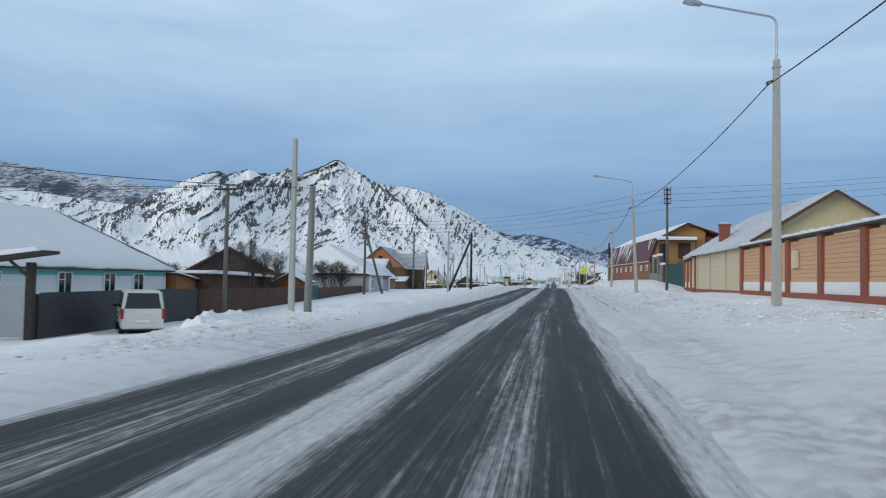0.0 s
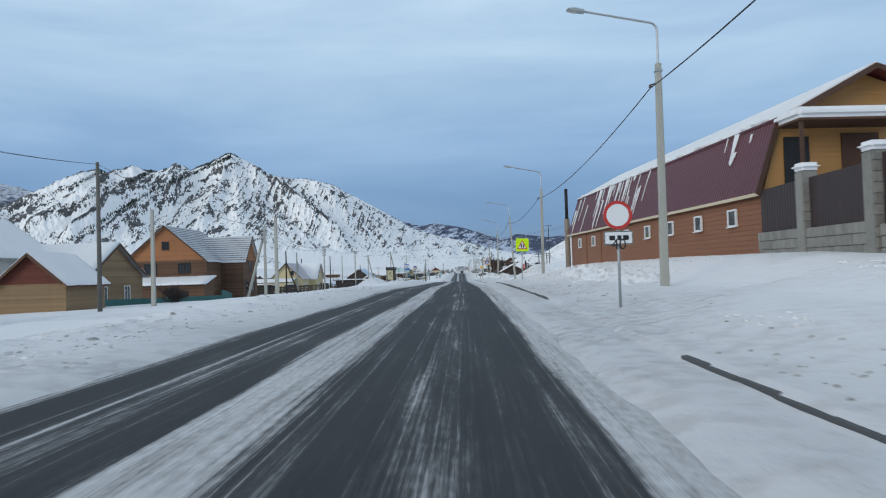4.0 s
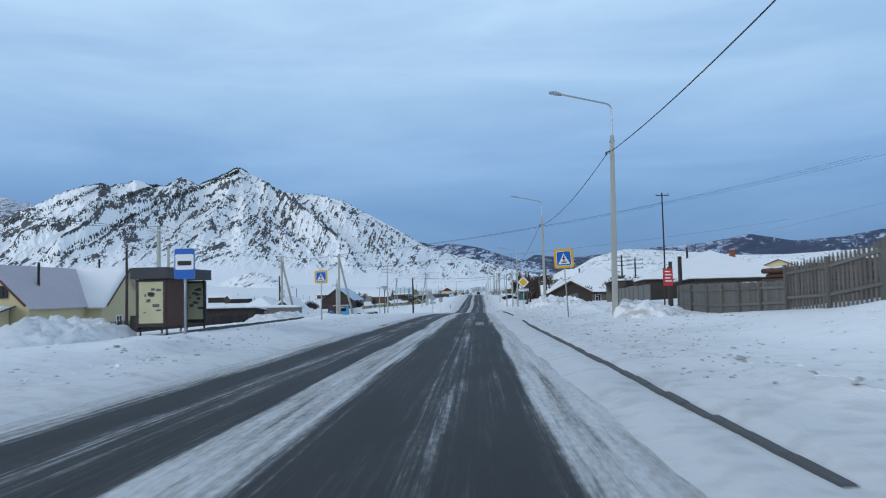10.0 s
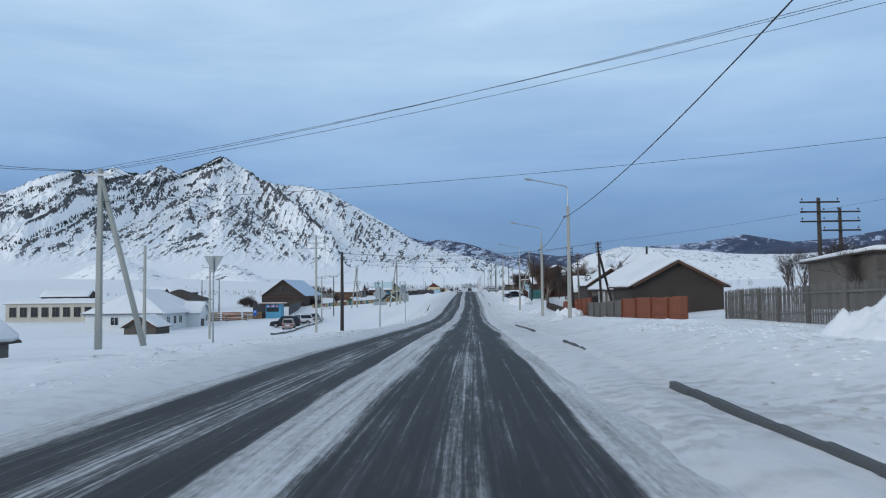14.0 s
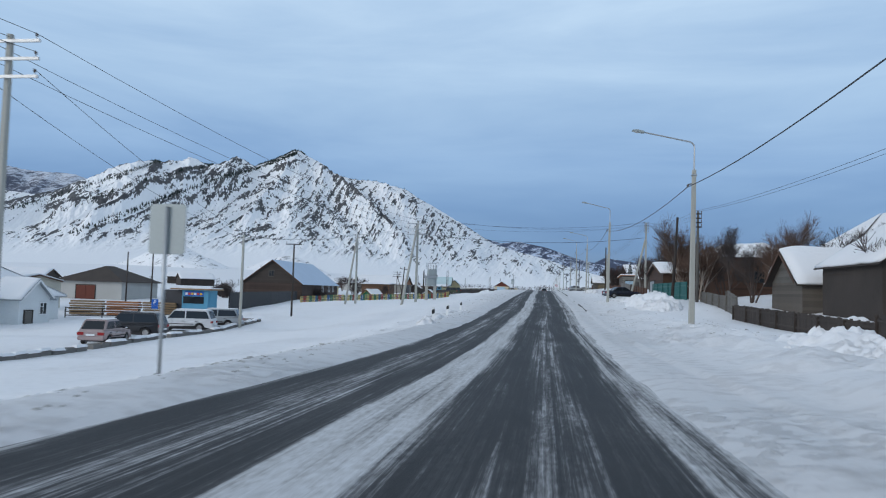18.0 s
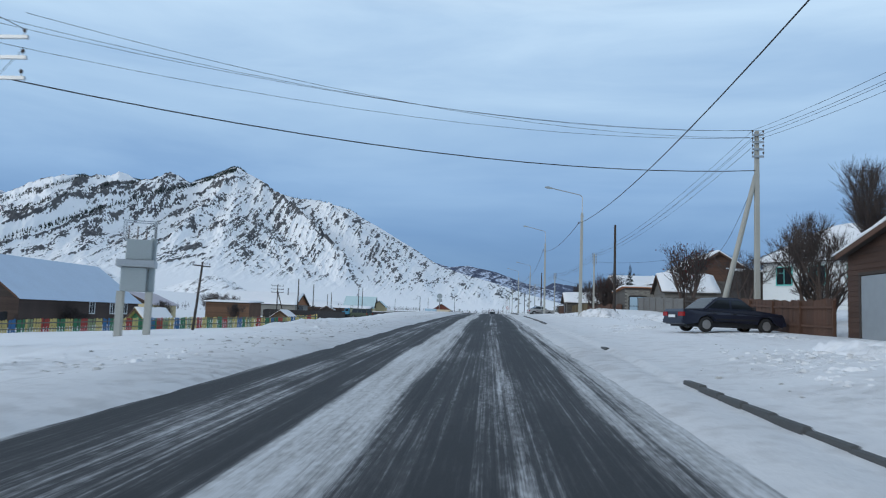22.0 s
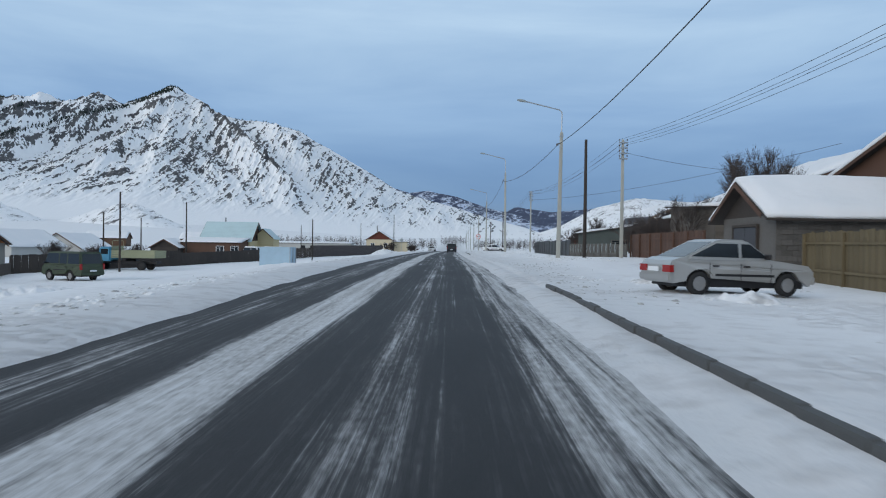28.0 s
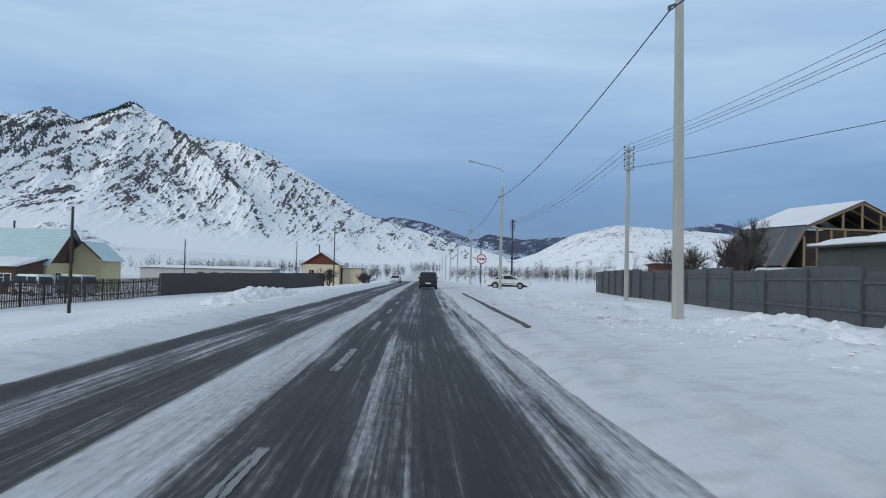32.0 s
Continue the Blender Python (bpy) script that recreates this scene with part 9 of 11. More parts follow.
def marking(name, x, y, w, l, mat, label, turn=0.0, seed=0):
    """Worn paint on the asphalt, with a ragged rim and bare spots."""
    rel = Bumps(seed + 40)
    nx, ny = 14, 60
    vs, fs = [], []
    for j in range(ny + 1):
        for i in range(nx + 1):
            u, v = (i / nx - 0.5) * w, (j / ny - 0.5) * l
            if i in (0, nx):
                u += 0.03 * (float(rel(np.array(j * 0.7), np.array(i * 3.0), 2)) - 0.5)
            X, Y = x + u - v * math.sin(radians(turn)), y + v
            vs.append((X - x, Y - y, float(road_z(Y)) - 0.02 * abs(X - float(CENTRE(Y)) + 1.8) / 4 + 0.006 - float(road_z(y))))
    for j in range(ny):
        for i in range(nx):
            if float(rel(np.array(i * 0.42 + seed), np.array(j * 0.16), 3)) < 0.65:
                a = j * (nx + 1) + i
                fs.append((a, a + 1, a + nx + 2, a + nx + 1))
    ob = new(name, raw(name, vs, fs, mat))
    ob.location = (x, y, float(road_z(y)))
    return tagged(ob, label, "road marking", kind="structure")


ROAD_WHITE = paint("worn_white_road_paint", (0.28, 0.285, 0.29), 0.8, vary=0.3, grain=4)
ROAD_YELLOW = paint("worn_yellow_road_paint", (0.145, 0.118, 0.06), 0.8, vary=0.5, grain=4)
marking("crossing_bar", 0.21, 208.8, 0.47, 5.7, ROAD_WHITE, "worn white bar of a pedestrian crossing", 0, 1)
for j, (mx, my, mw, ml) in enumerate(((-0.42, 209, 0.42, 5.6), (-1.72, 209.6, 0.22, 7), (-3.95, 209.6, 0.4, 6.6), (-5.5, 209.4, 0.35, 3), (0.84, 208.4, 0.36, 3.4))):
    marking("crossing_bar", mx, my, mw, ml, ROAD_YELLOW, "worn yellow bar of a pedestrian crossing", 0, 5 + j)
for j, my in enumerate((504.5, 524.5, 532.5, 540.5, 548.5, 556.5, 564.5, 572.5)):
    marking("lane_dash", -1.42 - (0.25 if my > 530 else 0), my, 0.13, 3.2, ROAD_WHITE, "worn white lane dash beside the packed snow", 0, 20 + j)
for j, my in enumerate((128, 134, 140)):
    marking("lane_dash", -1.55, my, 0.13, 3.0, ROAD_WHITE, "worn white lane dash beside the packed snow", 0, 33 + j)


# ---- signs ----
def plate(bm, shape, w, h, y0, y1, zc, x=0.0):
    if shape == "rect":
        r = min(w, h) * 0.10
        pts = []
        for cx_, cz_, a0 in ((w / 2 - r, h / 2 - r, 0), (-w / 2 + r, h / 2 - r, 90), (-w / 2 + r, -h / 2 + r, 180), (w / 2 - r, -h / 2 + r, 270)):
            for k in range(4):
                a = radians(a0 + 30 * k)
                pts.append((x + cx_ + r * math.cos(a), zc + cz_ + r * math.sin(a)))
    elif shape == "round":
        pts = [(x + w / 2 * math.cos(2 * math.pi * k / 28), zc + w / 2 * math.sin(2 * math.pi * k / 28)) for k in range(28)]
    elif shape == "diamond":
        pts = [(x + w / 2 * 1.0 * math.cos(math.pi / 2 * k), zc + h / 2 * math.sin(math.pi / 2 * k)) for k in range(4)]
    elif shape == "tri":
        pts = [(x - w / 2, zc - h / 2), (x + w / 2, zc - h / 2), (x, zc + h / 2)]
    elif shape == "tri_down":
        pts = [(x, zc - h / 2), (x + w / 2, zc + h / 2), (x - w / 2, zc + h / 2)]
    prism(bm, pts, y0, y1, 1)


def sign(x, y, top, plates, label, turn=0.0, post_h=None, r=0.035, post_mat=None, lean=(0, 0), base=None, category="road sign", name="road_sign", front=1):
    """plates: (name, shape, w, h, height of the centre below top, layers of (shrink, material, shape)). front -1: its back to the road's start."""
    g = (grounded(x, y) if base is None else base) - 0.3
    root = thing(name, x, y, g, turn + (180 if front < 0 else 0), label, category, "road signs", lean)
    hp = top - g
    bm = bmesh.new()
    tube(bm, [(0, 0.045, 0), (0, 0.045, hp - 0.06)], r, 10)
    part("post", bm, post_mat or GALVANISED, root, smooth_faces=True)
    for nm, shape, w, h, drop, layers in plates:
        zc = hp - drop
        bm = bmesh.new()
        plate(bm, shape, w, h, -0.012, 0.012, zc)
        board = part(nm, bm, SIGN_BACK, root)
        for k, (fw, fh, mat, *more) in enumerate(layers):
            shp = more[0] if more else shape
            dx, dz = (more[1], more[2]) if len(more) > 2 else (0, 0)
            bm = bmesh.new()
            plate(bm, shp, fw, fh, -0.016 - 0.004 * k, -0.013 - 0.004 * k, zc + dz, dx)
            part("sign_face" if k == 0 else "symbol", bm, mat, board)
    return root


def lettering(parent, words, x, y, z, size, mat, turn=0.0, align="CENTER"):
    cu = bpy.data.curves.new("lettering", "FONT")
    cu.body, cu.size, cu.align_x, cu.align_y, cu.extrude = words, size, align, "CENTER", 0.002
    tmp = bpy.data.objects.new("lettering", cu)
    scene.collection.objects.link(tmp)
    me = bpy.data.meshes.new_from_object(tmp.evaluated_get(bpy.context.evaluated_depsgraph_get()))
    bpy.data.objects.remove(tmp)
    me.materials.clear()
    me.materials.append(mat)
    ob = new("lettering", me)
    ob.parent = parent
    ob.matrix_basis = pose(x, y, z, 90, 0, turn)
    return ob


def pictograph(cx_, cz_, s):
    return [(0.10 * s, 0.10 * s, BLACK, "round", cx_, cz_ + 0.26 * s), (0.10 * s, 0.36 * s, BLACK, "rect", cx_, cz_ + 0.02 * s), (0.30 * s, 0.07 * s, BLACK, "rect", cx_, cz_ + 0.06 * s),
            (0.42 * s, 0.09 * s, BLACK, "rect", cx_, cz_ - 0.26 * s)]


s = sign(3.9, 84.8, 4.1, [("speed_plate", "round", 0.72, 0.72, 0.38, [(0.72, 0.72, RED_PAINT), (0.56, 0.56, SIGN_WHITE)]),
                          ("lower_plate", "rect", 0.72, 0.34, 0.95, [(0.70, 0.32, BLACK), (0.67, 0.29, SIGN_WHITE), (0.14, 0.12, BLACK, "rect", -0.16, 0), (0.10, 0.12, BLACK, "rect", 0.02, 0), (0.14, 0.12, BLACK, "rect", 0.18, 0)])],
         "round white speed limit sign with a red rim")
lettering(s, "40", 0, -0.026, s.children[0].bound_box[1][2] - 0.345, 0.38, BLACK)
sign(4.5, 122.9, 4.75, [("lime_board", "rect", 1.0, 1.0, 0.5, [(0.98, 0.98, LIME), (0.78, 0.70, RED_PAINT, "tri", 0, 0.02), (0.60, 0.53, SIGN_WHITE, "tri", 0, 0.0), (0.10, 0.22, BLACK, "rect", -0.07, -0.1), (0.10, 0.18, BLACK, "rect", 0.10, -0.12),
                                                                (0.09, 0.09, BLACK, "round", -0.06, 0.05), (0.08, 0.08, BLACK, "round", 0.10, 0.0)])],
     "square fluorescent lime warning sign with a red triangle", lean=(0, 2))
CROSS = [(0.98, 0.98, ORANGE_FRAME), (0.76, 0.76, SIGN_WHITE), (0.71, 0.71, SIGN_BLUE), (0.62, 0.56, SIGN_WHITE, "tri", 0, -0.01)] + pictograph(0.0, -0.03, 0.62)
sign(4.8, 203.6, 4.28, [("sign_plate", "rect", 1.0, 1.0, 0.5, CROSS)], "blue pedestrian crossing sign with an amber border", lean=(0, -3))
sign(-8.8, 207.3, 3.6, [("sign_plate", "rect", 0.74, 0.74, 0.37, [(0.73, 0.73, ORANGE_FRAME), (0.58, 0.58, SIGN_WHITE), (0.54, 0.54, SIGN_BLUE), (0.46, 0.42, SIGN_WHITE, "tri", 0, -0.01)] + pictograph(0.0, -0.02, 0.46))], "blue pedestrian crossing sign with an amber border")
sign(-8.9, 187.6, 3.75, [("sign_plate", "rect", 0.65, 0.95, 0.5, [(0.64, 0.94, SIGN_BLUE), (0.58, 0.48, SIGN_WHITE, "rect", 0, 0.06), (0.44, 0.14, BLACK, "rect", 0, 0.02)])], "blue and white bus stop sign on a thin post")
s = sign(4.5, 237.0, 3.55, [("priority_plate", "diamond", 1.10, 1.10, 0.56, [(1.08, 1.08, SIGN_WHITE), (0.80, 0.80, YELLOW_PAINT)]), ("direction_plate", "rect", 1.0, 0.28, 1.32, [(0.98, 0.26, BLACK), (0.95, 0.23, SIGN_WHITE)])],
         "yellow priority diamond above a white direction plate")
zc = 3.55 - (grounded(4.5, 237.0) - 0.3) - 1.32
lettering(s, "ГИБДД", 0.12, -0.024, zc, 0.19, BLACK)
bm = bmesh.new()
prism(bm, [(-0.43, zc), (-0.33, zc + 0.07), (-0.33, zc + 0.02), (-0.20, zc + 0.02), (-0.20, zc - 0.02), (-0.33, zc - 0.02), (-0.33, zc - 0.07)], -0.025, -0.021, 1)
part("arrow", bm, BLACK, s)
sign(-12.5, 266.0, 3.25, [("triangle_plate", "tri_down", 0.95, 0.85, 0.43, [(0.93, 0.83, RED_PAINT), (0.62, 0.55, SIGN_WHITE, "tri_down", 0, 0.05)])], "back of a grey give-way triangle on a tall thin post", front=-1)
sign(-7.6, 291.0, 1.85, [("priority_plate", "diamond", 1.15, 1.15, 0.58, [(1.1, 1.1, SIGN_WHITE), (0.8, 0.8, YELLOW_PAINT)]), ("direction_plate", "rect", 1.05, 0.30, 1.35, [(1.0, 0.26, SIGN_WHITE)])], "bare grey back of a diamond sign above a plate", front=-1, r=0.05)
gz = grounded(-12.9, 296.2)
pl = thing("direction_plate", -12.9, 296.2, 0.05, 0, "small white direction plate fixed to a dark pole", "road sign", "road signs")
for mat, w, h, y0 in ((BLACK, 0.80, 0.27, 0.0), (SIGN_WHITE, 0.76, 0.23, -0.006)):
    bm = bmesh.new()
    plate(bm, "rect", w, h, y0 - 0.012, y0, 0.0)
    part("back_plate" if mat is BLACK else "sign_face", bm, mat, pl)
lettering(pl, "ГИБДД", 0.07, -0.020, 0.0, 0.17, BLACK)
bm = bmesh.new()
prism(bm, [(-0.35, 0), (-0.27, 0.06), (-0.27, 0.018), (-0.18, 0.018), (-0.18, -0.018), (-0.27, -0.018), (-0.27, -0.06)], -0.022, -0.0185, 1)
part("arrow", bm, BLACK, pl)
sign(-7.2, 310.3, 1.25, [("sign_plate", "rect", 0.70, 0.92, 0.47, [(0.68, 0.90, SIGN_BLUE)])], "bare grey back of an upright sign plate", front=-1)
s = sign(-41, 372, -2.0, [("sign_plate", "rect", 0.7, 0.7, 0.36, [(0.69, 0.69, SIGN_BLUE)]), ("lower_plate", "rect", 0.7, 0.3, 0.88, [(0.69, 0.29, SIGN_BLUE)])], "blue parking sign with a white letter", turn=10)
lettering(s, "P", 0, -0.024, -2.0 - (grounded(-41, 372) - 0.3) - 0.36, 0.6, SIGN_WHITE)
sign(-7.1, 463.3, 2.95, [("round_plate", "round", 0.72, 0.72, 0.38, [(0.7, 0.7, RED_PAINT)]), ("lower_plate", "rect", 0.72, 0.34, 0.95, [(0.7, 0.3, SIGN_WHITE)])], "grey back of a round sign above a small plate", front=-1)
sign(4.7, 595, 3.75, [("round_plate", "round", 0.9, 0.9, 0.46, [(0.88, 0.88, RED_PAINT), (0.70, 0.70, SIGN_WHITE), (0.22, 0.17, RED_PAINT, "rect", -0.13, 0), (0.22, 0.17, BLACK, "rect", 0.13, 0)])], "round white no-overtaking sign with a red rim")
sign(-12.0, 640, 3.1, [("round_plate", "round", 0.8, 0.8, 0.4, [(0.78, 0.78, SIGN_WHITE)])], "grey back of a small round sign", front=-1)


def marker_post(x, y):
    root = thing("marker_post", x, y, grounded(x, y) - 0.1, random.uniform(-10, 10), "white roadside marker post with a slanting black band", "marker post", "marker posts", (random.uniform(-3, 3), random.uniform(-4, 4)))
    for nm, z0, z1, mat, w in (("post", 0, 0.86, WHITE_PAINT, 0.075), ("band", 0.50, 0.74, BLACK, 0.079)):
        bm = bmesh.new()
        vs = box(bm, -w, w, -w * 0.6, w * 0.6, z0, z1)
        for v in vs:
            if v.co.z > z0 + 0.01 or nm == "band":
                v.co.z += 0.35 * v.co.x
        part(nm, bm, mat, root)


for mx, my in ((-6.4, 339), (-6.9, 349), (-7.3, 361)):
    marker_post(mx, my)


# ---- vehicles ----
def wheel_model(r=0.31, w=0.19, rim=RIM):
    root = new("wheel")
    bm = bmesh.new()
    prof = [(-w / 2, r * 0.62), (-w / 2, r * 0.93), (-w * 0.36, r), (w * 0.36, r), (w / 2, r * 0.93), (w / 2, r * 0.62)]
    n = 22
    rings = [[bm.verts.new((x, rr * math.cos(2 * math.pi * k / n), rr * math.sin(2 * math.pi * k / n))) for x, rr in prof] for k in range(n)]
    for k in range(n):
        a, c = rings[k], rings[(k + 1) % n]
        for i in range(len(prof) - 1):
            bm.faces.new((a[i], a[i + 1], c[i + 1], c[i]))
    bmesh.ops.recalc_face_normals(bm, faces=bm.faces)
    part("tyre", bm, RUBBER, root, smooth_faces=True)
    bm = bmesh.new()
    tube(bm, [(-w * 0.40, 0, 0), (w * 0.40, 0, 0)], r * 0.625, n)
    bmesh.ops.bevel(bm, geom=[e for e in bm.edges if len(e.link_faces) == 2 and e.calc_face_angle(0) > 1.0], offset=0.02, segments=1, affect="EDGES")
    tube(bm, [(-w * 0.46, 0, 0), (w * 0.46, 0, 0)], r * 0.16, 10)
    part("rim", bm, rim, root, "dull steel rim")
    return root


def vehicle(name, label, x, y, turn, mat, L=4.2, W=1.68, H=1.42, belt=0.88, sill=0.22, nose=1.15, tail=0.35, screen=0.62, back=0.55, wheels=(1.25, -1.22), r=0.30, z=None, doors=(0.55, -0.45, -1.25), hood_drop=0.10, deck=0.0,
            category="car", lamp_h=0.16, tumble=0.13, pitch=0.0, snowy=0.0, bumper=None, plate_mat=SIGN_WHITE, group="parked cars", rear_lamp="wide"):
    """A road vehicle, its front to its own +y. nose, tail: length of the hood and of the rear deck; screen, back: how far the front and rear glass slope."""
    root = thing(name, x, y, (grounded(x, y) - 0.03) if z is None else z, turn, label, category, group, (pitch, 0))
    F, B, w = L / 2, -L / 2, W / 2
    arch = r + 0.07
    # the lower body: a side outline with wheel arches, drawn across and rounded
    def arc(cy):
        return [(cy + arch * math.cos(radians(a)), r + arch * math.sin(radians(a)) * 0.98) for a in range(172, 7, -15)]
    fy, by = F - nose, B + tail
    low = [(B + 0.10, sill + 0.06)] + [(p[0], max(sill, p[1])) for p in arc(wheels[1])] + [(p[0], max(sill, p[1])) for p in arc(wheels[0])] + [(F - 0.12, sill + 0.04), (F, sill + 0.2), (F - 0.02, belt - hood_drop - 0.16),
           (F - 0.16, belt - hood_drop - 0.02), (fy, belt), (by, belt + 0.02), (B + 0.05, belt - deck - 0.01), (B, belt - deck - 0.12), (B - 0.02, sill + 0.24)]
    bm = bmesh.new()
    prism(bm, low, -w, w, 0)
    # narrower at nose and tail and above the shoulder
    for v in bm.verts:
        f = abs(v.co.y) / F
        v.co.x *= 1 - 0.10 * max(0, f - 0.62) / 0.38 - (0.05 if v.co.z > belt - 0.08 else 0) - (0.03 if v.co.z < sill + 0.08 else 0)
    bmesh.ops.bevel(bm, geom=[e for e in bm.edges if abs(e.verts[0].co.x - e.verts[1].co.x) < 1e-4 and max(e.verts[0].co.z, e.verts[1].co.z) > sill + 0.14], offset=0.05, segments=2, affect="EDGES")
    body = part("body", bm, mat, root, smooth_faces=False)
    # the cabin
    def ring(zz, a, c, half):
        return [(-half, a, zz), (half, a, zz), (half, c, zz), (-half, c, zz)]
    top_w = w - tumble
    base, roof = ring(belt - 0.02, by, fy, w * 0.945), ring(H, by + back, fy - screen, top_w)
    bm = bmesh.new()
    vs = [bm.verts.new(p) for p in base + roof]
    for f in ((3, 2, 1, 0), (4, 5, 6, 7), (0, 1, 5, 4), (1, 2, 6, 5), (2, 3, 7, 6), (3, 0, 4, 7)):
        bm.faces.new([vs[i] for i in f])
    bmesh.ops.recalc_face_normals(bm, faces=bm.faces)
    bmesh.ops.bevel(bm, geom=[e for e in bm.edges if max(e.verts[0].co.z, e.verts[1].co.z) > H - 0.01], offset=0.07, segments=3, affect="EDGES")
    part("cabin", bm, mat, root)

    def pane(quad, nm="window", push=0.006):
        """A glass panel on the cabin."""
        q = [Vector(p) for p in quad]
        n = (q[1] - q[0]).cross(q[3] - q[0]).normalized()
        c = sum(q, Vector()) / 4
        if n.dot(c - Vector((0, c.y * 0.6, belt))) < 0:
            n = -n
        b2 = bmesh.new()
        lo, hi = [b2.verts.new(p - n * 0.01) for p in q], [b2.verts.new(p + n * push) for p in q]
        b2.faces.new(hi)
        for i in range(4):
            b2.faces.new((lo[i], lo[(i + 1) % 4], hi[(i + 1) % 4], hi[i]))
        bmesh.ops.recalc_face_normals(b2, faces=b2.faces)
        part(nm, b2, GLASS, root, "dark glass")

    def lerp3(a, c, f):
        return tuple(a[i] + (c[i] - a[i]) * f for i in range(3))
    for i, j, nm in ((2, 3, "windscreen"), (0, 1, "rear_window")):
        A, C, D, E_ = base[i], base[j], roof[j], roof[i]
        q = [lerp3(lerp3(A, C, 0.07), lerp3(E_, D, 0.07), 0.10), lerp3(lerp3(A, C, 0.93), lerp3(E_, D, 0.93), 0.10), lerp3(lerp3(A, C, 0.90), lerp3(E_, D, 0.90), 0.86), lerp3(lerp3(A, C, 0.10), lerp3(E_, D, 0.10), 0.86)]
        pane(q, nm)
    zb, zt = belt + 0.05, H - 0.11
    for s in (-1, 1):
        def on(yy, zz):
            f = (zz - belt) / (H - belt)
            return (s * (w * 0.945 + (top_w - w * 0.945) * f), yy, zz)

        def limit(zz, front):
            f = (zz - belt) / (H - belt)
            return (fy - screen * f - 0.10) if front else (by + back * f + 0.12)
        cuts = [None] + list(doors[1:-1] if len(doors) > 2 else ()) + [None]
        for k in range(len(cuts) - 1):
            hi0, lo0 = (limit(zb, True), limit(zt, True)) if cuts[k] is None else (cuts[k] - 0.045, cuts[k] - 0.045)
            hi1, lo1 = (limit(zb, False), limit(zt, False)) if cuts[k + 1] is None else (cuts[k + 1] + 0.045, cuts[k + 1] + 0.045)
            if lo0 - lo1 > 0.1:
                pane([on(hi1, zb), on(hi0, zb), on(lo0, zt), on(lo1, zt)])
        # door gaps, handles, side strip, mirror
        for dy in doors:
            b2 = bmesh.new()
            box(b2, s * (w - 0.002) - 0.004, s * (w - 0.002) + 0.004, dy - 0.006, dy + 0.006, sill + 0.12, belt - 0.09)
            part("door_gap", b2, BLACK, root)
        for dy in doors[1:]:
            b2 = bmesh.new()
            box(b2, s * w - 0.012, s * w + 0.012, dy + 0.08, dy + 0.24, belt - 0.19, belt - 0.15)
            part("door_handle", b2, BLACK, root)
        b2 = bmesh.new()
        box(b2, s * (w + 0.004) - 0.008, s * (w + 0.004) + 0.008, wheels[1] + arch + 0.05, wheels[0] - arch - 0.05, belt - 0.42, belt - 0.36)
        part("side_strip", b2, BLACK, root)
        b2 = bmesh.new()
        box(b2, min(s * w * 0.93, s * (w + 0.15)), max(s * w * 0.93, s * (w + 0.15)), fy - 0.30, fy - 0.22, belt + 0.02, belt + 0.15)
        bmesh.ops.bevel(b2, geom=list(b2.edges), offset=0.02, segments=1, affect="EDGES")
        part("mirror", b2, BLACK, root)
        # lamps
        b2 = bmesh.new()
        if rear_lamp == "tall":
            box(b2, s * w * 0.90 - 0.07, s * w * 0.90 + 0.06, B - 0.028, B + 0.10, belt - 0.35, belt + 0.06)
        else:
            box(b2, s * w * 0.72 - 0.20, s * w * 0.72 + 0.17, B - 0.03, B + 0.08, belt - deck - 0.14 - lamp_h, belt - deck - 0.13)
        part("tail_lamp", b2, LAMP_RED, root, "red tail lamp")
        b2 = bmesh.new()
        box(b2, s * w * 0.70 - 0.17, s * w * 0.70 + 0.15, F - 0.10, F + 0.008, belt - hood_drop - 0.16 - lamp_h, belt - hood_drop - 0.15)
        part("headlamp", b2, LAMP_CLEAR, root, "clear headlamp")
    for nm, y0, y1 in (("front_bumper", F - 0.10, F + 0.05), ("rear_bumper", B - 0.06, B + 0.10)):
        b2 = bmesh.new()
        box(b2, -w * 0.93, w * 0.93, y0, y1, sill + 0.10, sill + 0.30)
        bmesh.ops.bevel(b2, geom=list(b2.edges), offset=0.03, segments=2, affect="EDGES")
        part(nm, b2, bumper or mat, root)
    b2 = bmesh.new()
    box(b2, -0.26, 0.26, B - 0.078, B - 0.05, sill + 0.34, sill + 0.45)
    part("number_plate", b2, plate_mat, root, "pale blank number plate")
    b2 = bmesh.new()
    box(b2, -w * 0.40, w * 0.40, F - 0.04, F + 0.012, belt - hood_drop - 0.30, belt - hood_drop - 0.20)
    part("grille", b2, BLACK, root)
    wm = wheel_model(r)
    for wy in wheels:
        for s in (-1, 1):
            ob = copy_thing(wm, pose(s * (w - 0.11), wy, r))
            ob.parent = root
    remove_model(wm)
    # dark underside
    b2 = bmesh.new()
    box(b2, -w * 0.8, w * 0.8, B + 0.25, F - 0.25, sill - 0.02, belt - 0.15)
    part("underside", b2, BLACK, root)
    if snowy:
        for nm, (x0, x1, y0, y1, zz) in (("roof_snow", (-top_w + 0.06, top_w - 0.06, by + back + 0.05, fy - screen - 0.05, H)), ("hood_snow", (-w * 0.8, w * 0.8, fy + 0.05, F - 0.25, belt - 0.02))):
            b2 = bmesh.new()
            box(b2, x0, x1, y0, y1, zz + 0.003, zz + snowy)
            bmesh.ops.bevel(b2, geom=[e for e in b2.edges if max(e.verts[0].co.z, e.verts[1].co.z) > zz + 0.02], offset=snowy * 0.6, segments=2, affect="EDGES")
            part(nm, b2, ROOF_SNOW, root, "layer of snow")
    return root


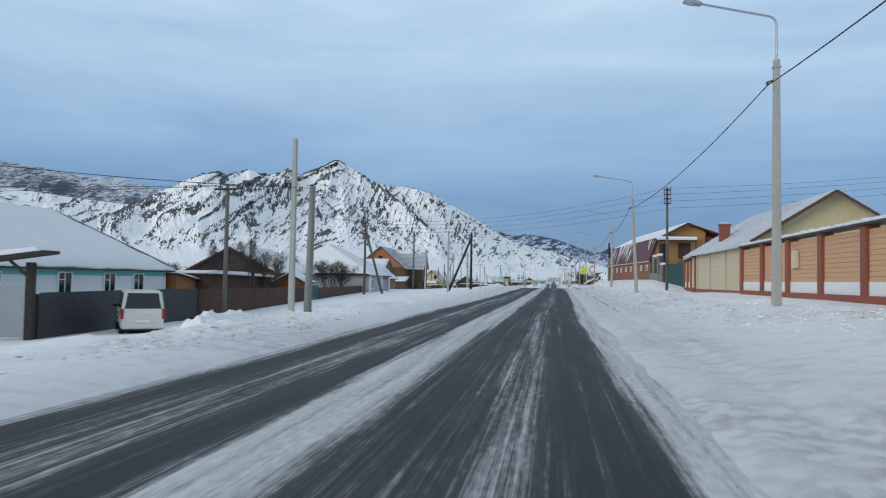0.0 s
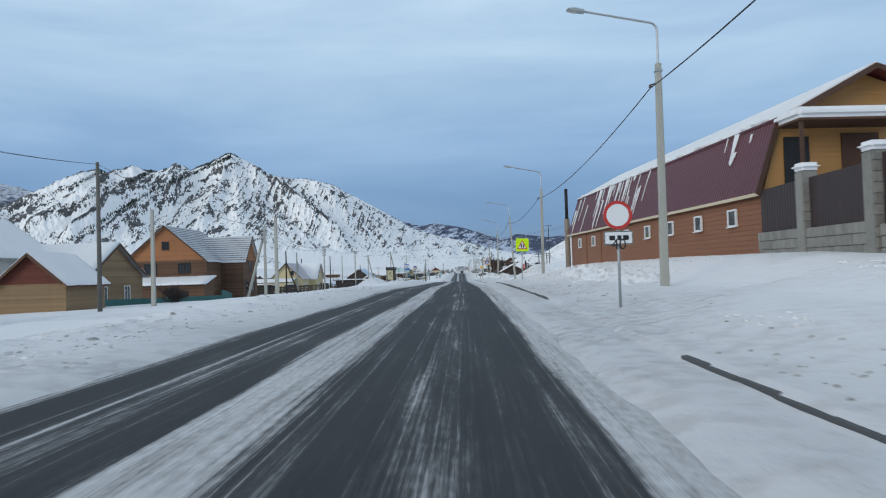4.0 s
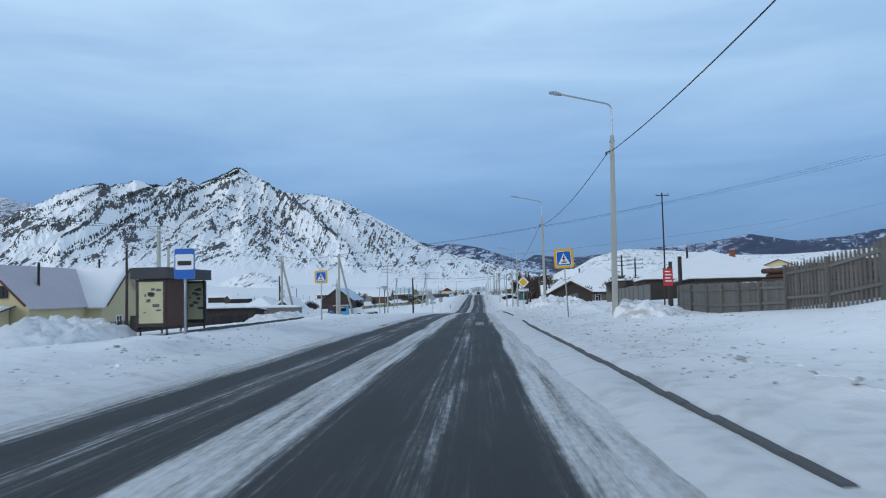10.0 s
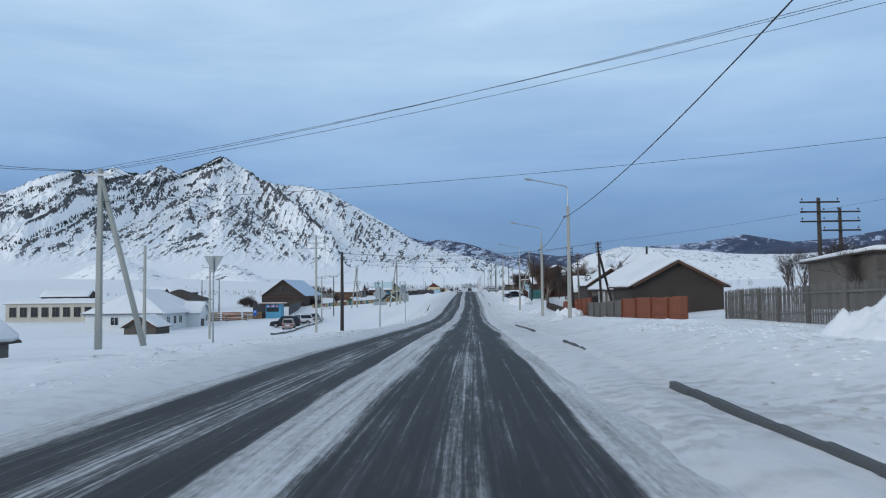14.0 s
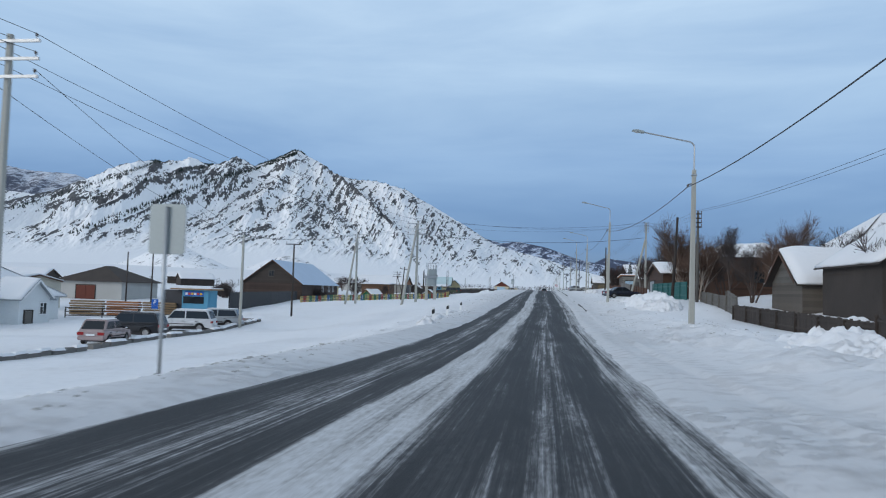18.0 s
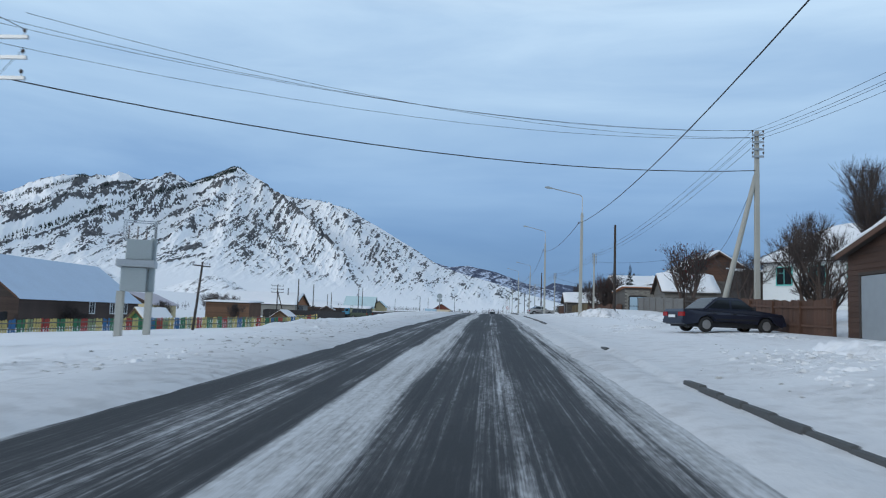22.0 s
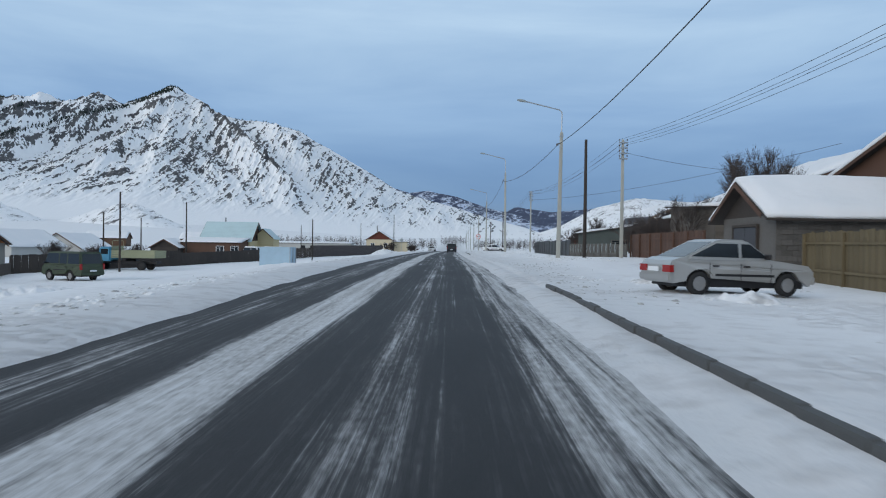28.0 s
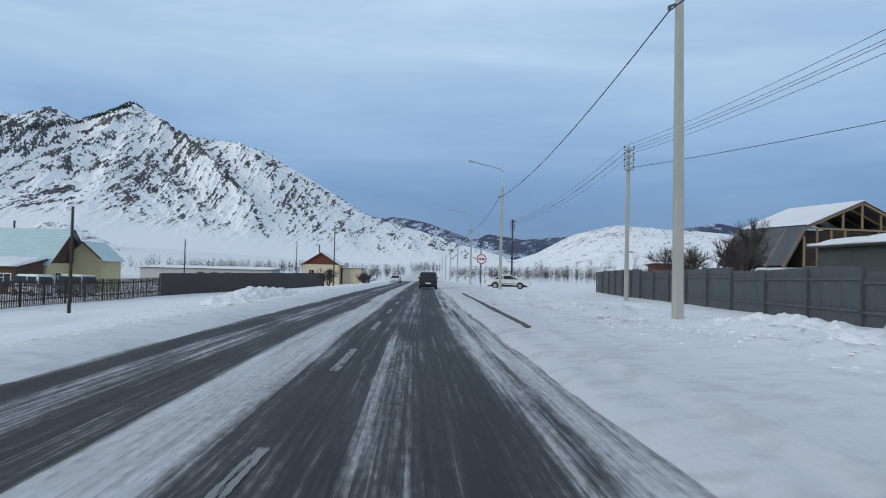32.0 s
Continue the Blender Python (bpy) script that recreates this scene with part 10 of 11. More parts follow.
SILVER = car_paint("dirty_silver_paint", (0.42, 0.42, 0.41), 0.45)
PEARL = car_paint("pearl_white_paint", (0.66, 0.65, 0.59), 0.1)
CAR_WHITE = car_paint("dull_white_car_paint", (0.66, 0.67, 0.68), 0.0)
NIGHT_BLUE = car_paint("dark_blue_car_paint", (0.018, 0.024, 0.045), 0.3)
CAR_BLACK = car_paint("dirty_black_car_paint", (0.020, 0.020, 0.023), 0.2)
ROSE = car_paint("pale_rose_car_paint", (0.38, 0.30, 0.29), 0.3)
OLIVE = paint("olive_green_van_paint", (0.040, 0.060, 0.034), 0.6, vary=0.18, bump=0.03)
vehicle("minivan", "pearl white minivan with frosted windows parked by the fence", -18.3, 30.6, 34, PEARL, L=4.7, W=1.76, H=1.86, belt=1.05, nose=0.85, tail=0.06, screen=0.9, back=0.22, wheels=(1.50, -1.35), r=0.31, doors=(1.0, -0.1, -1.2), category="minivan", rear_lamp="tall", tumble=0.16, group="")
vehicle("hatchback", "silver hatchback parked askew on the snowy verge", 7.5, 481.8, -77, SILVER, L=4.0, W=1.65, H=1.40, belt=0.90, nose=1.15, tail=0.30, screen=0.75, back=1.05, wheels=(1.22, -1.24), r=0.29, doors=(0.72, -0.12, -0.98), deck=0.05, pitch=-1.0, group="")
vehicle("hatchback", "pale rose hatchback on the snowy car park", -26.9, 340.4, 8, ROSE, L=3.9, W=1.66, H=1.5, belt=0.9, tail=0.12, back=0.5, snowy=0.03)
vehicle("suv", "dark off-road car on the snowy car park", -29.0, 347.0, 96, CAR_BLACK, L=4.6, W=1.85, H=1.75, belt=1.05, tail=0.06, back=0.3, r=0.36, wheels=(1.4, -1.35), category="car")
vehicle("estate_car", "white estate car on the snowy car park", -28.4, 353.6, 100, CAR_WHITE, L=4.7, W=1.8, H=1.72, belt=1.0, tail=0.06, back=0.35, r=0.34, wheels=(1.4, -1.4), doors=(0.7, -0.3, -1.3), snowy=0.04)
vehicle("estate_car", "grey estate car at the end of the snowy car park", -28.2, 358.6, 100, GREY_SHEET, L=4.6, W=1.75, H=1.6, belt=0.95, tail=0.06, back=0.35, r=0.32, wheels=(1.4, -1.35), snowy=0.04)
vehicle("saloon", "dark blue saloon parked beside the board fence", 9.6, 395.8, -75, NIGHT_BLUE, L=4.6, W=1.75, H=1.43, belt=0.92, nose=1.25, tail=0.85, screen=0.8, back=0.7, wheels=(1.4, -1.3), r=0.31, doors=(0.75, -0.2, -1.1))
vehicle("snowed_in_car", "car buried in snow behind the picket fence", -33, 208, 30, GREEN_SHEET, L=4.1, snowy=0.16)
vehicle("saloon", "white saloon parked at the roadside", 8.0, 603, -100, CAR_WHITE, L=4.5, W=1.72, H=1.42, belt=0.9, nose=1.2, tail=0.8, screen=0.8, back=0.65, r=0.31, snowy=0.03)
vehicle("saloon", "white saloon standing at the far verge", -5.4, 660, 175, CAR_WHITE, L=4.5, W=1.72, H=1.42, belt=0.9, nose=1.2, tail=0.8, screen=0.8, back=0.65, r=0.31)
vehicle("suv", "black off-road car on the road with red tail lamps", 0.0, 605, 0, CAR_BLACK, L=4.65, W=1.86, H=1.72, belt=1.06, nose=1.1, tail=0.05, screen=0.75, back=0.35, wheels=(1.4, -1.35), r=0.37, doors=(0.6, -0.4, -1.3), z=float(road_z(605)) - 0.01, rear_lamp="tall", category="car", group="")
for cx_, cy_ in ((-36.0, 597), (-33.0, 599)):
    vehicle("old_van", "old snow-topped van beside the turquoise-roofed house", cx_, cy_, 60, CAR_WHITE if cx_ < -33 else GREY_SHEET, L=4.3, W=1.8, H=1.9, belt=1.1, nose=0.5, tail=0.06, screen=0.4, back=0.2, snowy=0.08, category="van")
# the olive van: a rounded box with a short nose
vehicle("olive_van", "olive green bread-loaf van parked in the snow", -26.6, 515.0, 62, OLIVE, L=4.4, W=1.95, H=2.05, belt=1.18, sill=0.36, nose=0.30, tail=0.05, screen=0.35, back=0.16, wheels=(1.25, -1.05), r=0.37, doors=(1.1, 0.2, -0.7, -1.4), category="van", rear_lamp="tall", tumble=0.14, group="")


def lorry(x, y, turn):
    root = thing("lorry", x, y, grounded(x, y) - 0.05, turn, "old lorry with a blue cab and a yellow-green flat bed", "lorry")
    def add(nm, mat, *boxes, bevel=0.03, label=""):
        bm = bmesh.new()
        for b in boxes:
            box(bm, *b)
        bmesh.ops.bevel(bm, geom=list(bm.edges), offset=bevel, segments=2, affect="EDGES")
        return part(nm, bm, mat, root, label)
    add("cab", BLUE_PAINT, (-1.05, 1.05, 1.35, 2.55, 0.85, 2.25), bevel=0.12, label="bright blue cab")
    add("hood", BLUE_PAINT, (-0.62, 0.62, 2.55, 3.6, 0.80, 1.50), bevel=0.10)
    for s in (-1, 1):
        add("fender", WHITE_PAINT, (s * 0.80 - 0.22, s * 0.80 + 0.22, 2.6, 3.55, 0.85, 1.08), bevel=0.08)
        add("window", GLASS, (s * 1.05 - 0.012, s * 1.05 + 0.012, 1.6, 2.35, 1.55, 2.05), bevel=0.004)
        add("headlamp", LAMP_CLEAR, (s * 0.75 - 0.1, s * 0.75 + 0.1, 3.55, 3.62, 0.88, 1.05), bevel=0.02)
    add("windscreen", GLASS, (-0.9, 0.9, 2.545, 2.565, 1.6, 2.1), bevel=0.004)
    add("front_bumper", WHITE_PAINT, (-1.05, 1.05, 3.6, 3.7, 0.55, 0.75))
    PALE_OLIVE = paint("faded_yellow_green_boards", (0.30, 0.31, 0.20), 0.8, vary=0.2)
    add("bed_floor", PALE_OLIVE, (-1.15, 1.15, -3.2, 1.2, 1.20, 1.30), bevel=0.01)
    for k in range(3):
        z0 = 1.32 + 0.21 * k
        for s in (-1, 1):
            add("side_board", PALE_OLIVE, (s * 1.13 - 0.02, s * 1.13 + 0.02, -3.2, 1.2, z0, z0 + 0.19), bevel=0.006)
        add("tail_board", PALE_OLIVE, (-1.1, 1.1, -3.2, -3.16, z0, z0 + 0.19), bevel=0.006)
    for k in range(5):
        z0 = 1.32 + 0.21 * k
        add("head_board", PALE_OLIVE, (-1.1, 1.1, 1.16, 1.2, z0, z0 + 0.19), bevel=0.006)
    bm = bmesh.new()
    tube(bm, [(-1.0, 1.18, 2.3), (-1.0, 1.18, 2.75), (-0.85, 1.18, 2.85), (0.85, 1.18, 2.85), (1.0, 1.18, 2.75), (1.0, 1.18, 2.3)], 0.03, 6)
    part("hoop", bm, PALE_OLIVE, root)
    add("chassis", BLACK, (-0.45, 0.45, -3.1, 3.4, 0.65, 0.9), bevel=0.02)
    add("tank", BLACK, (0.5, 1.0, -0.4, 0.7, 0.65, 1.1), bevel=0.06)
    wm = wheel_model(0.46, 0.28, BLACK)
    for wy, wx in ((2.95, 0.85), (-1.75, 0.85)):
        for s in (-1, 1):
            ob = copy_thing(wm, pose(s * wx, wy, 0.46))
            ob.parent = root
    remove_model(wm)


lorry(-31.2, 534.8, 84)


# ---- trees and shrubs ----
shrub = tree_model("shrub", 11, 3.0, "bare brown shrub standing in snow", "shrub", stems=6, spread=0.75, levels=4, forks=3, upright=0.55, trunk_r=0.045, twig_r=0.006)
bush = tree_model("shrub", 12, 2.2, "low tangled bare bush standing in snow", "shrub", stems=8, spread=0.95, levels=3, forks=4, upright=0.35, trunk_r=0.03, twig_r=0.006)
tree_a = tree_model("bare_tree", 13, 7.0, "leafless grey-brown tree behind the fence", spread=0.75, levels=6, forks=3, upright=0.6, trunk_r=0.09, twig_r=0.005)
tree_b = tree_model("bare_tree", 14, 5.6, "leafless tree with a broad twiggy crown", stems=4, spread=0.72, levels=5, forks=3, upright=0.6, trunk_r=0.055, twig_r=0.0045)
birch = tree_model("birch_tree", 15, 8.8, "tall bare birch with many fine hanging twigs", bark=BIRCH, twig_mat=BIRCH_TWIG, stems=4, spread=0.66, levels=5, forks=4, upright=0.7, trunk_r=0.075, twig_r=0.0045)
rowan = tree_model("rowan_tree", 16, 4.6, "bare rowan with clusters of dried red berries", stems=4, spread=0.7, levels=4, forks=4, upright=0.6, trunk_r=0.055, twig_r=0.0045, berries=260)
poplar = tree_model("bare_tree", 18, 9.0, "tall narrow leafless tree", spread=0.42, levels=5, forks=4, upright=0.95, trunk_r=0.08, twig_r=0.005)
PLANTS = [
    (tree_a, -25.4, 60, 0.78), (tree_b, -26.4, 66, 0.85), (tree_a, -27.5, 57, 0.7), (shrub, -30.5, 64, 1.1), (tree_b, -24.6, 84, 0.7), (tree_b, -27, 87, 0.75), (rowan, -25.6, 91, 0.8), (tree_b, -29.5, 89, 0.75), (tree_b, -31, 84, 0.7), (tree_b, -33, 88, 0.85),
    (shrub, -40, 76, 1.2), (bush, -25, 130, 0.8), 
    (tree_b, 19, 268, 0.62), (shrub, 21.5, 274, 1.3), (tree_b, 23, 285, 0.75), (tree_a, 30, 296, 0.7), (shrub, 17.5, 291, 1.1), (shrub, 19.5, 262, 1.0), (tree_b, 28, 276, 0.7),
    (shrub, 15.5, 327, 0.7), (shrub, 18.0, 341, 1.5), (tree_b, 20.5, 346, 0.9), (tree_b, 22.5, 358, 1.0), (tree_a, 25, 357, 0.85), (birch, 17.5, 356.5, 0.8), (tree_b, 16.0, 359.5, 0.9), (poplar, 15.5, 364, 0.75), (birch, 13.9, 369.5, 0.75), (poplar, 14.6, 393.5, 0.75), (poplar, 16.5, 396, 0.8), (tree_b, 15.0, 399, 0.9),
    (birch, 14.0, 375.5, 1.0), (tree_b, 16.5, 370.5, 0.8), (tree_b, 19, 397, 0.9), (rowan, 16.8, 430, 1.40), (rowan, 15.4, 466, 1.35), (rowan, 17.2, 471, 1.25), (poplar, 18, 409, 0.72), (poplar, 20.5, 414, 0.65), (poplar, 22, 405, 0.7), (tree_b, 17, 416, 0.8),
    (shrub, 15.6, 400, 0.9), (tree_b, 16.5, 475, 0.9), (tree_b, 15.8, 480, 0.85), (tree_b, 20.5, 486, 0.9), (poplar, 15.2, 501.5, 0.62), (poplar, 16.2, 505, 0.70), (poplar, 18.6, 504, 0.72), (tree_b, 15.4, 509, 0.75), (poplar, 21, 508, 0.66), (poplar, 23, 515, 0.62), (tree_b, 16, 522, 0.6),
    (shrub, 20.5, 533, 1.5), (tree_b, 22.5, 537, 0.85), (shrub, 19, 540, 1.2), (tree_b, 21, 545, 0.8), (shrub, 20, 575, 1.3), (poplar, 22, 580, 0.62), (poplar, 24, 586, 0.55), (shrub, 21, 590, 1.3), (bush, 17, 584, 1.0), (tree_b, 26, 606, 0.8),
    (bush, -58, 428, 1.3), (bush, -44, 440, 1.2), (shrub, -50, 445, 1.1), (shrub, -40, 452, 1.0), (bush, -62, 436, 1.5), (shrub, -37, 470, 0.9), (tree_b, -58, 520, 0.9), (tree_b, -63, 526, 0.9), (tree_b, -54, 515, 0.8), (shrub, -44, 545, 1.0), (shrub, -40, 556, 0.9), (bush, -47, 560, 1.2),
    (shrub, -15, 640, 1.0), (bush, -10, 652, 1.0),
]
for model, px_, py_, sc_ in PLANTS:
    plant(model, px_, py_, sc_)

# a spruce: tiers of drooping boughs round a thin trunk
def spruce(x, y, top, seed):
    rng = random.Random(seed)
    g = grounded(x, y) - 0.1
    h = top - g
    root = thing("spruce_tree", x, y, g, 0, "dark green spruce dusted with snow behind the fence", "tree")
    bm = bmesh.new()
    tube(bm, [(0, 0, 0), (0, 0, h)], [0.11, 0.015], 7)
    part("trunk", bm, BARK, root)
    bm = bmesh.new()
    z = 0.7
    while z < h - 0.1:
        reach = (1 - z / h) * h * 0.24 + 0.12
        for k in range(int(9 + reach * 6)):
            a, ln = rng.uniform(0, 6.28), reach * rng.uniform(0.65, 1.1)
            d, sd = Vector((math.cos(a), math.sin(a), 0)), Vector((-math.sin(a), math.cos(a), 0))
            z0 = z + rng.uniform(-0.12, 0.12)
            p = [Vector((0, 0, z0)), d * ln * 0.5 + Vector((0, 0, z0 - 0.05 * ln)), d * ln + Vector((0, 0, z0 - 0.28 * ln))]
            wd = 0.10 + 0.12 * ln
            vs = [bm.verts.new(q) for q in (p[0], p[1] + sd * wd, p[2], p[1] - sd * wd, p[1] + Vector((0, 0, -0.12 * ln)))]
            for f in ((0, 1, 4), (1, 2, 4), (2, 3, 4), (3, 0, 4), (0, 3, 2, 1)):
                bm.faces.new([vs[i] for i in f])
        z += 0.20 + 0.12 * reach
    part("crown", bm, NEEDLE, root)


spruce(18.7, 468, 8.0, 3)
for m in (shrub, bush, tree_a, tree_b, birch, rowan, poplar):
    remove_model(m)


# far woods: many thin stems and crowns in one mesh
def wood_strip(name, spots, h0, h1, mat, label, seed, wide=0.42, twigs=34):
    rng = random.Random(seed)
    vs, fs = [], []

    def blade(a, c, w):
        o = len(vs)
        d = Vector((rng.uniform(-1, 1), rng.uniform(-0.3, 0.3), 0)).normalized() * w
        e = Vector((-d.y, d.x, 0))
        vs.extend([a + d, a - d * 0.5 + e, a - d * 0.5 - e, c])
        fs.extend([(o, o + 1, o + 3), (o + 1, o + 2, o + 3), (o + 2, o, o + 3)])
    for x, y, z in spots:
        h = rng.uniform(h0, h1)
        p = Vector((x, y, z - 0.2))
        blade(p, p + Vector((rng.uniform(-0.3, 0.3), 0, h * 0.8)), 0.035 * h / 5)
        for k in range(twigs):
            f = rng.uniform(0.2, 0.95)
            a = rng.uniform(0, 6.28)
            q = p + Vector((0, 0, h * f))
            ln = h * wide * (1.15 - f)
            blade(q, q + Vector((math.cos(a) * ln, math.sin(a) * ln, ln * rng.uniform(0.5, 1.6))), 0.022 * h / 5)
    ob = new(name, raw(name, vs, fs, mat))
    return tagged(ob, label, "trees", kind="stuff")


rng = random.Random(77)
spots = []
for k in range(700):
    x = rng.uniform(-95, 60)
    y = rng.uniform(745, 860) + 0.15 * abs(x)
    if -8 < x < 9:
        continue
    spots.append((x, y, grounded(x, y)))
wood_strip("far_woods", spots, 2.5, 5.5, TWIG, "strip of bare trees across the valley at the road's end", 5)
spots = []
for k in range(40):
    x, y = rng.uniform(-8, 9), rng.uniform(905, 990)
    spots.append((x, y, grounded(x, y)))
wood_strip("road_end_trees", spots, 4, 7, TWIG, "bare trees where the road bends away", 6)
spots = []
for k in range(300):
    x, y = rng.uniform(24, 150), rng.uniform(620, 800)
    spots.append((x, y, grounded(x, y)))
wood_strip("village_trees", spots, 2.5, 6, TWIG, "bare trees between far houses", 8)
spots = [(rng.uniform(-190, -70), rng.uniform(560, 700), 0) for k in range(120)]
spots = [(x, y, grounded(x, y)) for x, y, z in spots]
wood_strip("valley_bushes", spots, 1.5, 3.5, TWIG, "scattered bare bushes on the snowy plain", 9)

# conifers along the crest of the mountain and down its wooded spurs
AZ, EL = np.degrees(np.arctan2(MX, MY - 165)), np.degrees(np.arctan2(MZ, np.hypot(MX, MY - 165)))
vs, fs = [], []
rng = random.Random(31)


def conifer(i, j, low, high):
    p = np.array((MX[i, j], MY[i, j], MZ[i, j])) + (np.array((MX[i, j + 1], MY[i, j + 1], MZ[i, j + 1])) - np.array((MX[i, j], MY[i, j], MZ[i, j]))) * rng.random()
    h = rng.uniform(low, high)
    o, r_, a0 = len(vs), h * 0.24, rng.uniform(0, 6.28)
    vs.extend([(p[0] + r_ * math.cos(a0 + q * 2.094), p[1] + r_ * math.sin(a0 + q * 2.094), p[2] - 0.5) for q in range(3)] + [(p[0], p[1], p[2] + h)])
    fs.extend([(o, o + 1, o + 3), (o + 1, o + 2, o + 3), (o + 2, o, o + 3)])


crest_row = int(np.searchsorted(MROWS, 1.0)) - 1
for k in range(1500):
    az = rng.choice((rng.uniform(-31.5, -23.2), rng.uniform(-31.5, -23.2), rng.uniform(-22.8, -20.9), rng.uniform(-20.6, -17.2), rng.uniform(-15, -9)))
    j = int(np.searchsorted(AZ[crest_row], az))
    if az > -15 and rng.random() < 0.8:
        continue
    i = max(40, crest_row - int(abs(rng.gauss(0, 3.0 if az < -19 else 1.5))))
    conifer(i, j, 2.4, 5.2)
for h, line in SPURS[:3]:
    la, le = np.array(sorted(line)).T
    for k in range(1500 if h > 20 else 550):
        f = rng.random() ** 1.5
        az = la[-1] + (la[0] - la[-1]) * f
        j = int(np.searchsorted(AZ[crest_row], az))
        want = float(np.interp(az, la, le)) + rng.gauss(0.06, 0.06 + 0.07 * f)
        i = int(np.argmin(np.abs(EL[: crest_row + 1, j] - want)))
        if rng.random() < 0.95 - 0.75 * f:
            conifer(i, j, 2.6, 6.0)
tagged(new("ridge_forest", raw("ridge_forest", vs, fs, NEEDLE)), "dark conifers along the mountain crest", "forest", kind="stuff")

# small rocky knolls at the foot of the mountain
def knoll(x, y, w, h, seed):
    rel = Bumps(seed)
    u = np.linspace(-1, 1, 60)
    U, V = np.meshgrid(u, u)
    ridge = np.clip((1 - np.abs(U)) * (1 - V**2), 0, 1)
    X, Y = x + U * w, y + V * w * 0.7
    Z = ground_z(X, Y) - 2 + (h + 2) * ridge * (0.75 + 0.5 * rel(U * 5, V * 5, 4))
    return tagged(sheet("knoll", X, Y, Z, KNOLL), "small snowy knoll with dark rocks at the mountain foot", "hill", "knolls", kind="structure")


knoll(-395, 1060, 62, 25, 61)
knoll(-290, 1120, 58, 19, 62)

# ---- ploughed snow ----
PILES = (
        (9.3, 246.0, 2.4, 4.2, 0.9, 0), (6.3, 232.8, 2.0, 3.0, 0.85, 1), (7.6, 199.6, 1.6, 2.2, 0.75, 1), (8.5, 203, 2.0, 4.0, 0.5, 1), (-15, 190, 2.5, 5.0, 0.8, 0), (-7.0, 343, 0.7, 2.2, 0.38, 1), (-7.4, 353, 0.7, 3.2, 0.36, 1), (-6.4, 336, 0.6, 1.1, 0.45, 1),
        (8.3, 360, 2.0, 8.5, 1.1, 0), (8.6, 372, 1.6, 5.0, 0.6, 0), (7.6, 418, 1.5, 4.0, 0.55, 1), (10.4, 409, 1.3, 7.0, 0.35, 1), (-14.3, 30.3, 1.6, 3.4, 0.85, 0), (-12.5, 36, 1.8, 4.5, 0.5, 0), (8.6, 160, 2.2, 6.0, 0.5, 1), (7.8, 148, 2.0, 5.0, 0.45, 1), (7.4, 142, 1.6, 3.5, 0.35, 1), (-16, 225, 2.6, 6.5, 0.7, 1), (-13.5, 216, 2.0, 5.0, 0.45, 1),
        (5.6, 281.5, 0.9, 1.6, 0.35, 0), (7.6, 318, 1.3, 5, 0.45, 0), (8.8, 301.0, 1.3, 3.0, 0.7, 0), (10.2, 486.5, 1.0, 1.4, 0.8, 0), (7.2, 479.5, 0.8, 1.2, 0.28, 1), (6.7, 486.0, 0.8, 1.6, 0.3, 1), (10.8, 477.0, 0.9, 1.2, 0.5, 0), (8.2, 380, 1.2, 3.0, 0.35, 0), (7.0, 100, 1.2, 7.0, 0.4, 0), (7.4, 112, 1.4, 7.0, 0.45, 0),
        (-13.0, 226, 1.2, 4.0, 0.5, 1), (-14.6, 233, 1.3, 4.5, 0.5, 1), (-16.2, 241, 1.4, 4.5, 0.45, 1), (8.2, 226, 1.6, 5.0, 0.4, 1), (-21.5, 500, 2.5, 3.5, 0.45, 0), (-14, 478, 1.8, 6.0, 0.55, 0), (8.4, 545, 1.6, 6.0, 0.35, 0), (-9.6, 570, 1.6, 10.0, 0.5, 0))
for j, (sx, sy, lx, ly, h, lb) in enumerate(PILES):
    snow_pile(sx, sy, lx, ly, h, 100 + j, ("gritty clods of ploughed snow beside the road" if lb else "rounded pile of ploughed snow beside the road"), bool(lb), lump=1.6 if lb else 1.7)

# clods thrown up along the verges and round the piles, too many to count
rng = random.Random(9)
cv, cf, wv, wf = [], [], [], []


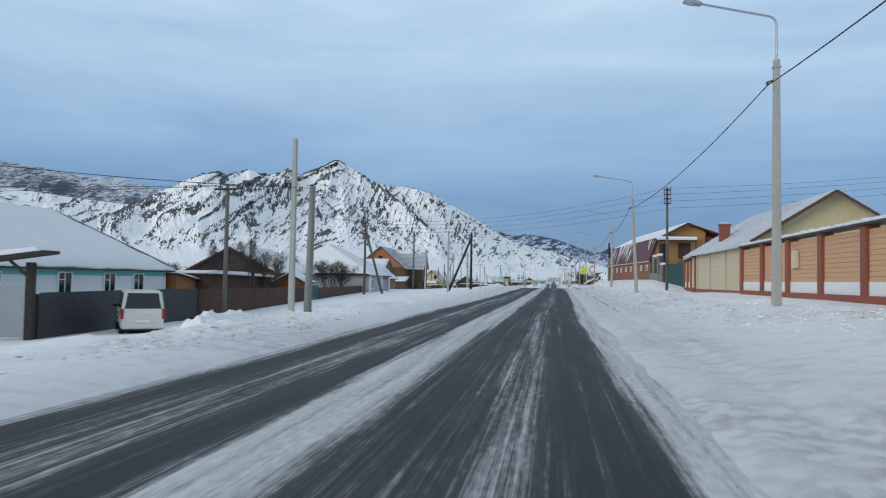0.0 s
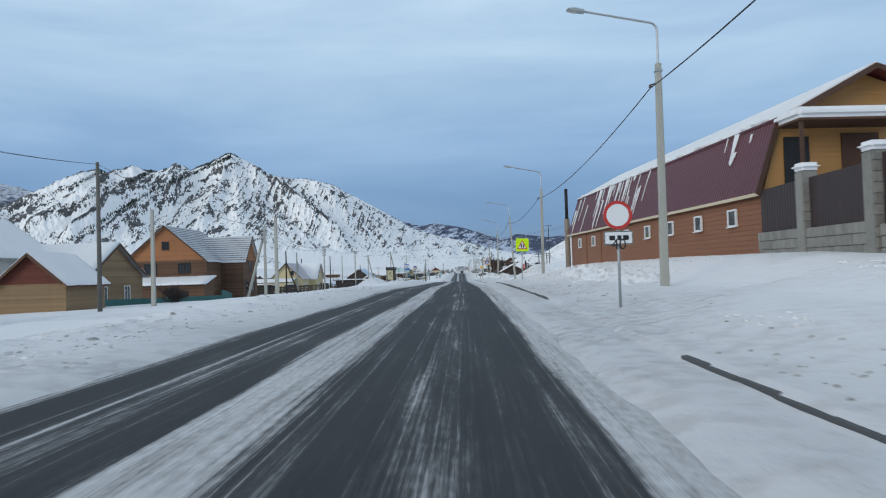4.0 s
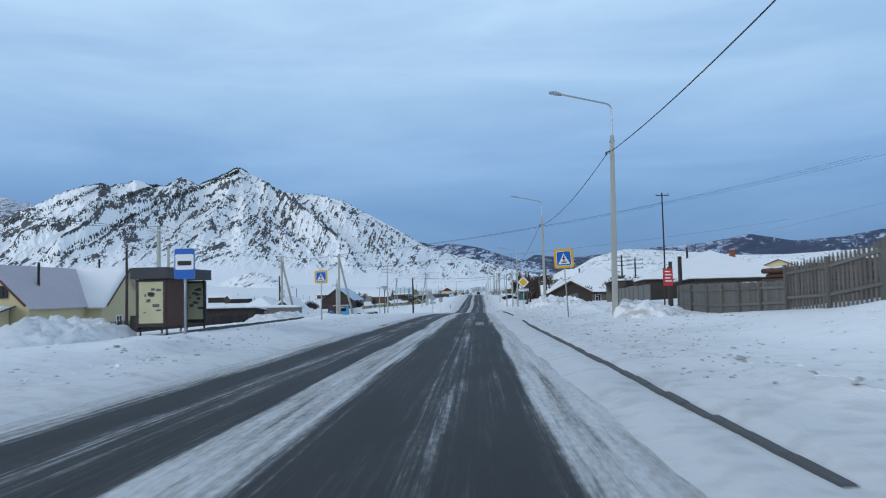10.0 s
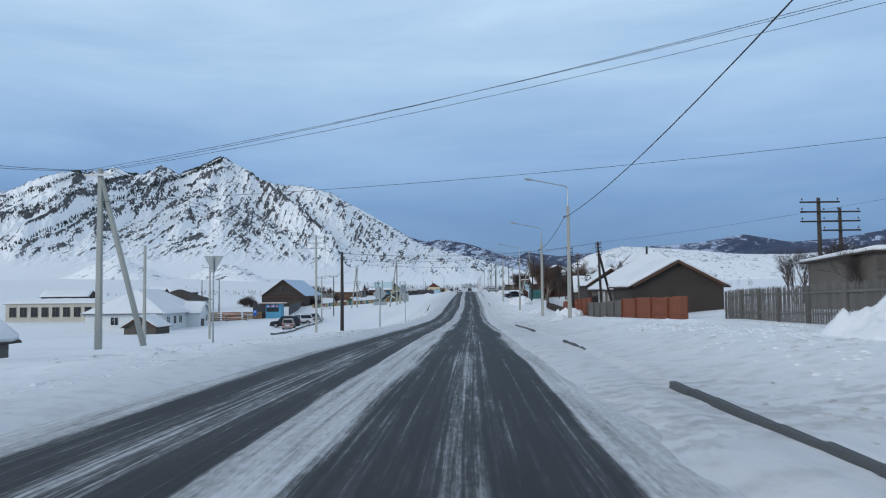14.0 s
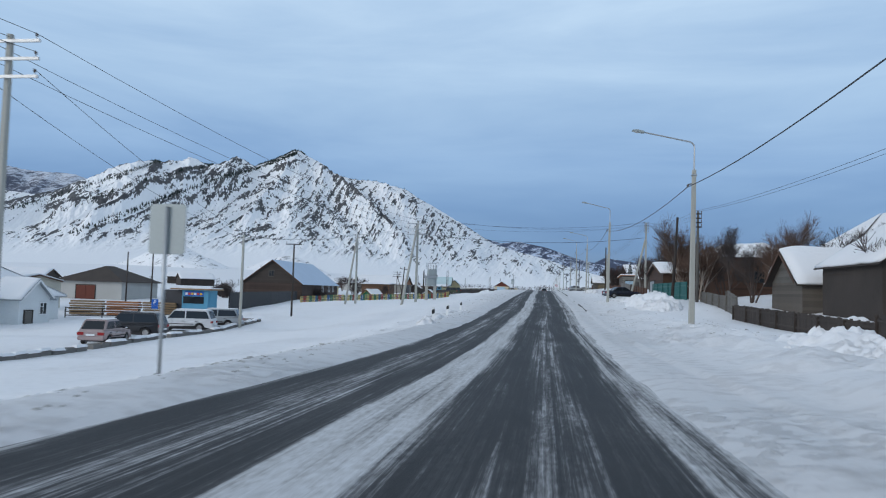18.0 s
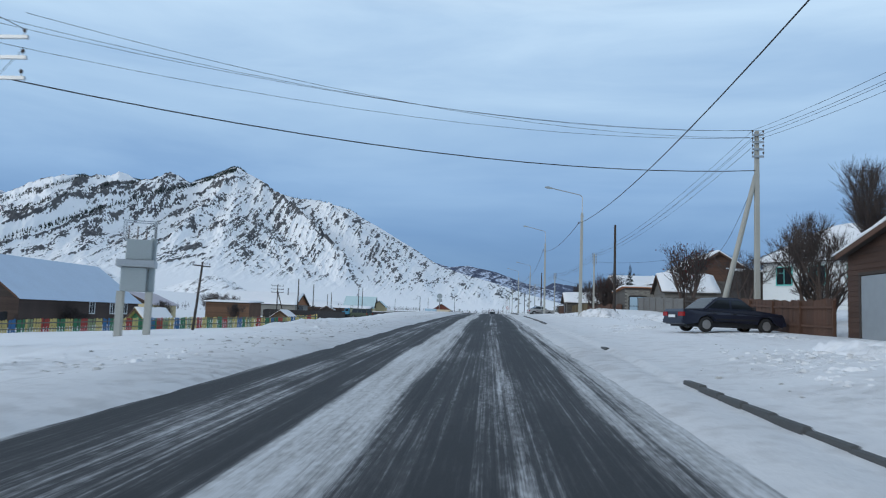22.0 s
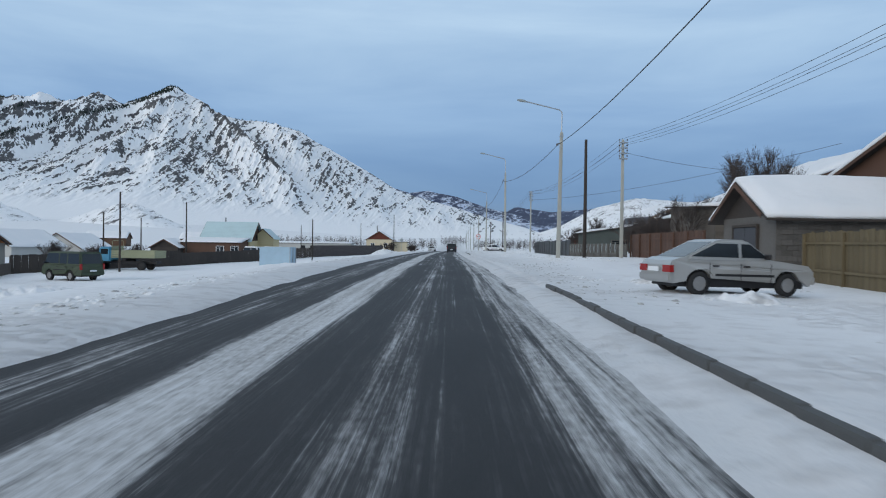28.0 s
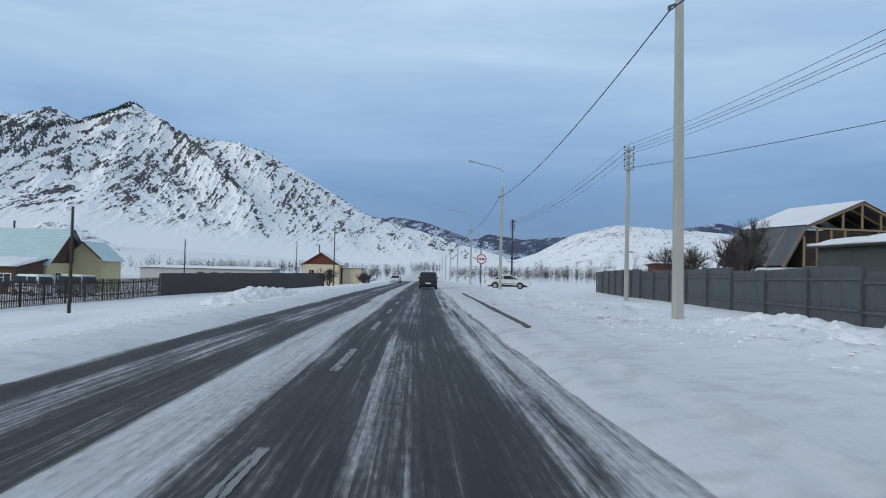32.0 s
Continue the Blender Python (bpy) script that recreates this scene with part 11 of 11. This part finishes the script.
def clod(x, y, r_, into, faces):
    z, o, a0 = grounded(x, y), len(into), rng.uniform(0, 1)
    for k, (f, h) in enumerate(((1.25, -0.15), (0.72, 0.42))):
        for q in range(6):
            a, w = a0 + q * 1.047, r_ * f * rng.uniform(0.7, 1.25)
            into.append((x + w * math.cos(a), y + 1.15 * w * math.sin(a), z + r_ * h * rng.uniform(0.5, 1.3)))
    for q in range(6):
        faces.append((o + q, o + (q + 1) % 6, o + 6 + (q + 1) % 6, o + 6 + q))
    faces.append((o + 6, o + 7, o + 8, o + 9, o + 10, o + 11))


for k in range(15000):
    y = rng.uniform(5, 600)
    u = min(3.2 + abs(rng.gauss(0, 3.0)), 9) if rng.random() < 0.62 else float(LEFT_EDGE(y)) - 0.8 - abs(rng.gauss(0, 1.6))
    if float(bumps(u * 0.25 + 40, y * 0.06, 2)) < 0.52 + 0.12 * rng.random():
        continue
    clod(float(CENTRE(y)) + u, y, rng.uniform(0.012, 0.045) * (2.0 if rng.random() < 0.08 else 1), cv, cf)
for k in range(46000):
    y = rng.uniform(5, 590)
    u = rng.uniform(4.6, 10.5) if rng.random() < 0.72 else float(LEFT_EDGE(y)) - 1.6 - abs(rng.gauss(0, 2.2))
    if float(bumps(u * 0.30 + 11, y * 0.09 + 5, 3)) < 0.54 + 0.07 * rng.random():
        continue
    clod(float(CENTRE(y)) + u, y, rng.uniform(0.02, 0.06) * (2.0 if rng.random() < 0.05 else 1), wv, wf)
for sx, sy, lx, ly, h, lb in PILES:
    for k in range(int(26 * ly * lx) if lb else int(8 * ly * lx)):
        clod(sx + rng.gauss(0, 0.55) * lx, sy + rng.gauss(0, 0.6) * ly, rng.uniform(0.03, 0.11), wv, wf)
tagged(new("ploughed_clods", raw("ploughed_clods", wv, wf, PILE_SNOW)), "broken lumps of ploughed snow round the piles", "snow", kind="stuff")
CLOD = paint("gritty_snow_clod", (0.40, 0.40, 0.39), 0.9, vary=0.45, grain=3)
tagged(new("snow_clods", raw("snow_clods", cv, cf, CLOD)), "scattered gritty clods of snow on the verges", "snow", kind="stuff")
